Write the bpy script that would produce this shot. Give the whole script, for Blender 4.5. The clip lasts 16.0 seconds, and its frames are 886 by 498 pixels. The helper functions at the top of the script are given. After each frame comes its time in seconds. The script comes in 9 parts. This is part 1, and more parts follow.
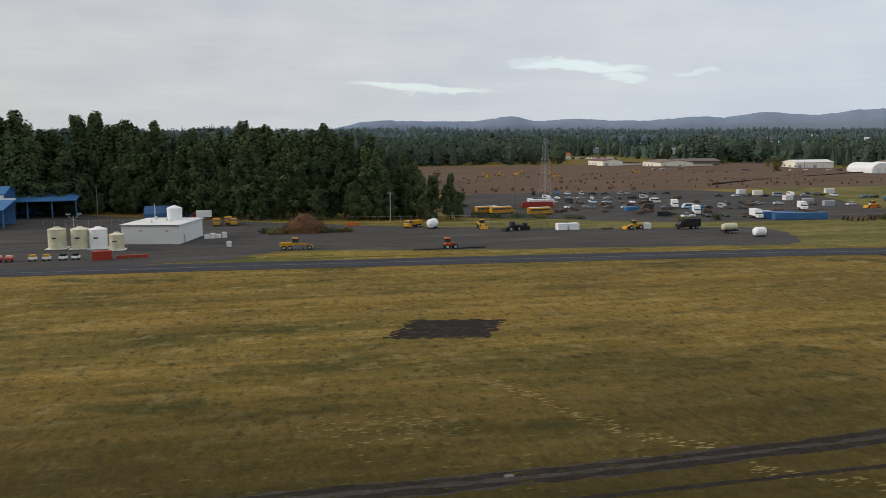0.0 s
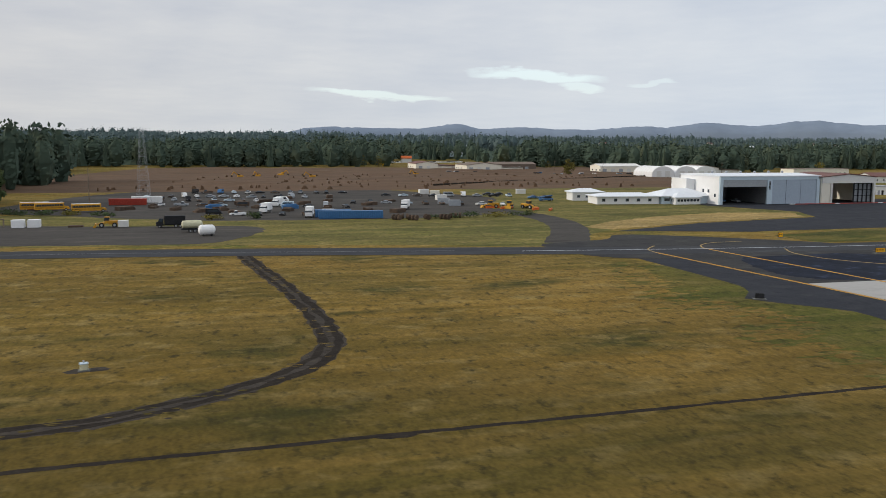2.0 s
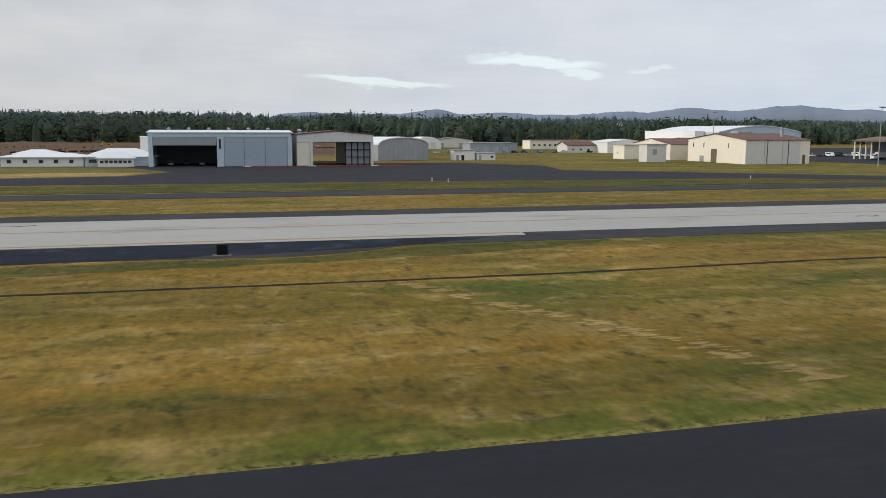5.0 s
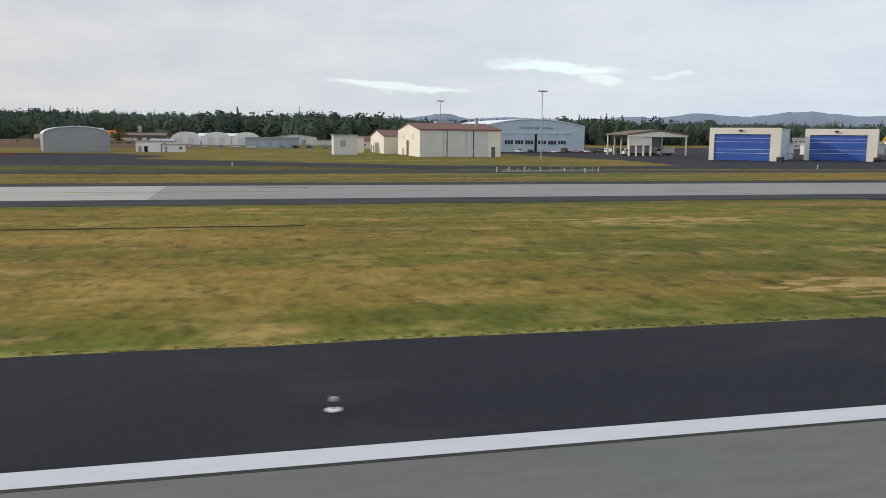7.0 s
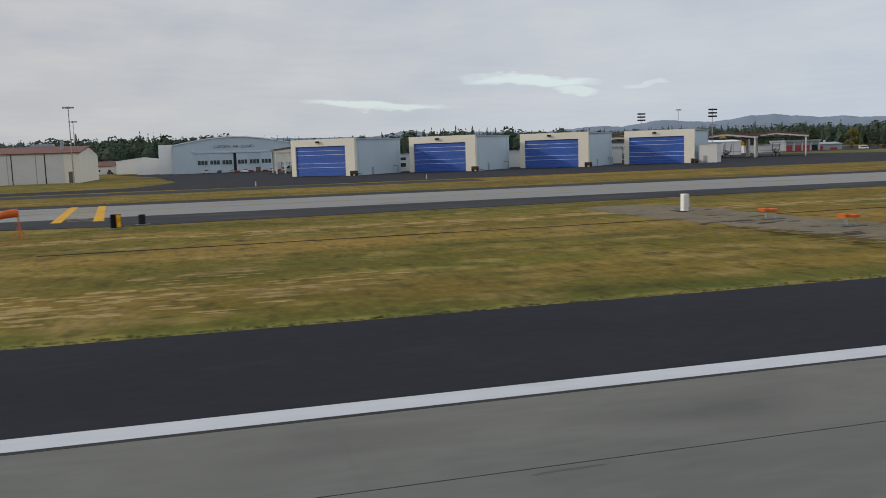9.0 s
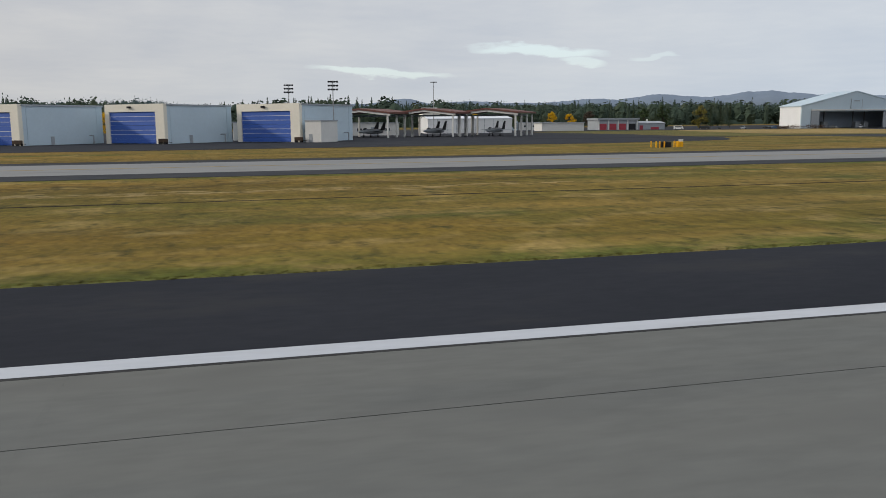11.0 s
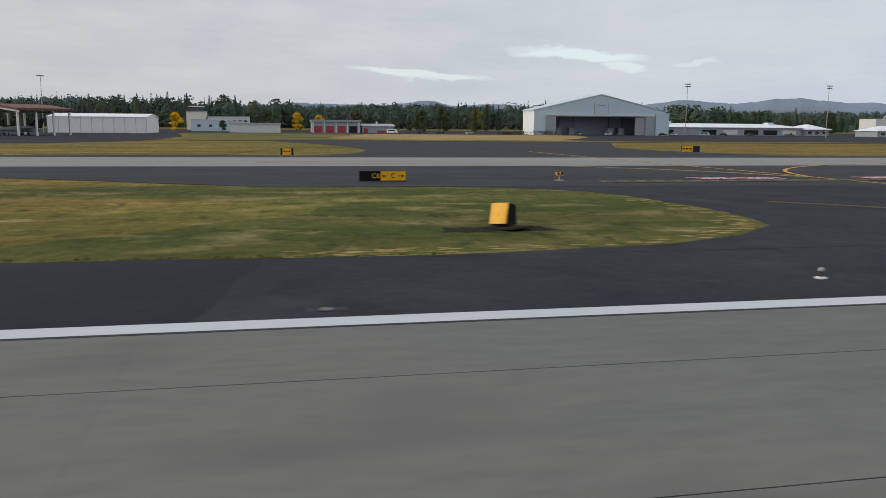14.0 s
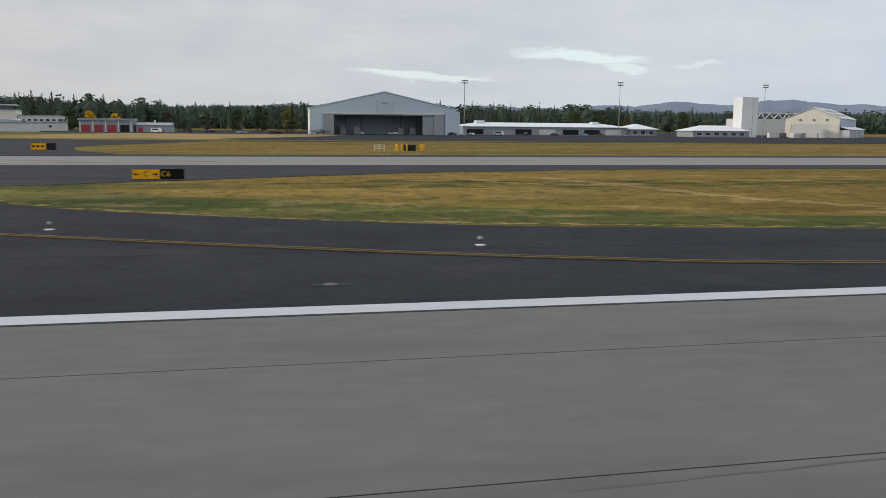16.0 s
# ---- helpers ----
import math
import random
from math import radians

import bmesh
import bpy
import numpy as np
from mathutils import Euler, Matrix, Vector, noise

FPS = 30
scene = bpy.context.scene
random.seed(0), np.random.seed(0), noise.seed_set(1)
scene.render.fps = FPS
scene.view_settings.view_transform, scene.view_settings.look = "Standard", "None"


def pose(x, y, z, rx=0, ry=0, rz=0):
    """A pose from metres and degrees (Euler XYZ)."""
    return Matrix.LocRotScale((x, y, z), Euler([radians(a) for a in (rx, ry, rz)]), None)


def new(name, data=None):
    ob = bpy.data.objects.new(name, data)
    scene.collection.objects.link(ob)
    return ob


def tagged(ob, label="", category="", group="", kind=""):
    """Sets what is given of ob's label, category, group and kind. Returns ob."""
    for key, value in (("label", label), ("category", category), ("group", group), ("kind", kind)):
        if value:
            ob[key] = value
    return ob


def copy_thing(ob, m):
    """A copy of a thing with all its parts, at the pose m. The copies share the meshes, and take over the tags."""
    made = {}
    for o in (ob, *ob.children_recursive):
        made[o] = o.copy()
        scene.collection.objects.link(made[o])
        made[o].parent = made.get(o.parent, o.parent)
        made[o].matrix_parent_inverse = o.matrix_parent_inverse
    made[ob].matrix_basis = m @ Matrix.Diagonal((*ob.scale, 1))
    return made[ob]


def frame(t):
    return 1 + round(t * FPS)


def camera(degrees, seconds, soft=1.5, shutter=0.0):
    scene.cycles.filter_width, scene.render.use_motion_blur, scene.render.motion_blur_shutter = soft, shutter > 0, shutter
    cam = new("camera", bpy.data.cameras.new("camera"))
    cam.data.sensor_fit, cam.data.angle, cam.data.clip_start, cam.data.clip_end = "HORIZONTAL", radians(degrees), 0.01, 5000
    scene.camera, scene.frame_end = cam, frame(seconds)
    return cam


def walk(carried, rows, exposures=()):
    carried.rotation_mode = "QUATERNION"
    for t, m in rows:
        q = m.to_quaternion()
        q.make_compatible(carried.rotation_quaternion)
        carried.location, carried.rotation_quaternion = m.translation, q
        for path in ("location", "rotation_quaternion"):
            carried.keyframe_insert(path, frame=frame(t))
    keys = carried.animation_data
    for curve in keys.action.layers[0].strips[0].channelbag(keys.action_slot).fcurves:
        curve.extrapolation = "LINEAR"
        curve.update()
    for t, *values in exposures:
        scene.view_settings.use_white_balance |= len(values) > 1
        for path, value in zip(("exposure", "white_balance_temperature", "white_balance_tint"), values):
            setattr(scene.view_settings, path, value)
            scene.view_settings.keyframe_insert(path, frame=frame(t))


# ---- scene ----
cam = camera(56.00, 16.0, soft=0.8, shutter=0.08)
PATH = [
    (0.0, pose(0.000, -2.620, 15.630, 82.358, 0.370, -11.889)),
    (0.5, pose(19.377, -2.228, 14.998, 82.345, -0.141, -12.070)),
    (1.0, pose(38.661, -1.830, 14.267, 82.578, 0.141, -12.944)),
    (1.5, pose(57.830, -1.418, 13.300, 82.914, -0.844, -14.986)),
    (2.0, pose(76.931, -1.000, 12.110, 82.880, -0.262, -14.705)),
    (2.5, pose(95.906, -0.670, 10.785, 82.493, 0.371, -14.433)),
    (3.0, pose(114.704, -0.412, 9.550, 82.086, 0.012, -14.543)),
    (3.5, pose(133.376, -0.176, 8.551, 81.721, -0.806, -13.668)),
    (4.0, pose(151.844, 0.276, 7.704, 81.639, -0.756, -14.590)),
    (4.5, pose(170.264, 0.303, 6.871, 81.628, -0.220, -14.704)),
    (5.0, pose(188.348, 0.507, 6.184, 81.982, -0.181, -14.796)),
    (7.5, pose(274.427, 1.301, 3.206, 82.326, -0.701, -13.144)),
    (8.0, pose(291.138, 1.205, 3.031, 82.545, -1.060, -13.240)),
    (8.5, pose(307.671, 1.063, 2.975, 83.465, -0.348, -14.270)),
    (9.0, pose(323.939, 0.879, 2.939, 83.394, 1.817, -14.936)),
    (9.5, pose(340.037, 0.612, 2.912, 83.149, -1.140, -16.686)),
    (10.0, pose(355.829, 0.453, 2.865, 81.742, 1.254, -14.488)),
    (12.5, pose(432.127, 0.512, 2.514, 81.181, -1.573, -14.009)),
    (13.0, pose(447.082, 0.293, 2.493, 80.658, -0.378, -12.263)),
    (13.5, pose(461.950, 0.062, 2.518, 81.055, 0.245, -12.573)),
    (14.0, pose(476.466, -0.120, 2.510, 81.470, -0.527, -12.028)),
    (14.5, pose(490.919, -0.257, 2.488, 81.518, 0.060, -10.927)),
    (15.0, pose(505.142, -0.332, 2.461, 81.136, 1.423, -12.673)),
    (15.5, pose(519.172, -0.325, 2.469, 81.217, -0.446, -10.934)),
    (16.0, pose(533.100, -0.256, 2.367, 81.574, -0.563, -11.918)),
]
walk(cam, PATH, [(0.0, -0.1), (1.0, -0.02), (5.0, 0.0), (7.4, 0.12), (8.0, 0.02), (9.0, -0.24), (9.6, -0.18), (10.2, -0.15), (12.5, -0.15), (16.0, -0.08)])
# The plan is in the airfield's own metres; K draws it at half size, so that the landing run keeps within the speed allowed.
K = 0.5
SUN_DIR = Vector((-0.88, 0.24, 0.37)).normalized()

# ---- world, sun ----
world = bpy.data.worlds.new("sky")
scene.world = world
world.use_nodes = True
wn, wl = world.node_tree.nodes, world.node_tree.links
wn.clear()
w_out = wn.new("ShaderNodeOutputWorld")
w_bg = wn.new("ShaderNodeBackground")
w_sky = wn.new("ShaderNodeTexSky")
w_sky.sky_type, w_sky.sun_disc = "NISHITA", False
w_sky.sun_elevation = math.asin(SUN_DIR.z)
w_sky.sun_rotation = math.atan2(SUN_DIR.x, SUN_DIR.y)
w_sky.air_density, w_sky.dust_density = 1.0, 2.0
w_co = wn.new("ShaderNodeTexCoord")


def wmath(op, a, b=None, c=None):
    n = wn.new("ShaderNodeMath")
    n.operation = op
    for i, v in enumerate((a, b, c)):
        if v is None:
            continue
        if isinstance(v, (int, float)):
            n.inputs[i].default_value = v
        else:
            wl.new(v, n.inputs[i])
    return n.outputs[0]


def wmix(fac, a, b):
    n = wn.new("ShaderNodeMix")
    n.data_type = "RGBA"
    for i, v in ((0, fac), (6, a), (7, b)):
        if isinstance(v, (int, float)):
            n.inputs[i].default_value = v
        elif isinstance(v, tuple):
            n.inputs[i].default_value = (*v, 1)
        else:
            wl.new(v, n.inputs[i])
    return n.outputs[2]


w_sep = wn.new("ShaderNodeSeparateXYZ")
wl.new(w_co.outputs["Generated"], w_sep.inputs[0])
up = wmath("MAXIMUM", w_sep.outputs[2], 0.0)
# a cloud deck: the direction laid onto a flat layer, so that the streaks flatten towards the horizon
flat = wmath("ADD", up, 0.10)
deck_u = wmath("DIVIDE", w_sep.outputs[0], flat)
deck_v = wmath("DIVIDE", w_sep.outputs[1], flat)
w_com = wn.new("ShaderNodeCombineXYZ")
wl.new(deck_u, w_com.inputs[0])
wl.new(deck_v, w_com.inputs[1])


def wnoise(scale, detail, rough):
    n = wn.new("ShaderNodeTexNoise")
    n.inputs["Scale"].default_value, n.inputs["Detail"].default_value, n.inputs["Roughness"].default_value = scale, detail, rough
    wl.new(w_com.outputs[0], n.inputs["Vector"])
    return n.outputs["Fac"]


n_big, n_small = wnoise(0.55, 5, 0.55), wnoise(2.1, 6, 0.6)
tone = wmath("ADD", wmath("MULTIPLY", n_big, 0.7), wmath("MULTIPLY", n_small, 0.3))
tone = wmath("MULTIPLY_ADD", wmath("SUBTRACT", tone, 0.5), 3.2, 0.5)
tone = wmath("MINIMUM", wmath("MAXIMUM", tone, 0.0), 1.0)
cloud = wmix(tone, (0.50, 0.53, 0.60), (0.75, 0.745, 0.735))
# the deck thins to warm haze on the sun's side and cool haze away from it
side = wmath("MULTIPLY_ADD", w_sep.outputs[0], 0.9, 0.40)
side = wmath("MINIMUM", wmath("MAXIMUM", side, 0.0), 1.0)
haze = wmix(side, (0.70, 0.675, 0.635), (0.62, 0.695, 0.775))
low = wmath("POWER", wmath("SUBTRACT", 1.0, wmath("MINIMUM", wmath("MULTIPLY", up, 3.6), 1.0)), 1.6)
cloud = wmix(wmath("MULTIPLY", low, 0.66), cloud, haze)
cloud = wmix(wmath("MULTIPLY", side, 0.30), cloud, (0.56, 0.66, 0.78))


# two thin bright gaps in the deck
def gap(u0, v0, ru, rv, tilt):
    u = wmath("SUBTRACT", wmath("DIVIDE", w_sep.outputs[0], wmath("MAXIMUM", w_sep.outputs[1], 0.05)), u0)
    v = wmath("SUBTRACT", wmath("DIVIDE", w_sep.outputs[2], wmath("MAXIMUM", w_sep.outputs[1], 0.05)), v0)
    v = wmath("SUBTRACT", v, wmath("MULTIPLY", u, tilt))
    v = wmath("ADD", v, wmath("MULTIPLY", wmath("SUBTRACT", n_gap, 0.5), 0.024))
    a = wmath("POWER", wmath("DIVIDE", u, ru), 2.0)
    b = wmath("POWER", wmath("DIVIDE", v, rv), 2.0)
    d = wmath("SUBTRACT", 1.0, wmath("ADD", a, b))
    return wmath("MINIMUM", wmath("MAXIMUM", wmath("MULTIPLY", d, 1.6), 0.0), 1.0)


n_gap_node = wn.new("ShaderNodeTexNoise")
n_gap_node.inputs["Scale"].default_value, n_gap_node.inputs["Detail"].default_value = 20.0, 7
w_map = wn.new("ShaderNodeMapping")
w_map.inputs["Scale"].default_value = (1.0, 1.0, 4.0)
wl.new(w_co.outputs["Generated"], w_map.inputs[0])
wl.new(w_map.outputs[0], n_gap_node.inputs["Vector"])
n_gap = n_gap_node.outputs["Fac"]
open_sky = wmath("MAXIMUM", gap(0.186, 0.0585, 0.095, 0.0062, -0.06), gap(0.385, 0.086, 0.100, 0.0075, -0.03))
open_sky = wmath("MAXIMUM", open_sky, wmath("MULTIPLY", gap(0.445, 0.074, 0.035, 0.006, -0.1), 0.8))
open_sky = wmath("MAXIMUM", open_sky, wmath("MULTIPLY", gap(0.545, 0.081, 0.04, 0.004, 0.03), 0.5))
gap_col = wmix(0.9, w_sky.outputs[0], (0.60, 0.70, 0.735))
cloud = wmix(wmath("MULTIPLY", open_sky, 0.70), cloud, gap_col)
# the brighter dome overhead that a thin deck gives
dome = wmath("MULTIPLY_ADD", wmath("POWER", up, 1.2), 0.42, wmath("MULTIPLY_ADD", side, 0.13, 0.925))
w_mul = wn.new("ShaderNodeVectorMath")
w_mul.operation = "SCALE"
wl.new(cloud, w_mul.inputs[0])
wl.new(dome, w_mul.inputs["Scale"])
wl.new(w_mul.outputs[0], w_bg.inputs["Color"])
w_bg.inputs["Strength"].default_value = 1.0
wl.new(w_bg.outputs[0], w_out.inputs[0])

sun_data = bpy.data.lights.new("sun", "SUN")
sun_data.energy, sun_data.angle, sun_data.color = 2.1, radians(2.0), (1.0, 0.905, 0.77)
sun = new("sun", sun_data)
sun.rotation_euler = SUN_DIR.to_track_quat("Z", "Y").to_euler()

# ---- materials ----


def material(name, colors, big=8.0, fine=0.6, rough=0.85, bump=0.0, metal=0.0, stretch=(1, 1, 1), spread=0.5, vary=0.0, spec=0.3, wear=None, grain=0.55):
    """Colours mixed over noise of two sizes (in metres of the plan); vary: change of brightness from object to object."""
    m = bpy.data.materials.new(name)
    m.use_nodes = True
    nt = m.node_tree
    no, li = nt.nodes, nt.links
    bs = no["Principled BSDF"]
    bs.inputs["Roughness"].default_value, bs.inputs["Metallic"].default_value = rough, metal
    bs.inputs["Specular IOR Level"].default_value = spec
    geo = no.new("ShaderNodeNewGeometry")
    mp = no.new("ShaderNodeMapping")
    mp.inputs["Scale"].default_value = stretch
    li.new(geo.outputs["Position"], mp.inputs[0])

    def noise_tex(size, detail=4.0):
        n = no.new("ShaderNodeTexNoise")
        n.inputs["Scale"].default_value, n.inputs["Detail"].default_value = 1.0 / (size * K), detail
        n.inputs["Roughness"].default_value = 0.6
        li.new(mp.outputs[0], n.inputs["Vector"])
        return n.outputs["Fac"]

    def mix(fac, a, b, blend="MIX"):
        n = no.new("ShaderNodeMix")
        n.data_type, n.blend_type = "RGBA", blend
        for i, v in ((0, fac), (6, a), (7, b)):
            if isinstance(v, (int, float)):
                n.inputs[i].default_value = v
            elif isinstance(v, tuple):
                n.inputs[i].default_value = (*v, 1)
            else:
                li.new(v, n.inputs[i])
        return n.outputs[2]

    def band(fac, lo, hi):
        n = no.new("ShaderNodeMapRange")
        n.inputs[1].default_value, n.inputs[2].default_value = lo, hi
        li.new(fac, n.inputs[0])
        return n.outputs[0]

    w = 0.5 * spread
    col = mix(band(noise_tex(big), 0.5 - w, 0.5 + w), colors[0], colors[1])
    if len(colors) > 2:
        col = mix(band(noise_tex(big * 0.37), 0.52, 0.52 + w), col, colors[2])
    f = noise_tex(fine, 3.0)
    col = mix(grain, col, mix(band(f, 0.25, 0.75), (0.55, 0.55, 0.55), (1.25, 1.25, 1.25)), "MULTIPLY")
    if wear:
        col = mix(band(noise_tex(wear[1], 6.0), 0.56, 0.70), col, wear[0])
    if vary:
        info = no.new("ShaderNodeObjectInfo")
        v = no.new("ShaderNodeMapRange")
        v.inputs[3].default_value, v.inputs[4].default_value = 1 - vary, 1 + vary
        li.new(info.outputs["Random"], v.inputs[0])
        cmb = no.new("ShaderNodeCombineColor")
        for i in range(3):
            li.new(v.outputs[0], cmb.inputs[i])
        col = mix(1.0, col, cmb.outputs[0], "MULTIPLY")
    li.new(col, bs.inputs["Base Color"])
    if bump:
        b = no.new("ShaderNodeBump")
        b.inputs["Strength"].default_value, b.inputs["Distance"].default_value = min(1.0, bump), 0.05 * K
        li.new(f, b.inputs["Height"])
        li.new(b.outputs[0], bs.inputs["Normal"])
    return m


def turf(name, gold, olive, pale, green, straw, dark, lush, verges=(), zones=(), deep=None):
    """Dry mown airfield grass: wide bands along the runway, patches, blotches and grain; greener along the pavements named."""
    m = bpy.data.materials.new(name)
    m.use_nodes = True
    nt = m.node_tree
    no, li = nt.nodes, nt.links
    bs = no["Principled BSDF"]
    bs.inputs["Roughness"].default_value, bs.inputs["Specular IOR Level"].default_value = 0.95, 0.1
    geo = no.new("ShaderNodeNewGeometry")

    def tex(size, sx=1.0, sy=1.0, detail=4.0, rough=0.6):
        mp = no.new("ShaderNodeMapping")
        mp.inputs["Scale"].default_value = (sx, sy, 1)
        li.new(geo.outputs["Position"], mp.inputs[0])
        n = no.new("ShaderNodeTexNoise")
        n.inputs["Scale"].default_value, n.inputs["Detail"].default_value, n.inputs["Roughness"].default_value = 1 / (size * K), detail, rough
        li.new(mp.outputs[0], n.inputs["Vector"])
        return n.outputs["Fac"]

    def band(fac, lo, hi):
        n = no.new("ShaderNodeMapRange")
        n.inputs[1].default_value, n.inputs[2].default_value = lo, hi
        li.new(fac, n.inputs[0])
        return n.outputs[0]

    def mix(fac, a, b, blend="MIX"):
        n = no.new("ShaderNodeMix")
        n.data_type, n.blend_type = "RGBA", blend
        for i, v in ((0, fac), (6, a), (7, b)):
            if isinstance(v, (int, float)):
                n.inputs[i].default_value = v
            elif isinstance(v, tuple):
                n.inputs[i].default_value = (*v, 1)
            else:
                li.new(v, n.inputs[i])
        return n.outputs[2]

    col = mix(band(tex(34, 0.35, 1.0), 0.40, 0.62), gold, olive)
    if zones:
        ax = no.new("ShaderNodeSeparateXYZ")
        li.new(geo.outputs["Position"], ax.inputs[0])
        ramp = no.new("ShaderNodeValToRGB")
        li.new(band(ax.outputs[0], zones[0][0] * K, zones[-1][0] * K), ramp.inputs[0])
        while len(ramp.color_ramp.elements) < len(zones):
            ramp.color_ramp.elements.new(0.5)
        for el_, (zx, zv) in zip(ramp.color_ramp.elements, zones):
            el_.position = (zx - zones[0][0]) / (zones[-1][0] - zones[0][0])
            el_.color = (zv, zv, zv, 1)
        add = no.new("ShaderNodeMath")
        add.operation = "ADD"
        li.new(ramp.outputs[0], add.inputs[0])
        li.new(tex(18, 0.3, 1.3, 4.0), add.inputs[1])
        col = mix(band(add.outputs[0], 0.75, 1.25), col, lush)
    else:
        col = mix(band(tex(90, 0.45, 1.3, 3.0), 0.47, 0.60), col, lush)
    col = mix(band(tex(9, 0.10, 1.0, 5.0), 0.42, 0.66), col, pale)
    col = mix(band(tex(14, 0.5, 1.0, 5.0), 0.54, 0.68), col, green)
    if verges:
        sep = no.new("ShaderNodeSeparateXYZ")
        li.new(geo.outputs["Position"], sep.inputs[0])
        wob = tex(5.0, 0.5, 1.0, 5.0)
        for line, reach in verges:
            d = no.new("ShaderNodeMath")
            d.operation = "SUBTRACT"
            li.new(sep.outputs[1], d.inputs[0])
            d.inputs[1].default_value = line * K
            ab = no.new("ShaderNodeMath")
            ab.operation = "ABSOLUTE"
            li.new(d.outputs[0], ab.inputs[0])
            sh = no.new("ShaderNodeMath")
            sh.operation = "MULTIPLY_ADD"
            li.new(wob, sh.inputs[0])
            sh.inputs[1].default_value = reach * K * 2.2
            li.new(ab.outputs[0], sh.inputs[2])
            col = mix(band(sh.outputs[0], 2.3 * reach * K, 1.1 * reach * K), col, lush)
            if line < 40:
                col = mix(band(ab.outputs[0], 0.95 * K, 0.25 * K), col, (0.17, 0.165, 0.050))
    col = mix(band(tex(3.2, 0.55, 0.8, 6.0), 0.52, 0.70), col, straw)
    col = mix(band(tex(1.5, 0.9, 0.55, 7.0, 0.7), 0.53, 0.68), col, dark)
    # long mower swathes and soft patches
    col = mix(1.0, col, mix(band(tex(4.5, 0.05, 1.0, 5.0), 0.32, 0.68), (0.84, 0.85, 0.84), (1.14, 1.13, 1.12)), "MULTIPLY")
    col = mix(1.0, col, mix(band(tex(16, 0.45, 1.0, 5.0), 0.34, 0.66), (0.78, 0.80, 0.76), (1.22, 1.19, 1.16)), "MULTIPLY")
    if deep:
        # a strip of y mixed towards a dark tint, more strongly at low x
        (y0, y1), tint, amount = deep
        sy_ = no.new("ShaderNodeSeparateXYZ")
        li.new(geo.outputs["Position"], sy_.inputs[0])
        wave = no.new("ShaderNodeMath")
        wave.operation = "MULTIPLY_ADD"
        li.new(tex(26, 0.35, 1.0, 5.0), wave.inputs[0])
        wave.inputs[1].default_value = 60 * K
        li.new(sy_.outputs[1], wave.inputs[2])
        far_side = band(wave.outputs[0], (y0 + 30) * K, (y1 + 30) * K)
        part_of = no.new("ShaderNodeMath")
        part_of.operation = "MULTIPLY"
        li.new(far_side, part_of.inputs[0])
        thin = no.new("ShaderNodeMapRange")
        thin.inputs[1].default_value, thin.inputs[2].default_value = 40 * K, 150 * K
        thin.inputs[3].default_value, thin.inputs[4].default_value = amount * 2.4, amount
        li.new(sy_.outputs[0], thin.inputs[0])
        li.new(thin.outputs[0], part_of.inputs[1])
        strip_of = no.new("ShaderNodeMath")
        strip_of.operation = "MULTIPLY"
        li.new(part_of.outputs[0], strip_of.inputs[0])
        li.new(band(wave.outputs[0], 45 * K, 80 * K), strip_of.inputs[1])
        col = mix(strip_of.outputs[0], col, tint)
    col = mix(0.55, col, mix(band(tex(0.95, 1.0, 0.5, 5.0, 0.75), 0.30, 0.70), (0.46, 0.47, 0.43), (1.55, 1.52, 1.5)), "MULTIPLY")
    col = mix(0.5, col, mix(band(tex(0.36, 1.0, 0.45, 3.0), 0.28, 0.72), (0.55, 0.55, 0.52), (1.38, 1.36, 1.3)), "MULTIPLY")
    li.new(col, bs.inputs["Base Color"])
    b = no.new("ShaderNodeBump")
    b.inputs["Strength"].default_value, b.inputs["Distance"].default_value = 0.6, 0.08 * K
    li.new(tex(0.35, 0.7, 1.0, 3.0), b.inputs["Height"])
    li.new(b.outputs[0], bs.inputs["Normal"])
    return m


def glass(name, tint=(0.03, 0.04, 0.05)):
    m = material(name, [tint, tuple(c * 1.5 for c in tint)], 3, 1, rough=0.08, spec=0.6)
    return m


TURF = turf("dry_turf", (0.180, 0.112, 0.020), (0.112, 0.096, 0.018), (0.205, 0.140, 0.036), (0.070, 0.084, 0.015), (0.260, 0.190, 0.070), (0.046, 0.046, 0.012), (0.086, 0.102, 0.018), ((31, 4.5), (90, 4.5)), ((360, 0.25), (430, 0.35), (520, 0.55), (560, 0.75), (600, 0.6), (625, 0.42), (680, 0.45), (698, 0.15), (800, 0.15), (860, 0.45), (905, 0.25), (935, 0.35), (960, 0.55), (1030, 0.45), (1060, 0.2), (1110, 0.15), (1200, 0.15)))
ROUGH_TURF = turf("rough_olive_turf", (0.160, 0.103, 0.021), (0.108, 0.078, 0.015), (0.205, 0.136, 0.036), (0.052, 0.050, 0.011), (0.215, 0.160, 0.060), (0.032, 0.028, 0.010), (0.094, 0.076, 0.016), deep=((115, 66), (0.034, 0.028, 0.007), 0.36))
GREEN_TURF = turf("green_turf", (0.074, 0.078, 0.014), (0.050, 0.060, 0.011), (0.105, 0.088, 0.022), (0.036, 0.048, 0.009), (0.140, 0.115, 0.040), (0.028, 0.031, 0.008), (0.044, 0.055, 0.010))
LAWN = turf("olive_lawn", (0.130, 0.115, 0.032), (0.090, 0.090, 0.024), (0.160, 0.135, 0.046), (0.066, 0.074, 0.018), (0.200, 0.160, 0.066), (0.048, 0.050, 0.016), (0.085, 0.090, 0.024))
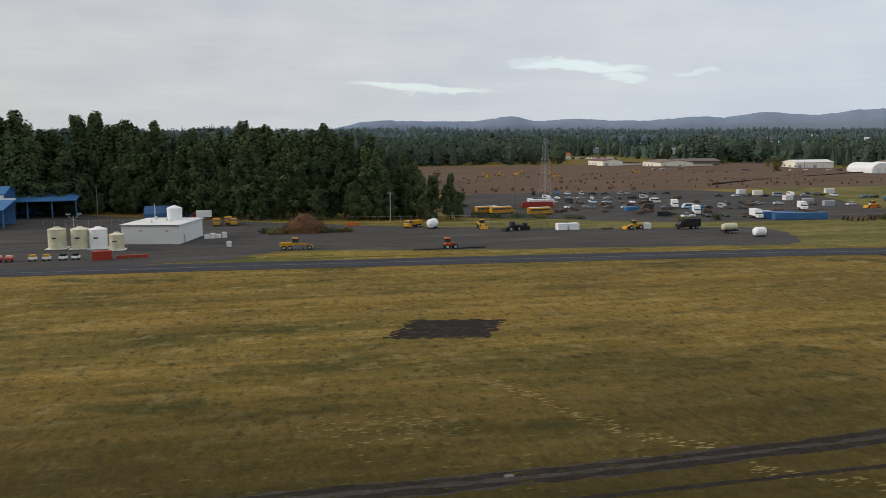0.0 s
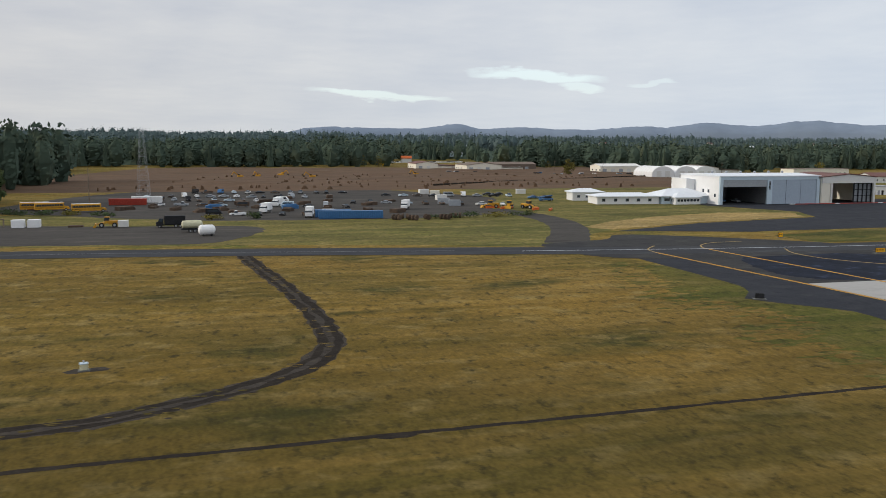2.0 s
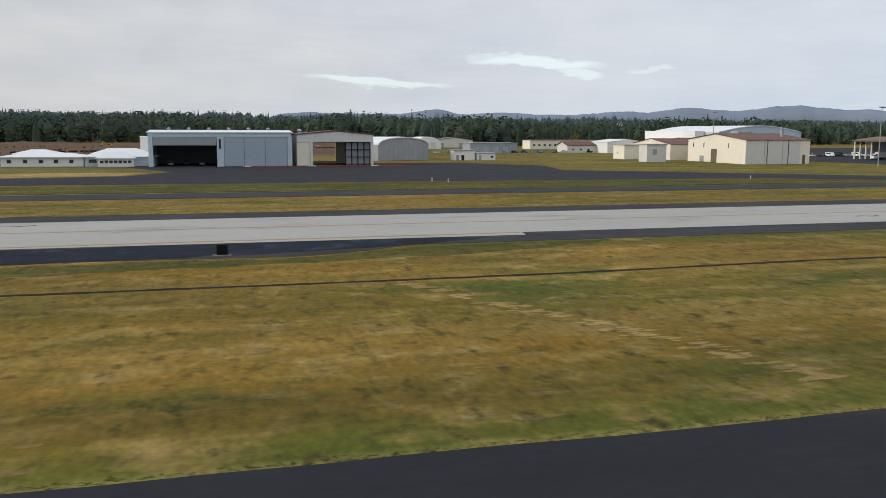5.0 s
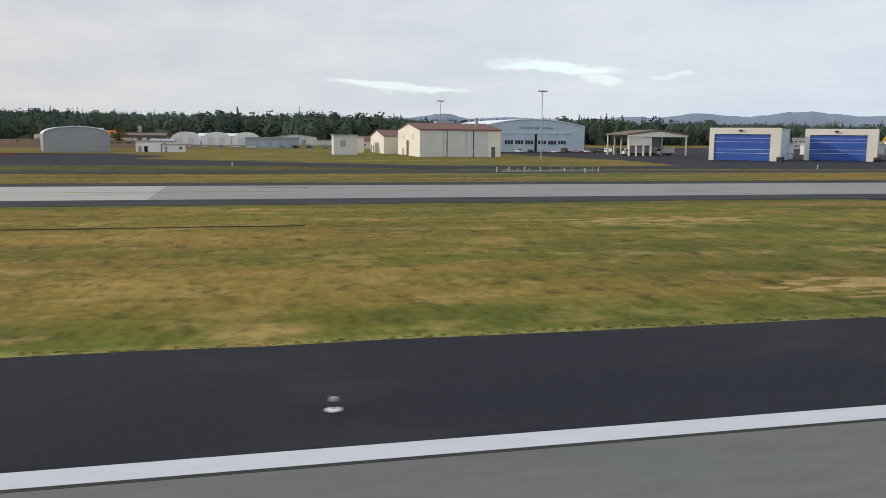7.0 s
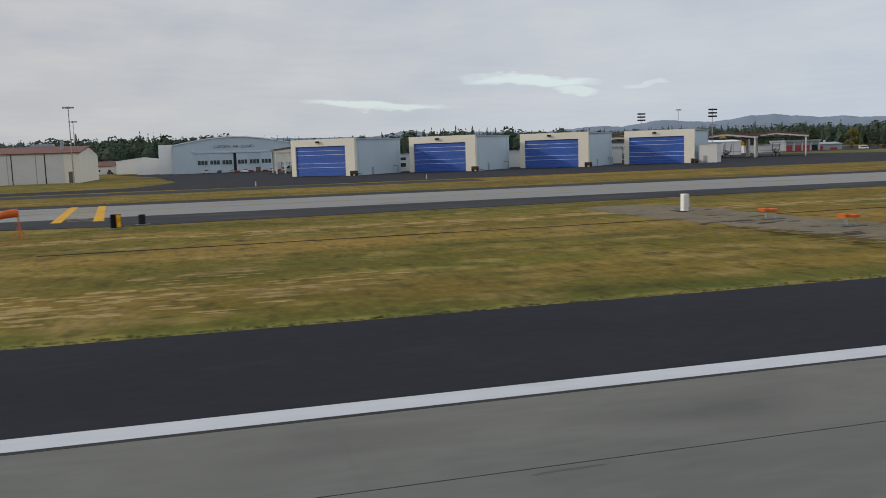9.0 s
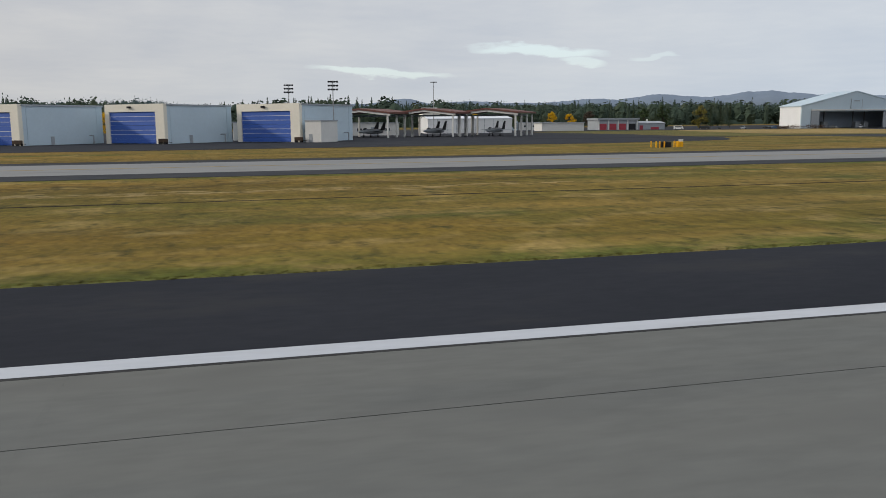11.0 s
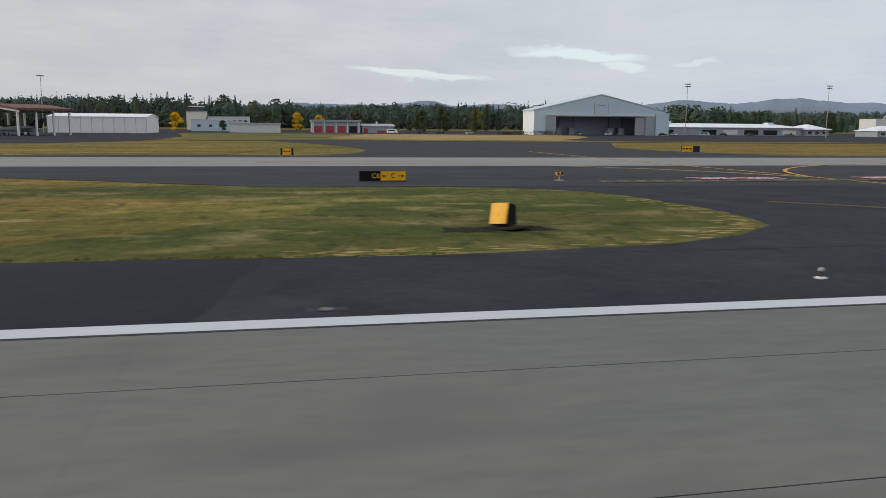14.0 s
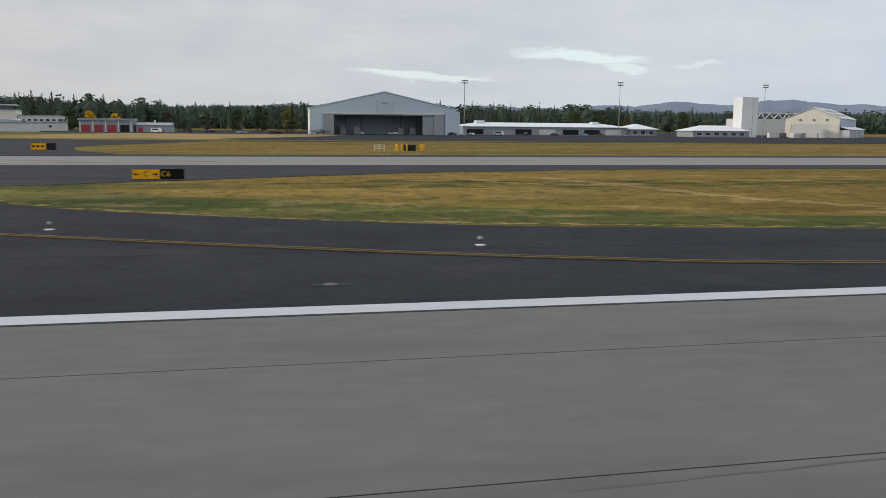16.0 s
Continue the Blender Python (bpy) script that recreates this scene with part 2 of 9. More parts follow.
STRAW = turf("bleached_turf", (0.300, 0.215, 0.092), (0.250, 0.178, 0.070), (0.320, 0.236, 0.108), (0.190, 0.145, 0.052), (0.350, 0.265, 0.135), (0.140, 0.108, 0.040), (0.270, 0.195, 0.080))
EXIT_GREEN = turf("lush_green_turf", (0.084, 0.090, 0.017), (0.050, 0.066, 0.012), (0.140, 0.125, 0.036), (0.034, 0.052, 0.009), (0.230, 0.190, 0.085), (0.026, 0.034, 0.008), (0.046, 0.062, 0.011))
FAINT = turf("faintly_worn_turf", (0.190, 0.138, 0.050), (0.130, 0.098, 0.034), (0.220, 0.165, 0.070), (0.090, 0.080, 0.024), (0.250, 0.190, 0.090), (0.060, 0.050, 0.018), (0.150, 0.112, 0.040))
ASPHALT = material("asphalt", [(0.037, 0.0385, 0.041), (0.056, 0.056, 0.055), (0.033, 0.034, 0.037)], 12, 0.5, 0.95, 0.15, spec=0.06, grain=0.45, spread=0.35, wear=((0.062, 0.061, 0.060), 6))
SEAL = material("sealed_asphalt", [(0.0205, 0.023, 0.030), (0.030, 0.0325, 0.040)], 10, 0.5, 0.92, 0.15, stretch=(0.5, 1, 1), spec=0.06, wear=((0.036, 0.037, 0.040), 5), grain=0.3)
SIDE_ASPHALT = material("dark_grey_asphalt", [(0.028, 0.031, 0.039), (0.040, 0.043, 0.051), (0.024, 0.026, 0.033)], 8, 0.5, 0.93, 0.15, spec=0.06, spread=0.4, wear=((0.044, 0.046, 0.050), 5), grain=0.4)
OLD_ASPHALT = material("worn_asphalt", [(0.054, 0.057, 0.063), (0.036, 0.039, 0.046), (0.074, 0.076, 0.080)], 9, 0.5, 0.95, 0.1, stretch=(0.3, 1, 1), spec=0.06, grain=0.35)
TAR = material("fresh_sealcoat", [(0.012, 0.015, 0.024), (0.020, 0.025, 0.040)], 5, 0.6, 0.9, 0.1, spec=0.06, spread=0.3, wear=((0.040, 0.054, 0.092), 4))
WORN_PALE = material("older_pale_concrete", [(0.245, 0.250, 0.248), (0.215, 0.220, 0.220)], 12, 0.6, 0.9, 0.04, stretch=(0.4, 1, 1), spec=0.15, wear=((0.185, 0.188, 0.188), 6), grain=0.2)
CONCRETE = material("runway_concrete", [(0.130, 0.138, 0.136), (0.168, 0.168, 0.155), (0.115, 0.121, 0.120)], 16, 0.5, 0.95, 0.06, stretch=(0.35, 1, 1), spread=0.45, vary=0.012, spec=0.08, wear=((0.108, 0.110, 0.107), 4), grain=0.26)
PALE = material("pale_concrete", [(0.365, 0.362, 0.350), (0.320, 0.317, 0.305)], 12, 0.6, 0.9, 0.04, stretch=(0.4, 1, 1), spec=0.2, wear=((0.265, 0.262, 0.255), 6), grain=0.2)
PAINT = material("white_paint", [(0.50, 0.525, 0.57), (0.45, 0.475, 0.515)], 5, 0.35, 0.8, 0.03, stretch=(0.3, 1, 1), wear=((0.40, 0.415, 0.44), 2.5), grain=0.12)
LINEGREY = material("faded_line_paint", [(0.26, 0.27, 0.28), (0.17, 0.175, 0.18)], 4, 0.4, 0.9)
SCRAPE = material("blue_cable_scrape", [(0.045, 0.062, 0.105), (0.075, 0.098, 0.150), (0.030, 0.036, 0.052)], 0.8, 0.2, 0.9, spec=0.06)
WORN_CONCRETE = material("scuffed_concrete", [(0.170, 0.174, 0.168), (0.140, 0.146, 0.146)], 3, 0.4, 0.95, 0.05, spec=0.08, wear=((0.115, 0.122, 0.130), 1.6), grain=0.25)
RUBBER = material("rubber_smear", [(0.100, 0.103, 0.100), (0.118, 0.120, 0.117)], 2, 0.3, 0.95, spec=0.05, stretch=(0.2, 1, 1))
DARKPAINT = material("black_border_paint", [(0.022, 0.022, 0.024), (0.032, 0.032, 0.033)], 3, 0.4, 0.85)
YELLOW = material("yellow_paint", [(0.68, 0.36, 0.014), (0.55, 0.28, 0.012)], 2.5, 0.3, 0.8, wear=((0.36, 0.25, 0.06), 1.2))
PALE_YELLOW = material("worn_yellow_paint", [(0.42, 0.29, 0.085), (0.30, 0.22, 0.09)], 2.5, 0.3, 0.85)
RED_PAINT = material("red_paint", [(0.235, 0.022, 0.036), (0.180, 0.020, 0.032)], 2.5, 0.3, 0.8, wear=((0.22, 0.10, 0.10), 1.0))
BLUE_PAINT = material("blue_paint_marks", [(0.09, 0.14, 0.23), (0.04, 0.06, 0.10)], 2.5, 0.3, 0.8)
DIRT = material("bare_dirt", [(0.098, 0.062, 0.040), (0.135, 0.086, 0.054), (0.074, 0.054, 0.036)], 26, 1.2, 0.95, 0.6, stretch=(0.3, 1, 1), spec=0.1)
MUD = material("dark_mud", [(0.022, 0.019, 0.017), (0.040, 0.034, 0.028), (0.017, 0.015, 0.014)], 2.4, 0.35, 0.98, 0.7, spec=0.03)
RUTS = material("rutted_mud", [(0.064, 0.057, 0.050), (0.040, 0.035, 0.031), (0.090, 0.074, 0.054)], 2.2, 0.4, 0.98, 0.5, spec=0.04)
GRAVEL = material("gravel", [(0.058, 0.055, 0.053), (0.082, 0.077, 0.071), (0.044, 0.042, 0.041)], 14, 0.5, 0.98, 0.4, stretch=(0.25, 1, 1), spec=0.04, wear=((0.100, 0.092, 0.082), 9))
CLAY = material("grey_clay", [(0.200, 0.172, 0.128), (0.135, 0.118, 0.090), (0.240, 0.200, 0.135)], 4, 0.4, 0.95, 0.5, spec=0.1, wear=((0.085, 0.078, 0.064), 3))
WHITE = material("white_metal", [(0.80, 0.81, 0.82), (0.73, 0.74, 0.75)], 6, 0.8, 0.55, 0, vary=0.04, grain=0.08)
OFFWHITE = material("off_white_wall", [(0.68, 0.68, 0.66), (0.61, 0.61, 0.595)], 6, 0.8, 0.75, 0.05, vary=0.04, grain=0.1)
CREAM = material("cream_wall", [(0.80, 0.765, 0.67), (0.74, 0.705, 0.61)], 6, 0.8, 0.75, 0.05, vary=0.03, grain=0.1)
# both blues also stand in for shade on pale hangar walls
STEELBLUE = material("steel_blue_and_shaded_cladding", [(0.37, 0.44, 0.53), (0.33, 0.40, 0.485)], 8, 0.8, 0.6, 0, vary=0.04, grain=0.2)
BLUEGREY = material("pale_blue_and_shaded_metal", [(0.50, 0.605, 0.685), (0.455, 0.56, 0.64)], 8, 0.8, 0.6, 0, vary=0.04, grain=0.08)
GREYMETAL = material("grey_metal", [(0.34, 0.37, 0.405), (0.29, 0.315, 0.345)], 6, 0.7, 0.55, 0, vary=0.05, grain=0.25)
SILVER = material("bright_roof_metal", [(0.74, 0.78, 0.83), (0.66, 0.70, 0.75)], 8, 0.6, 0.45, 0, grain=0.2)
DARK = material("dark_metal", [(0.018, 0.019, 0.022), (0.027, 0.028, 0.031)], 3, 0.5, 0.7, spec=0.15)
SIGNBLACK = material("sign_black", [(0.008, 0.008, 0.009), (0.013, 0.013, 0.014)], 2, 0.4, 0.7, spec=0.1)
DULL_YELLOW = material("old_yellow_paint", [(0.20, 0.145, 0.050), (0.13, 0.100, 0.045)], 2.5, 0.3, 0.9, wear=((0.07, 0.065, 0.050), 1.2))
BLACK = material("black_rubber", [(0.014, 0.014, 0.015), (0.022, 0.022, 0.022)], 2, 0.3, 0.8)
BLUEDOOR = material("blue_door_panel", [(0.040, 0.105, 0.40), (0.050, 0.125, 0.46)], 5, 0.5, 0.5, 0, grain=0.15)
BLUE = material("blue_steel", [(0.035, 0.13, 0.30), (0.055, 0.16, 0.34)], 4, 0.5, 0.5, 0, vary=0.15)
REDBROWN = material("red_brown_roof", [(0.135, 0.060, 0.050), (0.165, 0.074, 0.061)], 5, 0.5, 0.7)
BROWNROOF = material("brown_roof", [(0.14, 0.105, 0.085), (0.18, 0.14, 0.11)], 5, 0.5, 0.8)
RED = material("red_steel", [(0.34, 0.040, 0.022), (0.28, 0.034, 0.020)], 4, 0.5, 0.55, vary=0.12)
ORANGE = material("safety_orange", [(0.62, 0.13, 0.020), (0.52, 0.11, 0.020)], 2, 0.4, 0.6)
MACHINE = material("machine_yellow", [(0.54, 0.28, 0.018), (0.44, 0.22, 0.018)], 2, 0.4, 0.55, vary=0.1)
SIGNYELLOW = material("sign_yellow", [(0.90, 0.46, 0.004), (0.84, 0.41, 0.005)], 2, 0.5, 0.5)
TANKCREAM = material("cream_tank", [(0.62, 0.60, 0.42), (0.55, 0.53, 0.37)], 3, 0.5, 0.5, vary=0.08)
WOOD = material("weathered_pole_wood", [(0.20, 0.16, 0.12), (0.15, 0.12, 0.095)], 2, 0.3, 0.9)
RUST = material("rusty_scrap", [(0.095, 0.058, 0.038), (0.062, 0.048, 0.038), (0.135, 0.100, 0.070)], 2, 0.4, 0.9, vary=0.3)
BRUSH = material("dead_brush", [(0.13, 0.058, 0.028), (0.085, 0.045, 0.022), (0.19, 0.10, 0.05)], 3, 0.5, 0.95)
BARK = material("bark", [(0.10, 0.080, 0.062), (0.065, 0.052, 0.042)], 2, 0.3, 0.95, 0.4)
LEAF = material("broadleaf_foliage", [(0.052, 0.078, 0.036), (0.070, 0.096, 0.042), (0.094, 0.098, 0.044)], 9, 1.0, 0.95, vary=0.24, spec=0.03)
NEEDLE = material("conifer_foliage", [(0.046, 0.066, 0.040), (0.058, 0.078, 0.044)], 8, 1.0, 0.95, vary=0.2, spec=0.03)
GOLD = material("autumn_foliage", [(0.72, 0.46, 0.016), (0.62, 0.36, 0.012)], 3, 0.6, 0.85, vary=0.15, spec=0.15)
OLIVE = material("olive_foliage", [(0.12, 0.115, 0.026), (0.16, 0.13, 0.03)], 4, 0.8, 0.85, vary=0.2, spec=0.15)
# distance haze is mixed into these base colours, bluer the farther they stand
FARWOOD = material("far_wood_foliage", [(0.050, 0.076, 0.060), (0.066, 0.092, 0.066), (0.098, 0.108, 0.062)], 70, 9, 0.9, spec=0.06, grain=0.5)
HAZEWOOD = material("hazy_wood_foliage", [(0.074, 0.108, 0.114), (0.090, 0.124, 0.126), (0.102, 0.128, 0.114)], 140, 14, 0.9, spec=0.06, grain=0.5)
HILL = material("hazy_far_hill", [(0.185, 0.235, 0.310), (0.225, 0.275, 0.350)], 900, 160, 1.0, spec=0.0, grain=0.22)
PANE = glass("window_glass")
INNER = material("hangar_inside", [(0.17, 0.18, 0.195), (0.21, 0.22, 0.235)], 5, 0.8, 0.85)
LAMPHEAD = material("lamp_head_grey", [(0.38, 0.39, 0.40), (0.32, 0.33, 0.34)], 1, 0.3, 0.5, 0.0)
PINK = material("faded_red_panel", [(0.74, 0.38, 0.30), (0.68, 0.34, 0.27)], 2, 0.5, 0.6)
PLUM = material("dusty_red_door", [(0.42, 0.055, 0.075), (0.36, 0.05, 0.07)], 2, 0.5, 0.6)

# ---- helpers for shapes ----


class Shape:
    """Verts and faces of one mesh, in metres of the plan."""

    def __init__(self):
        self.v, self.f = [], []

    def add(self, verts, faces):
        o = len(self.v)
        self.v.extend(tuple(p) for p in verts)
        self.f.extend(tuple(i + o for i in f) for f in faces)
        return self

    def box(self, x0, y0, z0, x1, y1, z1, cut=0.0):
        """A box; cut chamfers all its upright and top edges."""
        if cut <= 0:
            return self.add([(x0, y0, z0), (x1, y0, z0), (x1, y1, z0), (x0, y1, z0), (x0, y0, z1), (x1, y0, z1), (x1, y1, z1), (x0, y1, z1)],
                            [(0, 3, 2, 1), (4, 5, 6, 7), (0, 1, 5, 4), (1, 2, 6, 5), (2, 3, 7, 6), (3, 0, 4, 7)])
        c = min(cut, (x1 - x0) * 0.45, (y1 - y0) * 0.45, (z1 - z0) * 0.45)

        def ring(d, z):
            return [(x0 + c + d, y0 + d, z), (x1 - c - d, y0 + d, z), (x1 - d, y0 + c + d, z), (x1 - d, y1 - c - d, z),
                    (x1 - c - d, y1 - d, z), (x0 + c + d, y1 - d, z), (x0 + d, y1 - c - d, z), (x0 + d, y0 + c + d, z)]
        return self.loft([ring(0, z0), ring(0, z1 - c), ring(c * 0.9, z1)])

    def loft(self, rings, caps=True):
        n = len(rings[0])
        v = [p for r in rings for p in r]
        f = []
        for k in range(len(rings) - 1):
            for i in range(n):
                j = (i + 1) % n
                f.append((k * n + i, k * n + j, (k + 1) * n + j, (k + 1) * n + i))
        if caps:
            f.append(tuple(range(n - 1, -1, -1)))
            f.append(tuple((len(rings) - 1) * n + i for i in range(n)))
        return self.add(v, f)

    def cyl(self, x, y, z0, z1, r, r2=None, n=12, axis="z"):
        r2 = r if r2 is None else r2
        rings = []
        for z, q in ((z0, r), (z1, r2)):
            ring = []
            for i in range(n):
                a = 2 * math.pi * i / n
                p, s = q * math.cos(a), q * math.sin(a)
                ring.append({"z": (x + p, y + s, z), "x": (z, x + p, y + s), "y": (x + p, z, y + s)}[axis])
            rings.append(ring)
        return self.loft(rings)

    def turned(self, x, y, profile, n=14):
        """A turned body round the upright line at x, y: profile of (radius, height)."""
        return self.loft([[(x + r * math.cos(2 * math.pi * i / n), y + r * math.sin(2 * math.pi * i / n), z) for i in range(n)] for r, z in profile])

    def lying(self, cy, cz, profile, n=12):
        """A turned body round a line along x: profile of (radius, x)."""
        return self.loft([[(x, cy + r * math.cos(2 * math.pi * i / n), cz + r * math.sin(2 * math.pi * i / n)) for i in range(n)] for r, x in profile])

    def bar(self, a, b, r, n=5):
        a, b = Vector(a), Vector(b)
        d = (b - a).normalized()
        s = d.orthogonal().normalized()
        t = d.cross(s)
        return self.loft([[tuple(p + r * (math.cos(2 * math.pi * i / n) * s + math.sin(2 * math.pi * i / n) * t)) for i in range(n)] for p in (a, b)])

    def profile_x(self, pts, x0, x1):
        """An outline in y, z drawn out along x."""
        return self.loft([[(x0, y, z) for y, z in pts], [(x1, y, z) for y, z in pts]])

    def profile_y(self, pts, y0, y1):
        """An outline in x, z drawn out along y."""
        return self.loft([[(x, y1, z) for x, z in pts], [(x, y0, z) for x, z in pts]])

    def moved(self, x=0, y=0, z=0, turn=0, scale=1.0):
        c, s = math.cos(radians(turn)) * scale, math.sin(radians(turn)) * scale
        self.v = [(x + c * a - s * b, y + s * a + c * b, z + d * scale) for a, b, d in self.v]
        return self


def mesh_of(name, shape, mat):
    me = bpy.data.meshes.new(name)
    me.from_pydata([(a * K, b * K, c * K) for a, b, c in shape.v], [], shape.f)
    me.materials.append(mat)
    me.update()
    return me


def part(name, shape, mat, parent=None, label=""):
    ob = new(name, mesh_of(name, shape, mat))
    if parent is not None:
        ob.parent = parent
    return tagged(ob, label)


def thing(name, x, y, turn=0, z=0, label="", category="", group=""):
    ob = new(name)
    ob.empty_display_size = 0.2
    ob.matrix_basis = pose(x * K, y * K, z * K, 0, 0, turn)
    return tagged(ob, label, category, group)


def again(ob, x, y, turn=0, z=0, label=""):
    c = copy_thing(ob, pose(x * K, y * K, z * K, 0, 0, turn))
    return tagged(c, label)


def setting(name, shape, mat, label=""):
    return tagged(part(name, shape, mat), label, kind="structure")


def smooth(points, step=3.0, closed=False):
    """A smooth curve through plan points."""
    p = [Vector((a, b)) for a, b in points]
    n = len(p)
    out = []
    for i in range(n if closed else n - 1):
        p0 = p[(i - 1) % n] if closed or i > 0 else p[0]
        p1, p2 = p[i], p[(i + 1) % n]
        p3 = p[(i + 2) % n] if closed or i + 2 < n else p[-1]
        m = max(1, int((p2 - p1).length / step))
        for k in range(m):
            t = k / m
            out.append(0.5 * ((2 * p1) + (p2 - p0) * t + (2 * p0 - 5 * p1 + 4 * p2 - p3) * t * t + (3 * p1 - p0 - 3 * p2 + p3) * t ** 3))
    if not closed:
        out.append(p[-1])
    return [(q.x, q.y) for q in out]


def sheet(points, z, thick=0.03):
    """A flat slab with the given outline, its top at z."""
    n = len(points)
    area = sum(points[i][0] * points[(i + 1) % n][1] - points[(i + 1) % n][0] * points[i][1] for i in range(n))
    pts = list(points) if area > 0 else list(points)[::-1]
    return Shape().loft([[(x, y, z - thick) for x, y in pts], [(x, y, z) for x, y in pts]])


def ribbon(points, width, z, rag=0.0, thick=0.02, seed=1):
    """A strip of some width along a curve; rag makes its edges uneven."""
    rnd = random.Random(seed)
    s = Shape()
    rows = []
    for i, (x, y) in enumerate(points):
        a, b = points[max(0, i - 1)], points[min(len(points) - 1, i + 1)]
        d = Vector((b[0] - a[0], b[1] - a[1])).normalized()
        w0, w1 = (width / 2 * (1 + rag * (1.3 * noise.noise((x * 0.45, y * 0.45, seed * 3.1 + k)) + rnd.uniform(-0.3, 0.3))) for k in (0, 9))
        rows.append([(x - d.y * w0, y + d.x * w0, z), (x + d.y * w1, y - d.x * w1, z),
                     (x + d.y * w1, y - d.x * w1, z - thick), (x - d.y * w0, y + d.x * w0, z - thick)])
    return s.loft(rows)


def ragged(points, amount, step=2.0, seed=1):
    """The outline with its edges broken up a little, as turf grows over pavement."""
    rnd = random.Random(seed)
    out = []
    n = len(points)
    for i in range(n):
        a, b = Vector(points[i]), Vector(points[(i + 1) % n])
        m = max(1, int((b - a).length / step))
        d = (b - a).normalized() if (b - a).length else Vector((1, 0))
        for k in range(m):
            q = a + (b - a) * (k / m)
            o = rnd.uniform(-amount, amount)
            out.append((q.x - d.y * o, q.y + d.x * o))
    return out


def letters(text, height, parent, mat, place, name="lettering", label=""):
    """Writing as a mesh; place: the local pose of its middle, in metres of the plan and degrees."""
    cu = bpy.data.curves.new(name, "FONT")
    cu.body, cu.size, cu.align_x, cu.align_y, cu.extrude = text, height * K * 1.38, "CENTER", "CENTER", 0.006 * K
    tmp = bpy.data.objects.new("tmp", cu)
    scene.collection.objects.link(tmp)
    bpy.context.view_layer.update()
    me = bpy.data.meshes.new_from_object(tmp.evaluated_get(bpy.context.evaluated_depsgraph_get()))
    bpy.data.objects.remove(tmp)
    me.name = name
    me.materials.clear()
    me.materials.append(mat)
    ob = new(name, me)
    ob.parent = parent
    x, y, z, rx, ry, rz = place
    ob.matrix_basis = pose(x * K, y * K, z * K, rx, ry, rz)
    return tagged(ob, label)


def blotches(name, pts, reach, size, count, z, mat, seed):
    """Many small ragged patches strewn along a curve, longer along the runway; one mesh of kind stuff."""
    rnd = random.Random(seed)
    s = Shape()
    for k in range(count):
        x, y = rnd.choice(pts)
        x, y = x + rnd.gauss(0, reach[0]), y + rnd.gauss(0, reach[1])
        a, b = size * rnd.uniform(0.4, 1.3), size * rnd.uniform(0.12, 0.45)
        n = 9
        ring = [(x + a * math.cos(6.2832 * i / n) * rnd.uniform(0.55, 1.2), y + b * math.sin(6.2832 * i / n) * rnd.uniform(0.55, 1.2)) for i in range(n)]
        zz = z + 0.004 * k / count
        s.add([(p, q, zz) for p, q in ring], [tuple(range(n))])
    return tagged(part(name, s, mat), "faded patches in the mown grass", "grass", kind="stuff")


# ---- ground and pavements ----
g = Shape()
gx = [-18000, -9000, -4000, -1500, -500, 0, 500, 1000, 1500, 2500, 5000, 9500, 19000]
gy = [-3000, -500, -60, 60, 250, 500, 700, 850, 1000, 1200, 1400, 1700, 2200, 3000, 4500, 6500, 9000, 13000, 18500]


def rise(y):
    """The land climbs gently beyond the airfield."""
    t = min(1.0, max(0.0, (y - 850) / 1500))
    return 30 * t * t * (3 - 2 * t)


g.add([(x, y, rise(y)) for y in gy for x in gx],
      [(j * len(gx) + i, j * len(gx) + i + 1, (j + 1) * len(gx) + i + 1, (j + 1) * len(gx) + i) for j in range(len(gy) - 1) for i in range(len(gx) - 1)])
setting("ground", g, TURF, "dry golden mown grass of an airfield")

L = 0.012
EDGE, SHOULDER = 21.0, 31.0
VERGE = smooth([(244, 31), (500, 31), (541, 30.75), (575, 30.5), (600, 30.7), (640, 30.8), (700, 31), (800, 31.5), (850, 32.3), (885, 33.2), (897, 33.0), (910, 32.3), (937, 31.7), (955, 31.2), (1000, 31), (2600, 31)], 6)


def verge_y(x):
    """The line where the shoulder's sealcoat meets the turf."""
    for (xa, ya), (xb, yb) in zip(VERGE, VERGE[1:]):
        if xa <= x <= xb:
            return ya + (yb - ya) * (x - xa) / (xb - xa)
    return SHOULDER


edge_rnd = random.Random(3)
strip = Shape().box(244, -35, -0.02, 2600, 29.5, L)
row = []
for x in range(244, 2601, 4):
    y = verge_y(x) + edge_rnd.uniform(-0.10, 0.10)
    row.append([(x, 29.5, L), (x, 29.5, -0.02), (x, y, -0.02), (x, y, L)])
strip.loft(row)
setting("runway_shoulder", strip, SEAL, "black sealed asphalt runway shoulder")
entry = smooth([(240, 172), (240.4, 150), (240.7, 124), (237.5, 117), (234.2, 113), (239, 106), (243.6, 100), (243, 92), (237.5, 86), (234.9, 82), (235.2, 75), (238, 69), (243, 64.5), (247, 60), (248, 46), (247, 32), (246.5, 30)])
entry += [(333, 30)] + smooth([(332, 33.2), (328, 34.2), (320.6, 38.9), (315.8, 43.9), (311.4, 53.3), (309.2, 60), (309.9, 67), (313, 71), (323, 72), (330.5, 77), (345, 82), (360, 85), (376, 84.5), (386, 84.5), (397, 90)])
entry += [(420, 90), (420, 100), (310, 131), (303, 150), (300, 172)]
setting("taxiway_entry", sheet(entry, 2 * L), ASPHALT, "dark grey asphalt of the runway entry taxiway")
bump_pad = smooth([(333, 30.5), (334, 33.6), (337.9, 36.4), (341.5, 37.6), (345.3, 37.4), (349.8, 34.4), (354.2, 32), (358, 30.5)], 1.5)
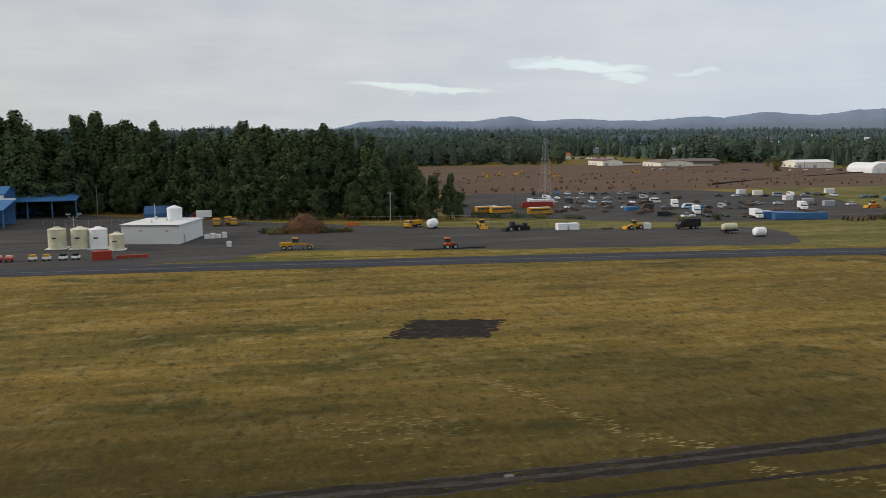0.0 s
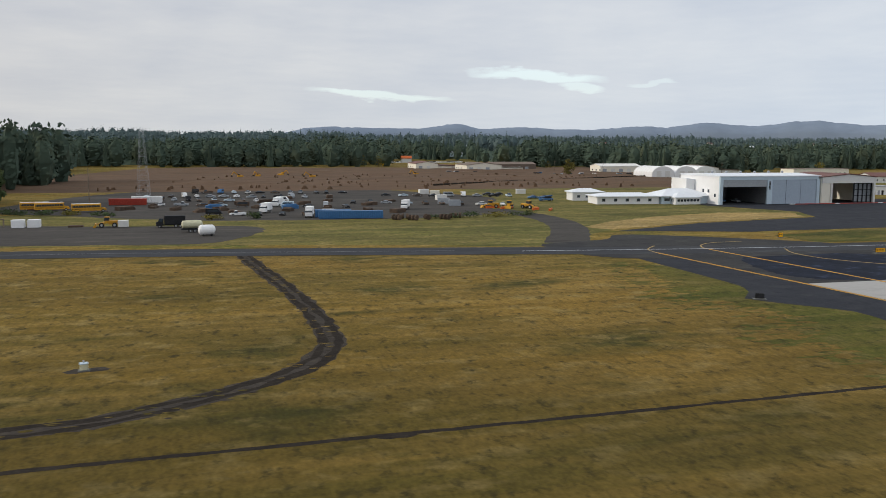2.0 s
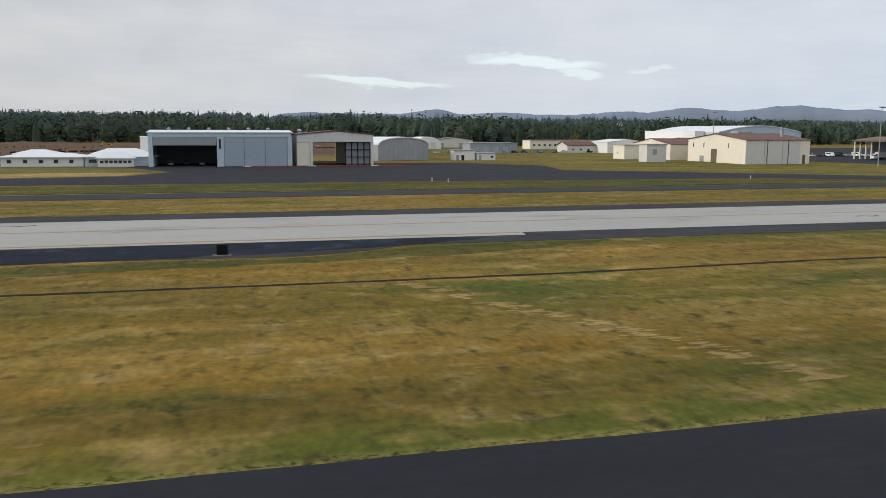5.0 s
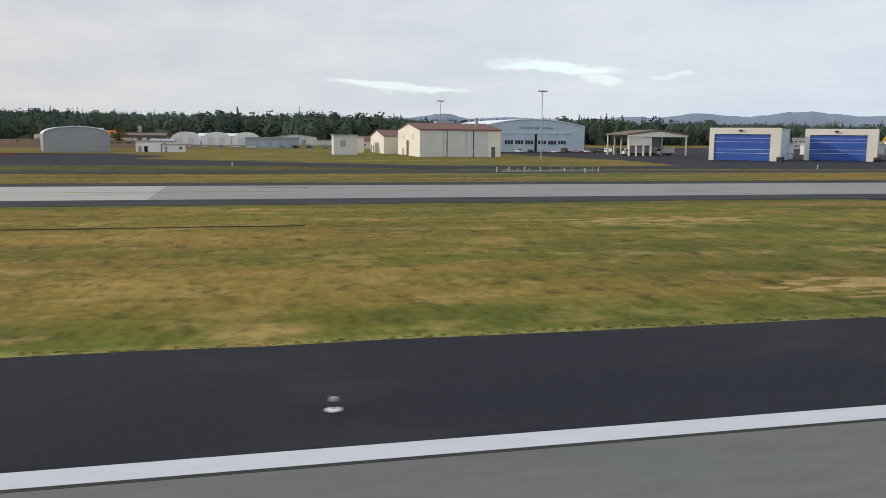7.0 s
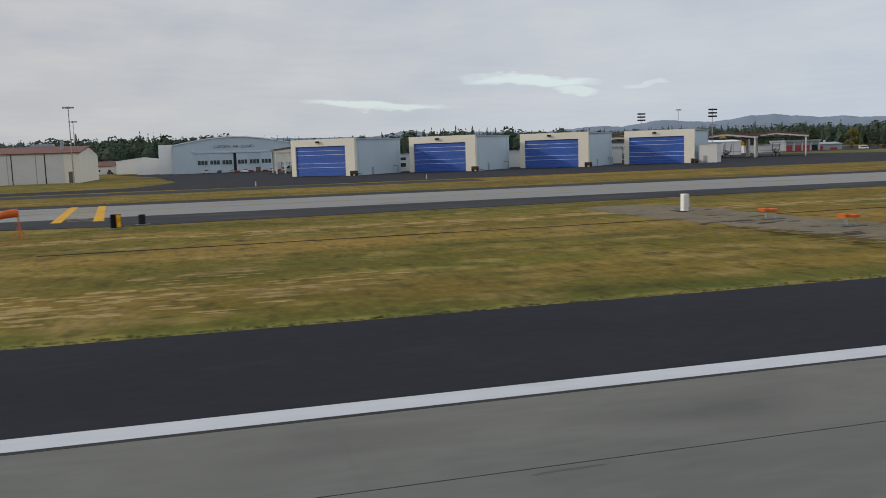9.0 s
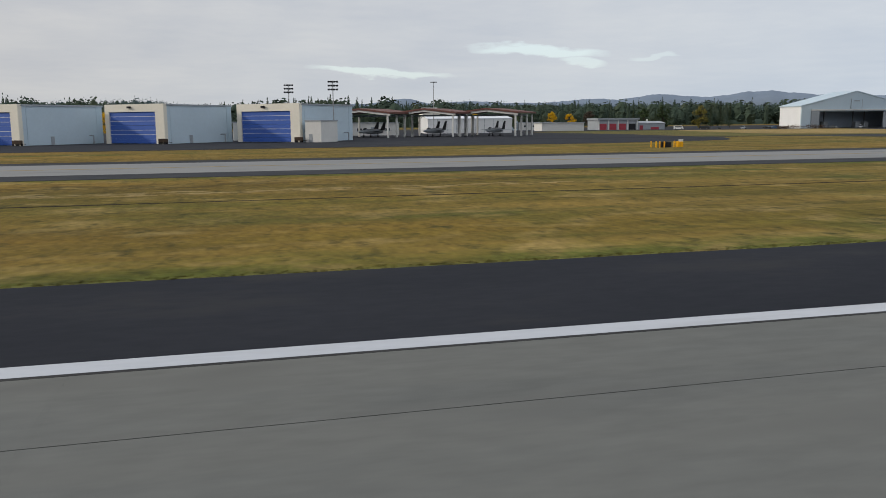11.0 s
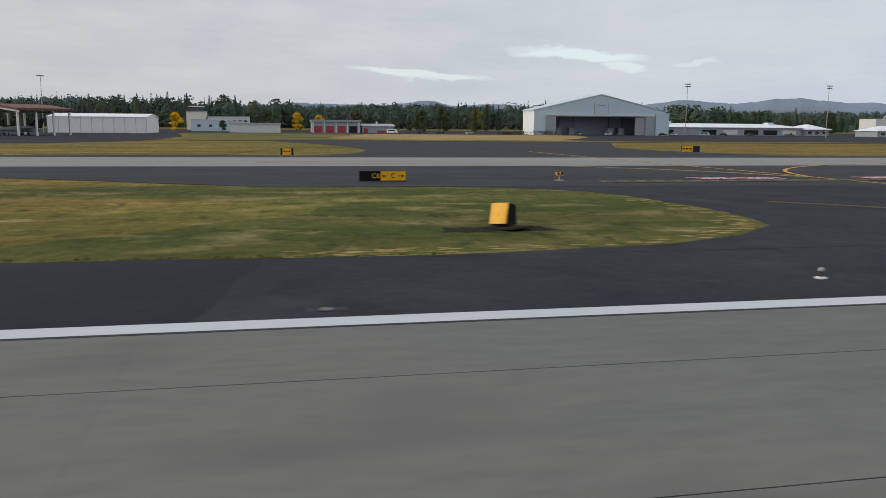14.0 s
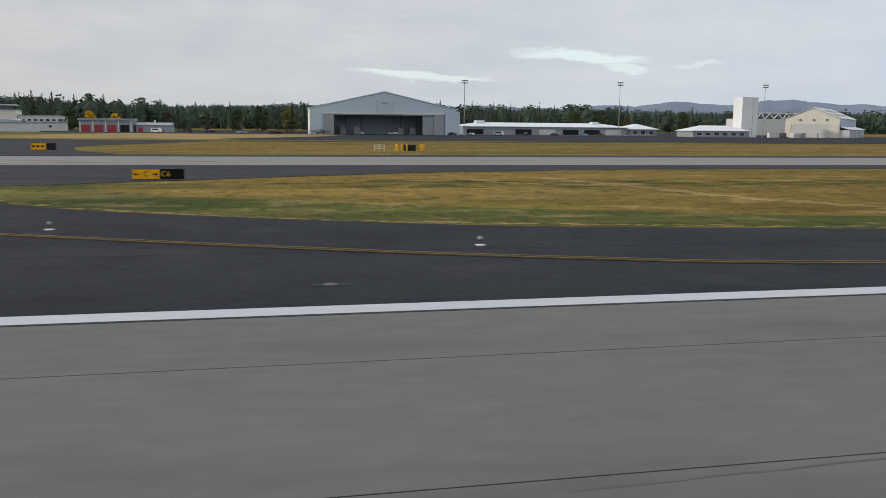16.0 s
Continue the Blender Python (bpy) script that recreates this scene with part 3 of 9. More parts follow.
setting("sign_pad_pavement", sheet(bump_pad, 1.6 * L), ASPHALT)
tw_near = [(386, 90), (600, 90.5), (640, 84), (760, 90), (862, 90), (866, 88), (930, 79), (954, 66), (968, 66), (985, 64), (1040, 62), (1054, 69), (1080, 82), (1110, 89), (2400, 90)]
setting("taxiway_shoulder", sheet(ragged([(300, 90), *tw_near, (2400, 131), (300, 131)], 0.3, 5, 5), 3 * L), OLD_ASPHALT, "worn grey asphalt shoulder of the parallel taxiway")
steps = [(254, 123), (258, 75), (308, 75.8), (309, 79), (319, 79.5), (319.5, 84.5), (327, 85), (327.5, 88.5), (333, 89), (333.5, 93), (346, 93.6), (346.5, 96), (412, 95.3), (412.5, 98), (2400, 98), (2400, 123)]
steps = steps[:-2] + [(505, 98), (505, 123)]
setting("taxiway_middle", sheet([(505.0, 98), (2400, 98), (2400, 123), (505.0, 123)], 4 * L), WORN_PALE, "older grey concrete of the parallel taxiway")
setting("taxiway", sheet(steps, 4 * L), PALE, "pale concrete parallel taxiway")
setting("sealcoat_patch", sheet(ragged(smooth([(310, 72), (318, 78), (330, 79), (345, 84), (380, 86.5), (400, 91), (403, 95), (347, 94.6), (345, 92), (334, 91.5), (333, 88), (328, 87), (327, 84), (320, 83), (319, 78), (311, 77), (276, 75), (276, 74)], 2, True), 0.4, 2, 4), 3.5 * L), TAR, "blue-black fresh sealcoat beside the taxiway")
c6 = [(958, 30.5)] + smooth([(965, 31.6), (970, 32.4), (974.6, 34.6), (978.4, 38), (979.7, 45), (979.1, 52), (977, 60), (969, 65), (962, 67)]) + [(962, 92), (1062, 92)] + smooth([(1056, 70), (1050, 67.5), (1045, 64), (1045.2, 59), (1051.6, 51.4), (1058.6, 46), (1072, 39.6), (1080, 37), (1095, 34.2), (1112, 31.4), (1120, 30.5)])
setting("shoulder_repair", sheet(ragged([(951, 20.9), (1126, 20.9), (1124, 30.9), (953, 30.9)], 0.25, 2, 77), 1.5 * L), SIDE_ASPHALT)
setting("taxiway_connector", sheet(c6, 2 * L), SIDE_ASPHALT, "dark grey asphalt runway exit with a wide fillet")
setting("closed_stub_taxiway", sheet([(896.0, 92), (896.1, 68), (897.5, 42), (898.3, 32.5), (898.4, 31), (903.4, 31), (903.2, 33), (902.1, 45.5), (899.9, 70), (899.8, 92)], 2 * L), OLD_ASPHALT, "narrow closed asphalt stub crossing the grass")
setting("service_path", sheet([(868.6, 62), (866, 92), (874, 92), (876, 62)], 1.5 * L), SEAL)
road_line = smooth([(-400, 220), (-100, 209), (0, 203.5), (130, 193), (205, 181), (250, 172.5), (300, 168.5), (420, 168), (560, 168.5), (700, 168)], 10)
setting("perimeter_road", ribbon(road_line, 13, 5 * L), OLD_ASPHALT, "grey asphalt perimeter road")
setting("apron_corner", sheet(smooth([(228, 186), (240, 160), (300, 160), (300, 178), (262, 205), (250, 196), (238, 192)], 3, True), 4.5 * L), ASPHALT)
apron = [(345, 207), (560, 182), (660, 181), (860, 186), (905, 199), (922, 228), (926, 300), (915, 395), (936, 402), (1108, 402), (1086, 330), (1052, 270), (1060, 254), (1450, 255), (1450, 700), (720, 560), (600, 420), (625, 330), (636, 240), (628, 205), (600, 197), (560, 205), (510, 240), (484, 255), (492, 290), (470, 325), (346, 325), (346, 300), (362, 265), (352, 243), (300, 232), (262, 215), (300, 205)]
setting("apron", sheet(ragged(apron, 0.5, 8, 9), 3.2 * L), SIDE_ASPHALT, "dark asphalt apron before the hangars")
setting("cross_taxiway", sheet(smooth([(962, 127), (1040, 127), (1035, 150), (1031, 175), (1040, 200), (1052, 233), (1040, 240), (990, 244), (955, 242), (966, 200), (972, 165), (968, 140)], 4, True), 3.4 * L), OLD_ASPHALT)
setting("service_road", ribbon(smooth([(860, 243), (930, 239), (985, 242), (1045, 234), (1118, 237), (1240, 247), (1460, 252)], 5), 6.5, 3.8 * L, 0.05), SEAL, "narrow dark service road along the apron")
setting("apron_lawn", sheet(ragged(smooth([(934, 246), (985, 248), (1045, 241), (1060, 250), (1074, 280), (1092, 340), (1092, 398), (940, 398), (924, 360), (930, 300)], 5, True), 0.8, 4, 89), 0.9 * L), LAWN, "olive grass beside the apron")
setting("bleached_fringe", sheet(ragged(smooth([(978, 272), (1040, 262), (1062, 266), (1090, 330), (1092, 396), (1040, 400), (1004, 396), (986, 330)], 5, True), 1.8, 3, 61), 1.3 * L), STRAW)
setting("field_turf", sheet(ragged([(306, 131.5), (560, 131), (900, 131), (946, 131), (954, 160), (900, 176), (560, 161), (306, 160)], 0.4, 4, 6), 4.2 * L), TURF)
setting("hangar_side_turf", sheet(ragged([(300, 178), (420, 176), (560, 178), (520, 200), (420, 204), (345, 205), (300, 195)], 0.5, 4, 7), 5.4 * L), GREEN_TURF)
setting("green_fringe", sheet(ragged(smooth([(246, 124), (242, 113), (247, 104), (250, 98), (249, 90), (243, 86), (242, 76), (246, 69), (252, 60), (254, 46), (254, 20), (243, 20), (240, 42), (237, 52), (228, 61), (226, 72), (225, 88), (233, 99), (226, 110), (226, 122), (231, 136), (237, 150), (246, 140)], 2, True), 1.0, 1.2, 41), 0.7 * L), GREEN_TURF)
setting("green_fringe", sheet(ragged(smooth([(311, 67), (313.5, 70), (324, 71), (332, 76), (345, 81), (362, 83.8), (384, 83), (398, 88.5), (420, 89), (400, 82), (372, 79), (345, 75.5), (326, 66), (315, 58), (316, 50), (322, 42), (332, 36), (340, 38), (350, 37), (340, 35), (330, 34), (320, 40), (312, 53), (310, 60)], 2, True), 0.6, 1.5, 42), 0.7 * L), GREEN_TURF)
setting("green_fringe", sheet(ragged(smooth([(940, 31.5), (964, 31.9), (970, 32.3), (974.8, 34.5), (978.6, 38), (979.9, 45), (979.2, 52), (977, 60), (969, 65), (940, 68), (932, 60), (950, 55), (956, 48), (948, 40)], 2, True), 0.4, 1.5, 43), 0.75 * L), EXIT_GREEN)
setting("green_fringe", sheet(ragged(smooth([(1046, 63), (1045.6, 59.2), (1051.9, 51.7), (1058.8, 46.3), (1072, 40), (1095, 34.6), (1112, 31.8), (1170, 31.2), (1150, 34), (1110, 37), (1080, 46), (1064, 54), (1056, 60), (1052, 68)], 2, True), 0.4, 1.5, 44), 0.75 * L), EXIT_GREEN)
blotches("fringe_patches", smooth([(233, 150), (226, 122), (227, 108), (232, 99), (224, 88), (225, 72), (230, 60), (238, 50), (241, 40)], 1.0), (3.2, 3.0), 2.0, 330, 0.45 * L, GREEN_TURF, 86)
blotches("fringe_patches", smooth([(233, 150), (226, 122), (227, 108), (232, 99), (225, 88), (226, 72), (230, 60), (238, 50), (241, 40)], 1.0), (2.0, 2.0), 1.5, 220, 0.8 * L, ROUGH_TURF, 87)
setting("yard_verge", sheet(ragged(smooth([(-30, 216), (60, 215), (150, 204), (205, 192), (236, 184), (250, 205), (262, 218), (300, 235), (352, 247), (360, 270), (346, 300), (340, 380), (470, 440), (470, 560), (300, 470), (250, 300), (200, 266), (120, 300), (60, 300), (-20, 290)], 6, True), 1.2, 3, 88), 1.3 * L), LAWN, "olive grass round the works yard")
setting("lawn_strip", sheet(ragged([(263, 219), (300, 235.5), (350, 246.5), (356, 262), (330, 268), (300, 258), (276, 244), (258, 228)], 0.9, 3, 8), 2.5 * L), STRAW, "straw-coloured lawn before the low buildings")
setting("bleached_patch", sheet(ragged(smooth([(868, 60), (877, 32.6), (899, 33), (899, 45), (892, 58), (882, 62)], 3, True), 1.3, 1.2, 8), 0.9 * L), STRAW)
blotches("worn_patches", [(868 + u, 32 + v) for u in (0, 6, 12, 20, 28) for v in (2, 10, 18, 26)], (2.5, 2.5), 1.0, 22, 1.3 * L, GREEN_TURF, 51)
blotches("worn_patches", [(903.5 + u * 2, 36 + v * 2.3) for u in range(5) for v in range(3)], (1.6, 1.0), 1.5, 120, 0.4 * L, STRAW, 52)
blotches("worn_patches", [(543 + u * 2.4, 36.6 + 1.6 * math.sin(u)) for u in range(10)], (2.5, 1.1), 1.5, 130, 0.4 * L, STRAW, 53)
blotches("worn_patches", [(545 + u * 3, 70) for u in range(5)], (2.0, 1.4), 1.6, 50, 0.4 * L, STRAW, 54)
blotches("worn_patches", [(630 + u * 3, 36 + (u * 7) % 9) for u in range(8)], (3.0, 2.0), 1.0, 120, 0.4 * L, STRAW, 55)
blotches("worn_patches", [(360 + u * 4, 34 + (u * 5) % 26) for u in range(30)], (5.0, 3.0), 1.1, 260, 0.4 * L, FAINT, 56)
blotches("worn_path", smooth([(1091, 73.6), (1093.5, 67.8), (1095.7, 62.2), (1096.8, 57.4), (1098.4, 52.2), (1100.4, 48.9), (1103.5, 44.2), (1108, 40)], 0.5), (0.35, 0.4), 0.9, 300, 0.8 * L, STRAW, 62)
blotches("worn_path", smooth([(1084.6, 71.5), (1086.8, 66.2), (1092, 64.5), (1097, 65.5)], 0.8), (0.6, 0.5), 1.0, 60, 0.9 * L, STRAW, 63)
blotches("straw_rim", smooth([(1046.6, 59), (1052.4, 51.8), (1059, 46.5), (1072, 40.3), (1095, 34.9), (1112, 32.4), (1140, 31.8)], 0.5), (0.4, 0.22), 0.55, 260, 1.0 * L, STRAW, 64)
blotches("straw_rim", smooth([(955, 32.2), (966, 32.6), (973, 35), (977, 38.4), (978.6, 45), (977.4, 53)], 0.5), (0.6, 0.4), 0.5, 120, 1.0 * L, STRAW, 65)
blotches("dark_patches", [(1070 + 4 * u, 66 + 2.5 * math.sin(2 * u)) for u in range(16)], (3, 2.4), 2.0, 110, 0.5 * L, GREEN_TURF, 66)
blotches("worn_patches", [(925 + u * 3, 36 + (u * 4) % 20) for u in range(12)], (4.0, 3.0), 1.2, 80, 0.4 * L, FAINT, 57)

blotches("worn_patches", [(903 + 2.1 * u, 35.5 + (u * 5) % 14) for u in range(17)], (2.5, 1.6), 1.3, 170, 0.45 * L, STRAW, 68)
blotches("worn_patches", [(903 + 2.1 * u, 37 + (u * 7) % 27) for u in range(17)], (3, 3), 1.2, 170, 0.4 * L, LAWN, 69)
blotches("dark_patches", [(846 + 3 * u, 44 + (u * 9) % 31) for u in range(14)], (3.0, 2.4), 2.2, 90, 0.5 * L, GREEN_TURF, 67)

# concrete slabs of the runway between the edge lines, with open joints
setting("runway", sheet([(262, -24.6), (2600, -24.6), (2600, EDGE - 0.9), (262, EDGE - 0.9)], 1.4 * L), DARKPAINT, "grey concrete runway")
runway_bed = bpy.data.objects["runway"]
lanes = [(15.72, EDGE - 0.98), (9.62, 15.68), (3.52, 9.58), (-2.58, 3.48)]
for y0, y1 in lanes:
    me = mesh_of("slab", Shape().box(0, y0, 0.6 * L, 29.995, y1, 2.2 * L), CONCRETE)
    for i in range(20 if y0 < 3 else 38):
        ob = new("slab", me)
        ob.parent = runway_bed
        ob.location = ((500 + i * 30) * K, 0, 0)
rest = Shape().box(262, -24.6, 0.5 * L, 499.97, 20.02, 2.2 * L).box(1640, -24.6, 0.5 * L, 2600, 20.02, 2.2 * L).box(500, -24.6, 0.5 * L, 1640, -2.62, 2.2 * L)
rest.box(1100, -2.58, 0.5 * L, 1640, 3.48, 2.2 * L)
tagged(part("slab_rest", rest, CONCRETE, runway_bed), kind="stuff")

# ---- painted markings ----
P = 3.2 * L
setting("edge_line", Shape().box(262, EDGE - 0.90, 0, 2600, EDGE, P), PAINT, "white runway edge line")
setting("edge_line_border", Shape().box(262, EDGE - 1.06, 0, 2600, EDGE - 0.9, P - 0.006), DARKPAINT)
for name, x0, x1, bars in (("aiming_point_marking", 590.8, 636.5, [(9.4, 18.75)]), ("touchdown_marking", 742, 765, [(12.95, 14.7), (9.9, 11.75)]),
                           ("touchdown_marking", 887.4, 910.4, [(12.93, 14.73), (10.07, 11.5)]), ("touchdown_marking", 1039.1, 1062, [(9.35, 11.1)])):
    for y0, y1 in bars:
        setting(name, Shape().box(x0, y0, 0, x1, y1, P), PAINT, "white painted runway bar")
        setting("bar_border", Shape().box(x0 - 0.16, y0 - 0.16, 0, x1 + 0.16, y1 + 0.16, P - 0.006), DARKPAINT)


def stripe(name, pts, width, z=6 * L, mat=YELLOW, border=0.16, seed=1):
    if border:
        setting("line_border", ribbon(pts, width + 2 * border, z - 0.006, 0.04, 0.03, seed), DARKPAINT)
    return setting(name, ribbon(pts, width, z, 0.05, 0.03, seed), mat)


def double(name, pts, gap=0.42, width=0.17, z=6 * L, mat=YELLOW):
    """The twin thin lines of a taxiway edge."""
    for k in (-0.5, 0.5):
        row = []
        for i, (x, y) in enumerate(pts):
            a, b = pts[max(0, i - 1)], pts[min(len(pts) - 1, i + 1)]
            d = Vector((b[0] - a[0], b[1] - a[1])).normalized()
            row.append((x - d.y * gap * k, y + d.x * gap * k))
        setting(name, ribbon(row, width, z, 0.05, 0.03, 2), mat)


# runway entry: edge line, lead-in line, arcs
setting("line_border", ribbon([(249, 168), (253.6, 120), (258.0, 77)], 1.0, 6 * L - 0.006, 0.04), DARKPAINT)
double("taxi_edge_line", [(249, 168), (253.6, 120), (258.0, 77)], 0.46, 0.26)
setting("line_border", ribbon(smooth([(257.8, 74), (259.2, 55), (260.6, 31.5)], 2), 1.0, 6 * L - 0.006, 0.1), OLD_ASPHALT)
double("taxi_edge_line", smooth([(257.8, 74), (259.2, 55), (260.6, 31.5)], 2), 0.48, 0.2, mat=DULL_YELLOW)
stripe("taxi_centre_line", [(264.2, 172), (270, 110), (273.6, 79)], 0.55, border=0.2)
stripe("taxi_centre_line", smooth([(273.7, 76.5), (275, 62), (276.0, 50), (277.3, 33), (278.2, 22)]), 0.34, border=0)
stripe("taxi_centre_line", smooth([(275.6, 54.0), (277.4, 46), (280, 39), (283.4, 32), (290, 24)]), 0.34, border=0)
for k in range(9):
    for side_ in (-0.55, 0.55):
        setting("centre_dash", Shape().box(-0.13, -0.55, 0, 0.13, 0.55, 6.4 * L).moved(271.6 + 0.211 * k + side_, 97.5 - 2 * k, 0, 5), YELLOW)
setting("line_border", ribbon([(271.3, 98), (273.6, 79)], 1.7, 6 * L - 0.008), DARKPAINT)
stripe("taxi_lead_on_line", smooth([(274.6, 79.5), (275.6, 85), (278, 90.5), (283, 97), (291, 103.2), (303, 107.5), (320, 110), (345, 110.6), (600, 110.5), (2300, 110.5)], 4), 0.36, mat=PALE_YELLOW, border=0)
setting("line_border", ribbon(smooth([(274.6, 80.2), (275.6, 85), (278, 90.5), (283, 97), (291, 103.2)], 2), 1.2, 6 * L - 0.007), DARKPAINT)
double("taxi_lead_on_line", smooth([(274.6, 80.2), (275.6, 85), (278, 90.5), (283, 97), (291, 103.2)], 2), 0.9, 0.16, 6.1 * L)
stripe("taxi_fillet_line", smooth([(412, 97.6), (346, 96.9), (330, 92), (312, 83.5), (303, 78.5)], 3), 0.5, mat=PALE_YELLOW, border=0)
setting("taxi_fillet_band", ribbon(smooth([(302, 76), (298.5, 70), (296.8, 62), (297.2, 55), (300.4, 46.5), (305, 39.5), (311.8, 32.6), (318, 28)], 2), 0.62, 5.7 * L, 0.2), DULL_YELLOW)
double("taxi_fillet_line", smooth([(302, 76), (298.5, 70), (296.8, 62), (297.2, 55), (300.4, 46.5), (305, 39.5), (311.8, 32.6), (318, 28)], 2), 0.42, 0.15, mat=PALE_YELLOW)
stripe("taxi_curve_line", smooth([(264, 172), (266.5, 178), (272, 182.5), (282, 184)], 2), 0.35, mat=PALE_YELLOW, border=0)
stripe("taxi_curve_line", smooth([(283, 168), (279.5, 160), (281, 149), (290, 138), (305, 131)], 2), 0.35, mat=PALE_YELLOW, border=0)
stripe("taxi_curve_line", smooth([(249, 168), (250, 174), (255, 180)], 2), 0.35, mat=PALE_YELLOW, border=0)
stripe("road_line", [(220, 177.6), (262, 172.4), (300, 169.5), (322, 168.8)], 0.32, 6.2 * L, PAINT, 0)
stripe("road_line", [(-200, 212), (0, 203.8), (130, 193.4), (205, 181.5)], 0.16, 6.2 * L, LINEGREY, 0)
# runway holding position: two solid and two dashed bars
setting("concrete_lip", Shape().box(257.4, 73.6, 0, 309.6, 75.2, 3.9 * L), WORN_PALE)
hold = thing("holding_position_marking", 249.1, 76.1, 1.2, label="yellow runway holding position bars on black paint", category="pavement marking")
part("border", Shape().box(0, -1.3, 0, 61.5, 1.25, 6.0 * L), DARKPAINT, hold)
for y in (-1.05, -0.45):
    part("solid_bar", Shape().box(0, y, 0, 61.5, y + 0.32, 6.6 * L), YELLOW, hold)
for y in (0.15, 0.75):
    for i in range(34):
        part("dash", Shape().box(0.5 + i * 1.8, y, 0, 1.45 + i * 1.8, y + 0.32, 6.6 * L), YELLOW, hold)
for x in (265.6, 282.7):
    plate = thing("painted_runway_designator", x, 81.6, 0.5, label="red painted panel with white runway designator", category="pavement marking")
    part("panel", Shape().box(-5.2, -2.1, 0, 5.2, 2.2, 5.2 * L), RED_PAINT, plate)
    letters("10R-28L", 2.3, plate, PAINT, (0, 0, 5.7 * L, 0, 0, 180))
    setting("grey_patch", Shape().box(x - 7.4, 79.2, 0, x - 5.3, 83.2, 4.8 * L).box(x + 5.3, 79.2, 0, x + 7.6, 83.6, 4.8 * L), WORN_PALE)
for i in range(6):
    setting("blue_mark", Shape().box(0, 0, 0, 1.5 - 0.1 * i, 0.4, 0.04, 0.01).moved(277.0 + 0.55 * i, 60.5 - 4.0 * i, 0, -8), BLUE_PAINT if i % 3 else PAINT)
stain = smooth([(275.2, 72.5), (281, 71.5), (285.4, 68.6), (284.8, 66.4), (280.6, 66.8), (278.6, 63.4), (278.6, 59.3), (279.1, 52.3), (279.9, 49.4), (280.5, 43.2), (281.4, 41.4), (282.9, 40.4), (283.1, 38.8), (282.0, 37.2), (280.6, 38.4), (279.6, 41), (278.2, 43.6), (277.4, 48), (276.8, 57), (276.0, 65.4)], 1.0, True)
setting("sealcoat_stain", sheet(ragged(stain, 0.25, 0.8, 12), 2.5 * L), TAR)
setting("sealcoat_stain", sheet(ragged(smooth([(282.4, 35.2), (283.9, 35.3), (284.6, 33.8), (283.6, 32.6), (282.2, 33.4)], 1, True), 0.2, 0.8, 13), 2.5 * L), TAR)
setting("dark_shoulder_strip", sheet([(240.6, 166), (241.2, 124), (238, 117), (234.8, 113), (239.5, 106), (244.1, 100), (243.5, 92), (238, 86), (235.5, 82), (235.8, 75), (238.5, 69.4), (243.5, 65), (247.5, 60.4), (248.5, 46), (247.4, 32), (260.5, 32), (259.1, 55), (257.7, 74), (253.5, 120), (249, 166)], 2.5 * L), SIDE_ASPHALT)
setting("sealcoat_stain", sheet(ragged(smooth([(302.5, 72), (306.5, 71), (305.6, 60), (307.5, 48), (315, 38), (309.5, 38.5), (302.5, 46), (298.8, 56), (299.4, 66)], 2, True), 0.3, 1.2, 15), 2.5 * L), SEAL)
setting("sealcoat_stain", sheet(ragged(smooth([(300, 131), (305, 131), (330, 129), (330, 125), (262, 125.5), (262, 155), (282, 160), (300, 150)], 2, True), 0.4, 1.2, 16), 3.4 * L), TAR)
# exit with its fillet lines
stripe("taxi_centre_line", smooth([(1001.5, 150), (1003.5, 120), (1006.5, 85), (1007.8, 66), (1009.2, 46), (1010.9, 25), (1011.25, 18), (1011.45, 12), (1011.35, 9), (1010.8, 4), (1009.8, 0)], 3), 0.36, border=0.14)
stripe("taxi_lead_off_line", smooth([(1008.4, 60), (1010.1, 52.5), (1011.8, 47), (1014.2, 42), (1018.8, 36.2), (1023, 31.8), (1027, 27.8), (1030.6, 24.4), (1033, 22.5), (1034.9, 21.2)], 2), 0.24, border=0.08)
stripe("taxi_lead_off_line", smooth([(1036.8, 20.05), (1038.0, 19.5), (1044.3, 16.2), (1051, 13.2), (1062, 9.5), (1080, 5)], 2), 0.28, border=0.10)
double("taxi_fillet_line", smooth([(974.7, 22.3), (980.1, 24.7), (985.7, 28.6), (990.1, 33.5), (992.2, 38.3), (992.2, 43.3), (990, 46.5), (986, 50)], 1.2), 0.36, 0.12, mat=DULL_YELLOW)
double("taxi_fillet_line", smooth([(1037.5, 67), (1034, 62), (1034.5, 57), (1041, 47.4), (1052, 39), (1060, 34.9), (1068, 31.2), (1077, 27.7), (1088, 25.0), (1120, 21.8)], 2), 0.36, 0.11, mat=DULL_YELLOW)
stripe("taxi_lead_on_line", smooth([(1007.3, 75), (1010.5, 84), (1018, 93), (1032, 101), (1060, 107)], 3), 0.4, border=0.15)
stripe("taxi_lead_on_line", smooth([(1006.8, 75), (1002, 84), (994, 93), (980, 101), (952, 107)], 3), 0.4, mat=PALE_YELLOW, border=0)
hold2 = thing("holding_position_marking", 982, 69.6, 1.5, label="yellow runway holding position bars on black paint", category="pavement marking")
part("border", Shape().box(0, -1.2, 0, 58, 1.2, 6.0 * L), DARKPAINT, hold2)
for y in (-1.0, -0.4):
    part("solid_bar", Shape().box(0, y, 0, 58, y + 0.18, 6.6 * L), DULL_YELLOW, hold2)
for y in (0.2, 0.8):
    for i in range(32):
        part("dash", Shape().box(0.5 + i * 1.8, y, 0, 1.4 + i * 1.8, y + 0.18, 6.6 * L), PALE_YELLOW, hold2)
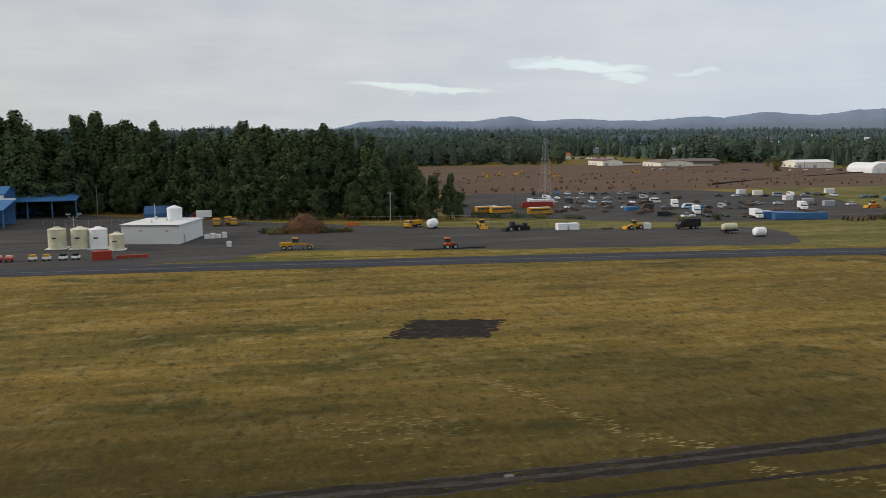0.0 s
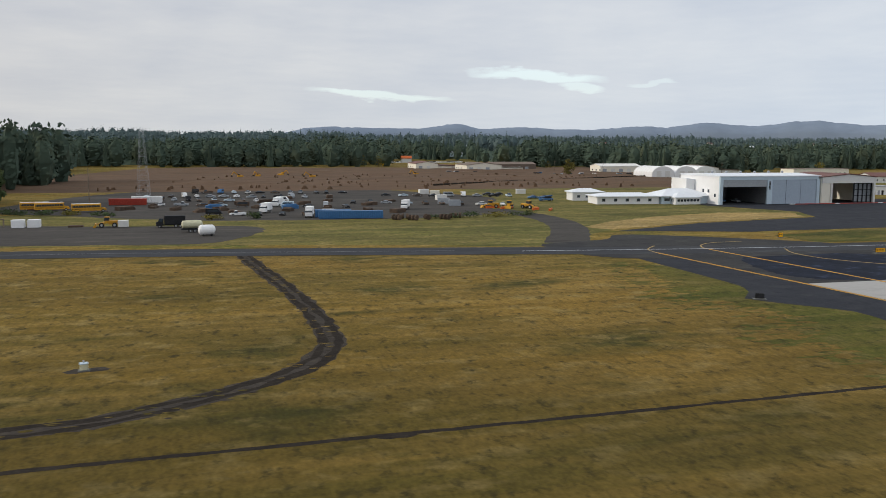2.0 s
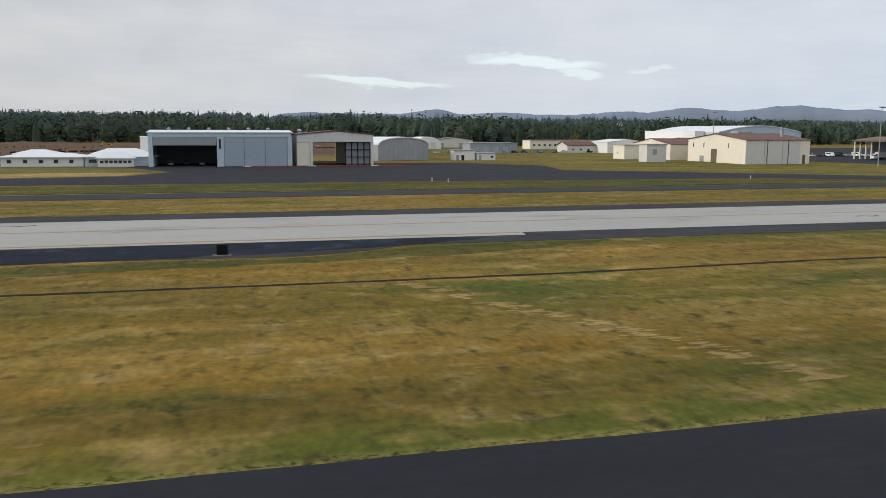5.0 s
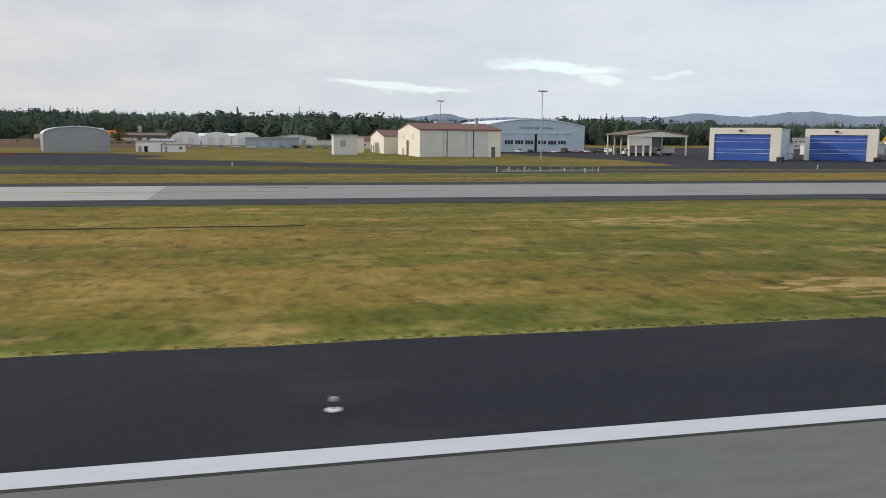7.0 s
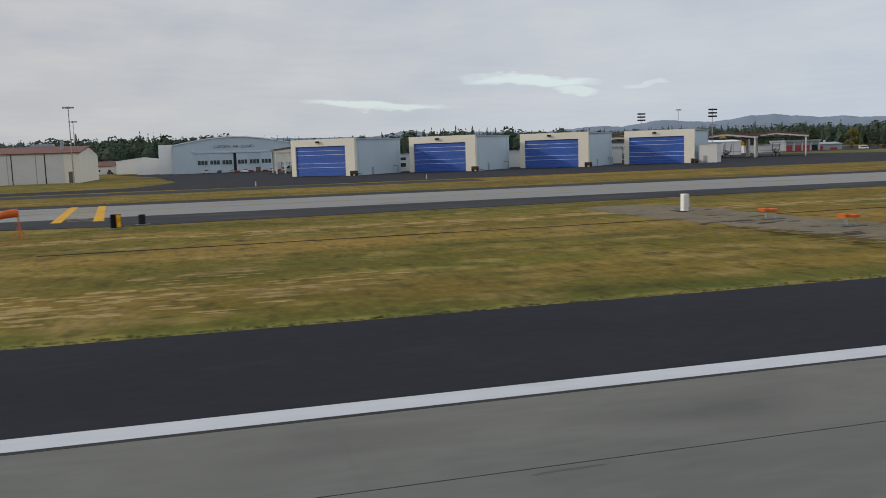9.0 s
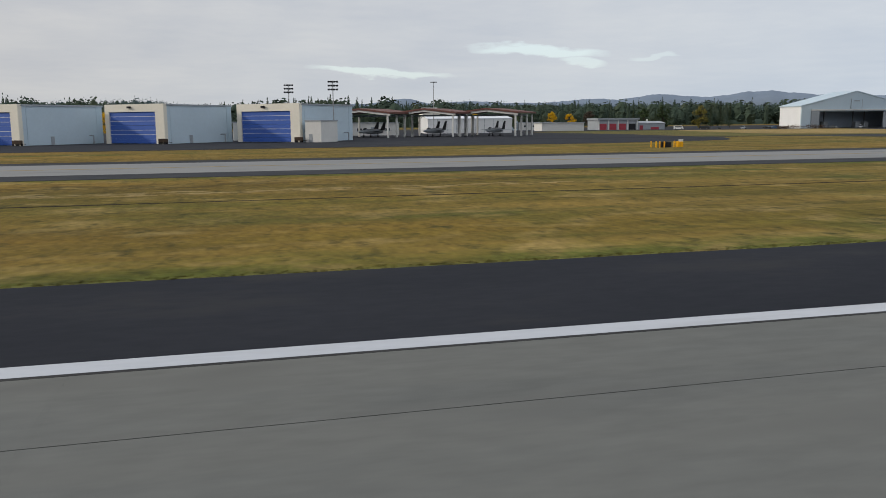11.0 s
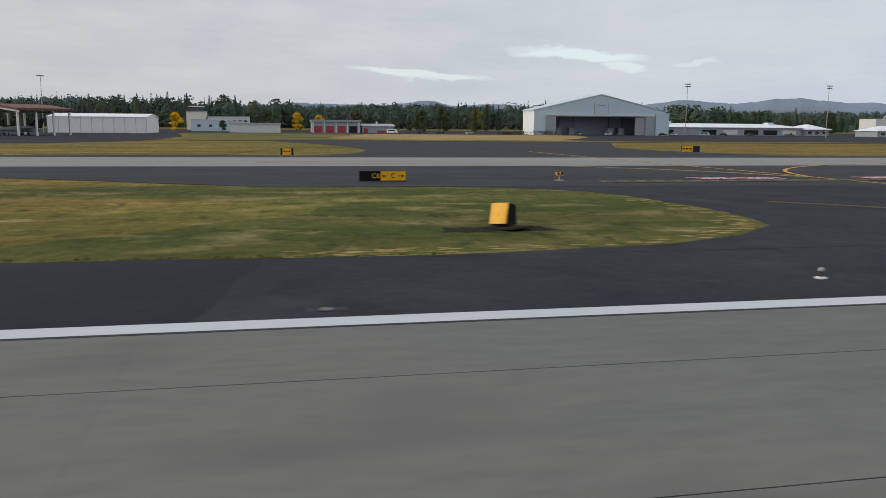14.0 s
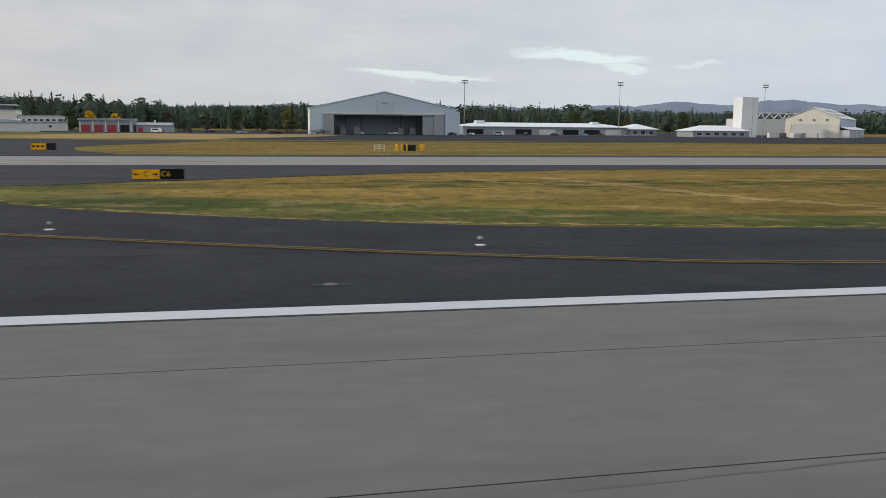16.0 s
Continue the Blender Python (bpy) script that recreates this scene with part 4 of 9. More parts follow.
for x in (998.2, 1016.4):
    plate = thing("painted_runway_designator", x, 73.6, 1.5, label="red painted panel with white runway designator", category="pavement marking")
    part("panel", Shape().box(-4.4, -1.5, 0, 4.4, 1.6, 5.2 * L), RED_PAINT, plate)
    letters("10R-28L", 2.2, plate, PAINT, (0, 0, 5.7 * L, 0, 0, 180))
# crossed-out stub, ladder hatch on the taxiway shoulder
for t in (38, -38):
    setting("closed_cross", Shape().box(-2.7, -0.29, 0, 2.7, 0.29, 4 * L).moved(900.6, 34.9, 0, t), YELLOW)
for x0, x1 in ((631.6, 628.4), (635.6, 632.0)):
    setting("hatch_line", ribbon([(x0, 92.4), ((x0 + x1) / 2, 108), (x1, 124)], 1.0, 5.4 * L, 0.05), YELLOW)
for i in range(12):
    setting("hatch_rung", Shape().box(0.4, -0.1, 0, 3.6, 0.1, 5.2 * L).moved(631.5 - 0.25 * i, 94 + i * 2.5, 0, 0), PALE_YELLOW)
for x, y, w in ((350, 119, 3), (470, 105, 2), (520, 118, 4), (333, 104, 16), (290, 99.5, 7)):
    setting("crack_seal", ribbon([(x - w, y), (x - w * 0.3, y + 0.5), (x + w * 0.4, y - 0.3), (x + w, y + 0.2)], 0.5, 4.6 * L, 0.5), OLD_ASPHALT)

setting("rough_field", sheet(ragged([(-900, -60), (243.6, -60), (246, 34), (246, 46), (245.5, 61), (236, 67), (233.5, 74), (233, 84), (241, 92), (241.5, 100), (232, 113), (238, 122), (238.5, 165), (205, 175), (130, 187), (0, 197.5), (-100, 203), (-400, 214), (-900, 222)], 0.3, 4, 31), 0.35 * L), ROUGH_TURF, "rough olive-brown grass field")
# grass tracks: the muddy haul track, the burnt square, the trench line
haul = smooth([(-60, 64.5), (0, 65.4), (22, 65.2), (62, 67.2), (95, 71.4), (135, 72.4), (148, 76.8), (158.6, 84), (164.6, 93), (166.4, 104), (164.8, 130), (161.5, 155), (158.3, 178), (157.4, 190)], 1.6)
setting("haul_track", ribbon(smooth(haul, 0.9), 3.4, 1.0 * L, 0.30, 0.03, 3), RUTS, "grey-brown muddy haul track across the grass")
for off, wide, sd in ((0.95, 1.0, 5), (-0.95, 1.1, 6)):
    rut = []
    for i, (x, y) in enumerate(haul):
        a, b = haul[max(0, i - 1)], haul[min(len(haul) - 1, i + 1)]
        d = Vector((b[0] - a[0], b[1] - a[1])).normalized()
        o = off + 0.35 * noise.noise((x * 0.12, y * 0.12, sd))
        rut.append((x - d.y * o, y + d.x * o))
    setting("wheel_rut", ribbon(smooth(rut, 0.9), wide, 1.5 * L, 0.75, 0.03, sd), MUD)
bend = [p for p in haul if p[0] > 120]
blotches("mud_splashes", bend, (1.0, 0.9), 0.55, 150, 1.75 * L, MUD, 81)
blotches("mud_splashes", bend, (1.5, 1.2), 0.6, 110, 1.2 * L, RUTS, 82)
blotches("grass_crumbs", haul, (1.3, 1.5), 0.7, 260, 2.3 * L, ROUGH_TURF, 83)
setting("burnt_square", sheet(ragged([(17.0, 121.4), (33, 118.7), (39.8, 130.6), (23.4, 134)], 0.7, 1.0, 8), 1.0 * L), MUD, "black bare square in the grass")
blotches("ash_patches", [(22 + 2.2 * u + 0.9 * v, 122 + 2.4 * v - 0.35 * u) for u in range(6) for v in range(4)], (1.2, 0.9), 0.9, 34, 1.5 * L, RUTS, 84)
blotches("grass_crumbs", [(18 + 1.3 * u, 121 - 0.2 * u) for u in range(12)] + [(17 + 0.55 * u, 121.5 + u) for u in range(12)] + [(33.5 + 0.55 * u, 119 + u) for u in range(12)], (0.7, 0.5), 0.7, 60, 1.5 * L, ROUGH_TURF, 85)
setting("service_cover", Shape().box(20.6, 65.6, 0, 21.5, 66.2, 0.06, 0.02), CONCRETE)
setting("edge_slab", Shape().box(-0.75, -0.65, 0, 0.75, 0.65, 0.05, 0.02).moved(247.6, 43.0, 0, 6), CONCRETE, "pale concrete slab in the grass edge")
blotches("edge_stones", [(245.6, 41.5), (246, 42.6), (246.2, 40.6), (246.8, 44.6)], (0.3, 0.5), 0.28, 40, 1.6 * L, CLAY, 17)
blotches("green_growth", smooth([(243.5, 60), (245, 54), (245.2, 48), (244.6, 42), (244, 37)], 0.6), (1.0, 1.4), 0.7, 320, 1.2 * L, GREEN_TURF, 18)
trench = smooth([(-80, 58.5), (83, 60.8), (126, 62.9), (183, 65), (219, 66.4), (238, 67.8)], 5)
# mud ribbon whose dark colour also holds the ditch edge's shadow
setting("trench_line", ribbon(smooth(trench, 1.2), 0.75, 1.1 * L, 0.5, 0.02, 9), MUD)
setting("trench_pit", sheet(ragged(smooth([(165.6, 63.9), (167.4, 63.5), (169.2, 64.0), (167.6, 64.7)], 0.5, True), 0.12, 0.4, 9), 1.0 * L), MUD)
trench = smooth([(636, 60.5), (680, 61.0), (740, 61.5), (830, 62)], 4)
setting("trench_line", ribbon(trench, 0.5, 0.8 * L, 0.6, 0.02, 19), MUD)
blotches("worn_patches", [(636 + 3.2 * u, 70 + 0.6 * math.sin(u)) for u in range(52)], (2.5, 0.9), 1.6, 260, 0.4 * L, STRAW, 58)
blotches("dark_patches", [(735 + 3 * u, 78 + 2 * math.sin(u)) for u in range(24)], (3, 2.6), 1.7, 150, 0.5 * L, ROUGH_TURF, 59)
trench = smooth([(312, 69.2), (360, 69), (404, 68.6), (440, 69.8), (520, 69.5)], 4)
# bare earth and the shadowed edge of the ditch in one dark ribbon
setting("trench_line", ribbon(smooth(trench, 1.2), 0.72, 1.1 * L, 0.45, 0.02, 10), MUD)
blotches("worn_path", smooth([(391, 67), (395.5, 58), (400, 50), (403.5, 43), (406, 36)], 0.8), (0.5, 0.5), 0.9, 120, 0.8 * L, STRAW, 12)
blotches("worn_path", smooth([(-8, 151), (8.7, 127.4), (23.3, 100.6), (28.9, 92.7), (32.7, 82.8), (36.6, 74.3), (42.7, 68.7)], 0.8), (0.7, 0.9), 0.55, 420, 0.8 * L, FAINT, 13)
blotches("worn_path", smooth([(44, 62.5), (50, 58.5), (58, 55)], 0.8), (0.8, 0.8), 0.5, 60, 0.8 * L, FAINT, 14)
blotches("worn_patches", [(8 + u, 82 + v) for u in (0, 4, 9) for v in (-2, 0, 2)], (3.5, 2.5), 0.5, 120, 0.8 * L, FAINT, 15)
blotches("dark_tussocks", [(-40 + 2.2 * u, 62 + (u * 13) % 58) for u in range(60)], (6, 4), 0.55, 1100, 0.5 * L, GREEN_TURF, 16)
# works yard, gravel lot and the dug field behind them
setting("gravel_lot", sheet(ragged(smooth([(-150, 215), (-20, 214), (2, 229), (30, 226), (60, 219), (110, 212), (147, 208.5), (160, 224), (162, 250), (120, 258), (60, 279), (20, 300), (-30, 330), (-150, 400)], 5, True), 0.8, 3, 3), 3 * L), GRAVEL, "dark gravel storage lot")
setting("verge", sheet(ragged([(4, 214.5), (60, 210.5), (62, 215.6), (30, 224), (5, 227), (-10, 221)], 0.5, 2, 4), 4 * L), TURF)
setting("works_yard", sheet(ragged(smooth([(70, 330), (100, 300), (150, 272), (205, 268), (240, 274), (250, 290), (262, 330), (274, 366), (262, 400), (238, 440), (205, 480), (110, 440)], 6, True), 1.0, 4, 5), 2 * L), GRAVEL, "grey gravel yard full of vehicles and plant")
setting("yard_road", ribbon(smooth([(236, 190), (248, 215), (256, 240), (258, 268), (252, 300)], 4), 11, 2.6 * L, 0.08), GRAVEL)
dug = Shape()
nx, ny = 40, 26
for j in range(ny + 1):
    for i in range(nx + 1):
        u, v = i / nx, j / ny
        x, y = -10 + 490 * u + 90 * v, 440 + 440 * v
        e = min(1, 8 * min(u, 1 - u, v * 1.2, 1 - v))
        dug.v.append((x, y, 0.03 + e * (1.0 + 2.6 * max(0, noise.noise((x * 0.016, y * 0.022, 1.0))) + 0.7 * noise.noise((x * 0.07, y * 0.05, 4.0)))))
dug.f = [(j * (nx + 1) + i, j * (nx + 1) + i + 1, (j + 1) * (nx + 1) + i + 1, (j + 1) * (nx + 1) + i) for j in range(ny) for i in range(nx)]
setting("dug_field", dug, DIRT, "bare brown dug earth with low mounds")
setting("green_bank", sheet(ragged(smooth([(210, 500), (300, 420), (330, 380), (460, 420), (600, 470), (560, 620), (430, 560), (300, 500)], 8, True), 1.0, 6, 6), 3 * L), LAWN)
wattle = thing("wattle_berm", 0, 0, label="dark straw wattle line along the dug field", category="barrier")
bank = smooth([(272, 471), (302, 490.5), (332, 509), (395, 544), (462, 581), (517, 607)], 5.5)
for a, b in zip(bank, bank[1:]):
    d = Vector((b[0] - a[0], b[1] - a[1])) * 0.36
    c = Vector(((a[0] + b[0]) / 2, (a[1] + b[1]) / 2))
    part("log", Shape().bar((c.x - d.x, c.y - d.y, 0.9), (c.x + d.x, c.y + d.y, 0.95), 0.75, 7), MUD, wattle)
rubble = random.Random(31)
heap = Shape()
for k in range(230):
    u, v = rubble.random(), rubble.random() ** 1.4
    x, y = 90 + 300 * u + 60 * v, 446 + 190 * v
    w, h = rubble.uniform(0.4, 1.7), rubble.uniform(-0.2, 0.5)
    heap.loft([[(x + w * math.cos(i * 1.2566 + k) * rubble.uniform(0.6, 1.2), y + 0.6 * w * math.sin(i * 1.2566 + k) * rubble.uniform(0.6, 1.2), 0.3) for i in range(5)],
               [(x + 0.4 * w * math.cos(i * 1.2566 + k), y + 0.3 * w * math.sin(i * 1.2566 + k), 1.8 + h) for i in range(5)]])
tagged(part("earth_clods", heap, DIRT), "loose clods and stumps on the dug earth", "earth", kind="stuff")
# clay strip of the localizer, pads under signs
setting("clay_strip", sheet(ragged(smooth([(682.4, 77), (682.3, 64), (682.9, 56.5), (683.7, 47.5), (684.2, 42), (684.9, 36.5), (685.0, 31.2), (695.6, 31.0), (694.9, 34.9), (694.0, 40.5), (692.4, 44.5), (692.6, 49.5), (691.7, 58), (691.6, 69.5), (688, 77.5)], 2, True), 0.5, 1.0, 7), 0.9 * L), CLAY, "bare grey clay under the antenna row")
blotches("clay_patches", [(684 + u * 1.4, 34 + v * 5) for u in range(8) for v in range(8)], (1.2, 2.0), 0.8, 60, 1.3 * L, FAINT, 71)
# dark clay patches, with the shadow along the left border painted in
blotches("damp_clay", [(686 + u * 1.3, 33.2 + 0.5 * math.sin(2 * u)) for u in range(7)] + [(685.6, 38), (685.2, 36.5), (687, 45), (688.5, 50.5), (687, 55), (684.5, 57), (687, 61), (686, 68), (689, 68)], (1.1, 0.7), 0.9, 70, 1.5 * L, RUTS, 72)
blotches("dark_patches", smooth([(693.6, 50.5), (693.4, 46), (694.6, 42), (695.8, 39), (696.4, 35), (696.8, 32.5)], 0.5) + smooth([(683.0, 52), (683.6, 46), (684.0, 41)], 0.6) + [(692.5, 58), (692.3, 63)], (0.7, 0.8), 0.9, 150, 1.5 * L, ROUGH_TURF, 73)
setting("shelter_pad", sheet(ragged(smooth([(590, 71.5), (593.5, 67.2), (605, 65.6), (610, 66), (613, 68.6), (609, 72), (603, 78), (600, 92), (590, 92), (592, 80)], 2, True), 0.5, 1.2, 7), 0.9 * L), SEAL)
# arresting gear: concrete pad and slot
setting("arrestor_pad", sheet([(870.9, 32.9), (871.3, 27.0), (888.6, 27.2), (888.2, 32.9), (879.8, 34.3)], 2.2 * L), WORN_PALE, "pale concrete pad of the arresting gear")
setting("arrestor_slab", Shape().box(880.2, 21.02, 0, 881.12, 27.1, 2.3 * L).box(881.3, 21.02, 0, 882.5, 27.1, 2.3 * L), WORN_PALE)
setting("pad_kerb", Shape().box(871.5, 26.95, 0, 888.4, 27.2, 2.9 * L), PALE)
setting("pad_stain", sheet(ragged(smooth([(874.5, 28.3), (879, 28.0), (885, 28.2), (887.5, 28.8), (883, 29.6), (877, 29.3)], 0.8, True), 0.2, 0.5, 33), 2.6 * L), CONCRETE)
setting("cable_track", ribbon([(881.25, 20.0), (881.1, 14.0), (880.9, 8.0), (880.7, 2.0)], 2.3, 2.5 * L, 0.04, 0.02, 41), WORN_CONCRETE)
for dx, wide, sd in ((-1.15, 0.22, 42), (1.1, 0.26, 43)):
    setting("cable_smear", ribbon([(881.25 + dx, 20.0), (881.1 + dx, 14.0), (880.9 + dx, 8.0), (880.7 + dx, 2.0)], wide, 3.6 * L, 0.4, 0.02, sd), RUBBER)
for cy in (16.9, 9.8):
    mark = thing("arresting_cable_disc", 881.7, cy, label="round yellow arresting cable marking, black border", category="pavement marking")
    part("border", sheet([(2.02 * math.cos(a / 40 * 2 * math.pi), 2.02 * math.sin(a / 40 * 2 * math.pi)) for a in range(40)], 3.0 * L), DARKPAINT, mark)
    part("disc", sheet([(1.84 * math.cos(a / 40 * 2 * math.pi), 1.84 * math.sin(a / 40 * 2 * math.pi)) for a in range(40)], 3.4 * L), YELLOW, mark)
blue = smooth([(881.22, 26.8), (881.2, 23), (881.15, 18), (881.0, 12), (880.85, 6), (880.7, 0)], 0.5)
setting("cable_scrape", ribbon(blue, 0.16, 3.9 * L, 0.5, 0.02, 44), SCRAPE)
blotches("scrape_marks", blue[12:], (0.16, 0.25), 0.16, 190, 3.65 * L, SCRAPE, 45)
for k, (sx, sy, n) in enumerate(((856, 12.0, 10), (1013, 8.55, 7), (1070, 9.2, 8), (653, 15.4, 2), (868, 16.4, 6), (704, 11.2, 8))):
    setting("rubber_marks", ribbon([(sx + 0.5 * i, sy + 0.02 * i + 0.02 * math.sin(i * 1.7)) for i in range(2 * n)], 0.07, 2.4 * L, 0.95, 0.02, 30 + k), RUBBER)
setting("rubber_marks", ribbon([(830, 7), (845, 6.6), (860, 6.9), (866, 6.7)], 0.5, 2.5 * L, 0.5, 0.02, 3), OLD_ASPHALT)
setting("rubber_marks", ribbon(smooth([(893, 9.5), (903, 9.62), (912, 9.6), (926, 9.5)], 1.0), 0.42, 2.5 * L, 0.6, 0.02, 6), SEAL)
setting("rubber_marks", ribbon([(1005, 6.9), (1020, 6.6), (1030, 6.8)], 0.45, 2.5 * L, 0.5, 0.02, 4), OLD_ASPHALT)
setting("rubber_marks", ribbon([(667, 12.6), (690, 12.3), (700, 12.5)], 0.3, 2.5 * L, 0.5, 0.02, 5), OLD_ASPHALT)

# ---- buildings ----


def window(parent, face, u, z, w, h, d=0.0, frame=WHITE, pane=PANE):
    """A window on a building's face: f front, l left, r right (d: that wall's offset)."""
    fr = Shape()
    t = 0.12
    for a, b, c, e in ((u, z, u + w, z + t), (u, z + h - t, u + w, z + h), (u, z + t, u + t, z + h - t), (u + w - t, z + t, u + w, z + h - t)):
        fr.box(a, -0.10, b, c, 0.03, e)
    pn = Shape().box(u + t, -0.05, z + t, u + w - t, 0.03, z + h - t)
    for s in (fr, pn):
        if face == "l":
            s.v = [(b, d - a, c) for a, b, c in s.v]
        elif face == "r":
            s.v = [(d - b, a, c) for a, b, c in s.v]
        else:
            s.v = [(a, b + d, c) for a, b, c in s.v]
    o = part("window_frame", fr, frame, parent)
    part("pane", pn, pane, o)
    return o


def panel(name, parent, face, u, z, w, h, mat, d=0.0, proud=0.08, label=""):
    s = Shape().box(u, -proud, z, u + w, 0.03, z + h, 0.03)
    if face == "l":
        s.v = [(b, d - a, c) for a, b, c in s.v]
    elif face == "r":
        s.v = [(d - b, a, c) for a, b, c in s.v]
    else:
        s.v = [(a, b + d, c) for a, b, c in s.v]
    return part(name, s, mat, parent, label)


def roof_shape(kind, w, d, h, over, rise_):
    s = Shape()
    o, t = over, 0.25
    if kind == "flat":
        s.box(-o, -o, h, w + o, d + o, h + t + 0.1, 0.05)
    elif kind == "gable_x":  # ridge along x
        s.profile_x([(-o, h), (d / 2, h + rise_), (d + o, h), (d + o, h + t), (d / 2, h + rise_ + t), (-o, h + t)], -o, w + o)
    elif kind == "gable_y":  # ridge along y, gable to the front
        s.profile_y([(-o, h), (w / 2, h + rise_), (w + o, h), (w + o, h + t), (w / 2, h + rise_ + t), (-o, h + t)], -o, d + o)
    elif kind == "hip":
        i = min(d, w) * 0.48
        if w >= d:
            top = [(i, d / 2, h + rise_), (w - i, d / 2, h + rise_)]
        else:
            top = [(w / 2, i, h + rise_), (w / 2, d - i, h + rise_)]
        b = [(-o, -o), (w + o, -o), (w + o, d + o), (-o, d + o)]
        v = [(x, y, h) for x, y in b] + [(x, y, h + t) for x, y in b] + top
        f = [(3, 2, 1, 0), (0, 1, 5, 4), (1, 2, 6, 5), (2, 3, 7, 6), (3, 0, 4, 7)]
        f += [(4, 5, 9, 8), (5, 6, 9), (6, 7, 8, 9), (7, 4, 8)] if w >= d else [(4, 5, 8), (5, 6, 9, 8), (6, 7, 9), (7, 4, 8, 9)]
        s.add(v, f)
    elif kind == "shed":
        s.profile_y([(-o, h + rise_), (w + o, h), (w + o, h + t), (-o, h + rise_ + t)], -o, d + o)
    return s


def house(name, x, y, w, d, h, turn=0, walls=OFFWHITE, roof=SILVER, kind="flat", rise_=1.5, over=0.4, label="", category="building", group="", z=0):
    o = thing(name, x, y, turn, z, label, category, group)
    body = Shape().box(0, 0, 0, w, d, h)
    if kind == "gable_x":
        body.profile_x([(0, h), (d, h), (d / 2, h + rise_)], 0, w)
    elif kind == "gable_y":
        body.profile_y([(0, h), (w / 2, h + rise_), (w, h)], 0, d)
    elif kind == "shed":
        body.profile_y([(0, h), (0, h + rise_), (w, h)], 0, d)
    part("wall", body, walls, o)
    part("roof", roof_shape(kind, w, d, h, over, rise_), roof, o)
    return o


def ribs(parent, w, z0, z1, step, mat, name="wall_rib", d=0.0):
    s = Shape()
    n = max(1, int(w / step))
    for i in range(n + 1):
        u = min(w - 0.08, i * w / n)
        s.box(u - 0.04, d - 0.07, z0, u + 0.12, d + 0.02, z1)
    return part(name, s, mat, parent)


# white-framed double hangar with one bay open
hg = thing("double_hangar", 352.6, 303.2, 0, 0, "white-framed flat-roofed double hangar, one bay open, one shut", "hangar")
W_, D_, H_ = 48.4, 31.0, 12.0
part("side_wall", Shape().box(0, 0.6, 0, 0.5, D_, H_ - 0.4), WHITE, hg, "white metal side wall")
# right wall and white front frame get their shade as a pale blue colour
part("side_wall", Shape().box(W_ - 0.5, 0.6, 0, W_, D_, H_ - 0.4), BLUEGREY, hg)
part("back_wall", Shape().box(0.5, D_ - 0.5, 0, W_ - 0.5, D_, H_ - 0.4), INNER, hg)
part("roof", Shape().profile_x([(-0.3, H_ - 0.4), (-0.3, H_), (D_ / 2, H_ + 0.7), (D_ + 0.3, H_), (D_ + 0.3, H_ - 0.4)], -0.4, W_ + 0.4), SILVER, hg, "pale metal roof")
part("lintel", Shape().box(0.5, -0.1, 10.3, W_ - 0.5, 0.6, H_ - 0.42), BLUEGREY, hg)
for u, w in ((0, 1.5), (22.6, 2.4), (W_ - 1.6, 1.6)):
    part("column", Shape().box(u, -0.25, 0, u + w, 0.7, 10.28 if u else H_ - 0.42, 0.05), BLUEGREY, hg)
part("raised_door", Shape().box(1.6, 0.0, 7.4, 22.5, 0.4, 10.28), GREYMETAL, hg)
dr = part("door_leaf", Shape().box(25.1, 0.05, 0.1, W_ - 1.7, 0.45, 10.28), STEELBLUE, hg, "shut blue-grey sliding door")
for u in (31.8, 39.0):
    part("door_seam", Shape().box(u, 0.0, 0.1, u + 0.1, 0.06, 10.2), DARK, dr)
part("floor", Shape().box(0.6, 0.7, 0, W_ - 0.6, D_ - 0.6, 0.10), OLD_ASPHALT, hg)
part("partition", Shape().box(23.4, 0.8, 0.1, 23.8, D_ - 0.6, H_ - 0.5), INNER, hg)
part("sign_board", Shape().box(23.4, -0.36, 6.2, 24.0, -0.26, 9.6, 0.03), DARK, hg, "dark upright sign plate")
for u, z in ((18, 8), (22, 5), (27, 10.0)):
    window(hg, "l", u, 4.6 if u < 25 else 3.0, 1.6, 1.6, D_ + 0)
for i in range(6):
    part("roof_vent", Shape().turned(6 + 7 * i, 15.5, [(0.5, H_ + 0.6), (0.5, H_ + 1.2), (0.75, H_ + 1.25), (0.2, H_ + 1.6)], 8), GREYMETAL, hg)
annex = house("hangar_lean_to", 348.4, 322.2, 4.0, 12.5, 9.6, 0, WHITE, SILVER, "shed", 0.6, 0.2, "white metal lean-to against the hangar's side", "building")
window(annex, "l", 3, 3.6, 1.4, 1.4, 12.5)

# tan drive-through shelter with a red roof
sh = thing("drive_through_hangar", 402.8, 304.0, 0, 0, "tan open-ended hangar with a low red gable roof", "hangar")
part("side_wall", Shape().box(0, 0.4, 0, 0.4, 26, 11.0), CREAM, sh)
part("front_return", Shape().box(0.4, 0.2, 0, 4.6, 0.7, 11.0), CREAM, sh)
part("post", Shape().box(4.7, -0.15, 0, 5.6, 0.7, 8.6, 0.05), OFFWHITE, sh)
part("post", Shape().box(26.6, -0.15, 0, 27.6, 0.7, 8.6, 0.05), OFFWHITE, sh)
part("side_wall", Shape().box(27.1, 0.8, 0, 27.5, 26, 11.0), CREAM, sh)
part("fascia", Shape().profile_y([(0.2, 8.6), (27.6, 8.6), (27.6, 11.1), (14, 12.3), (0.2, 11.1)], -0.1, 0.5), OFFWHITE, sh)
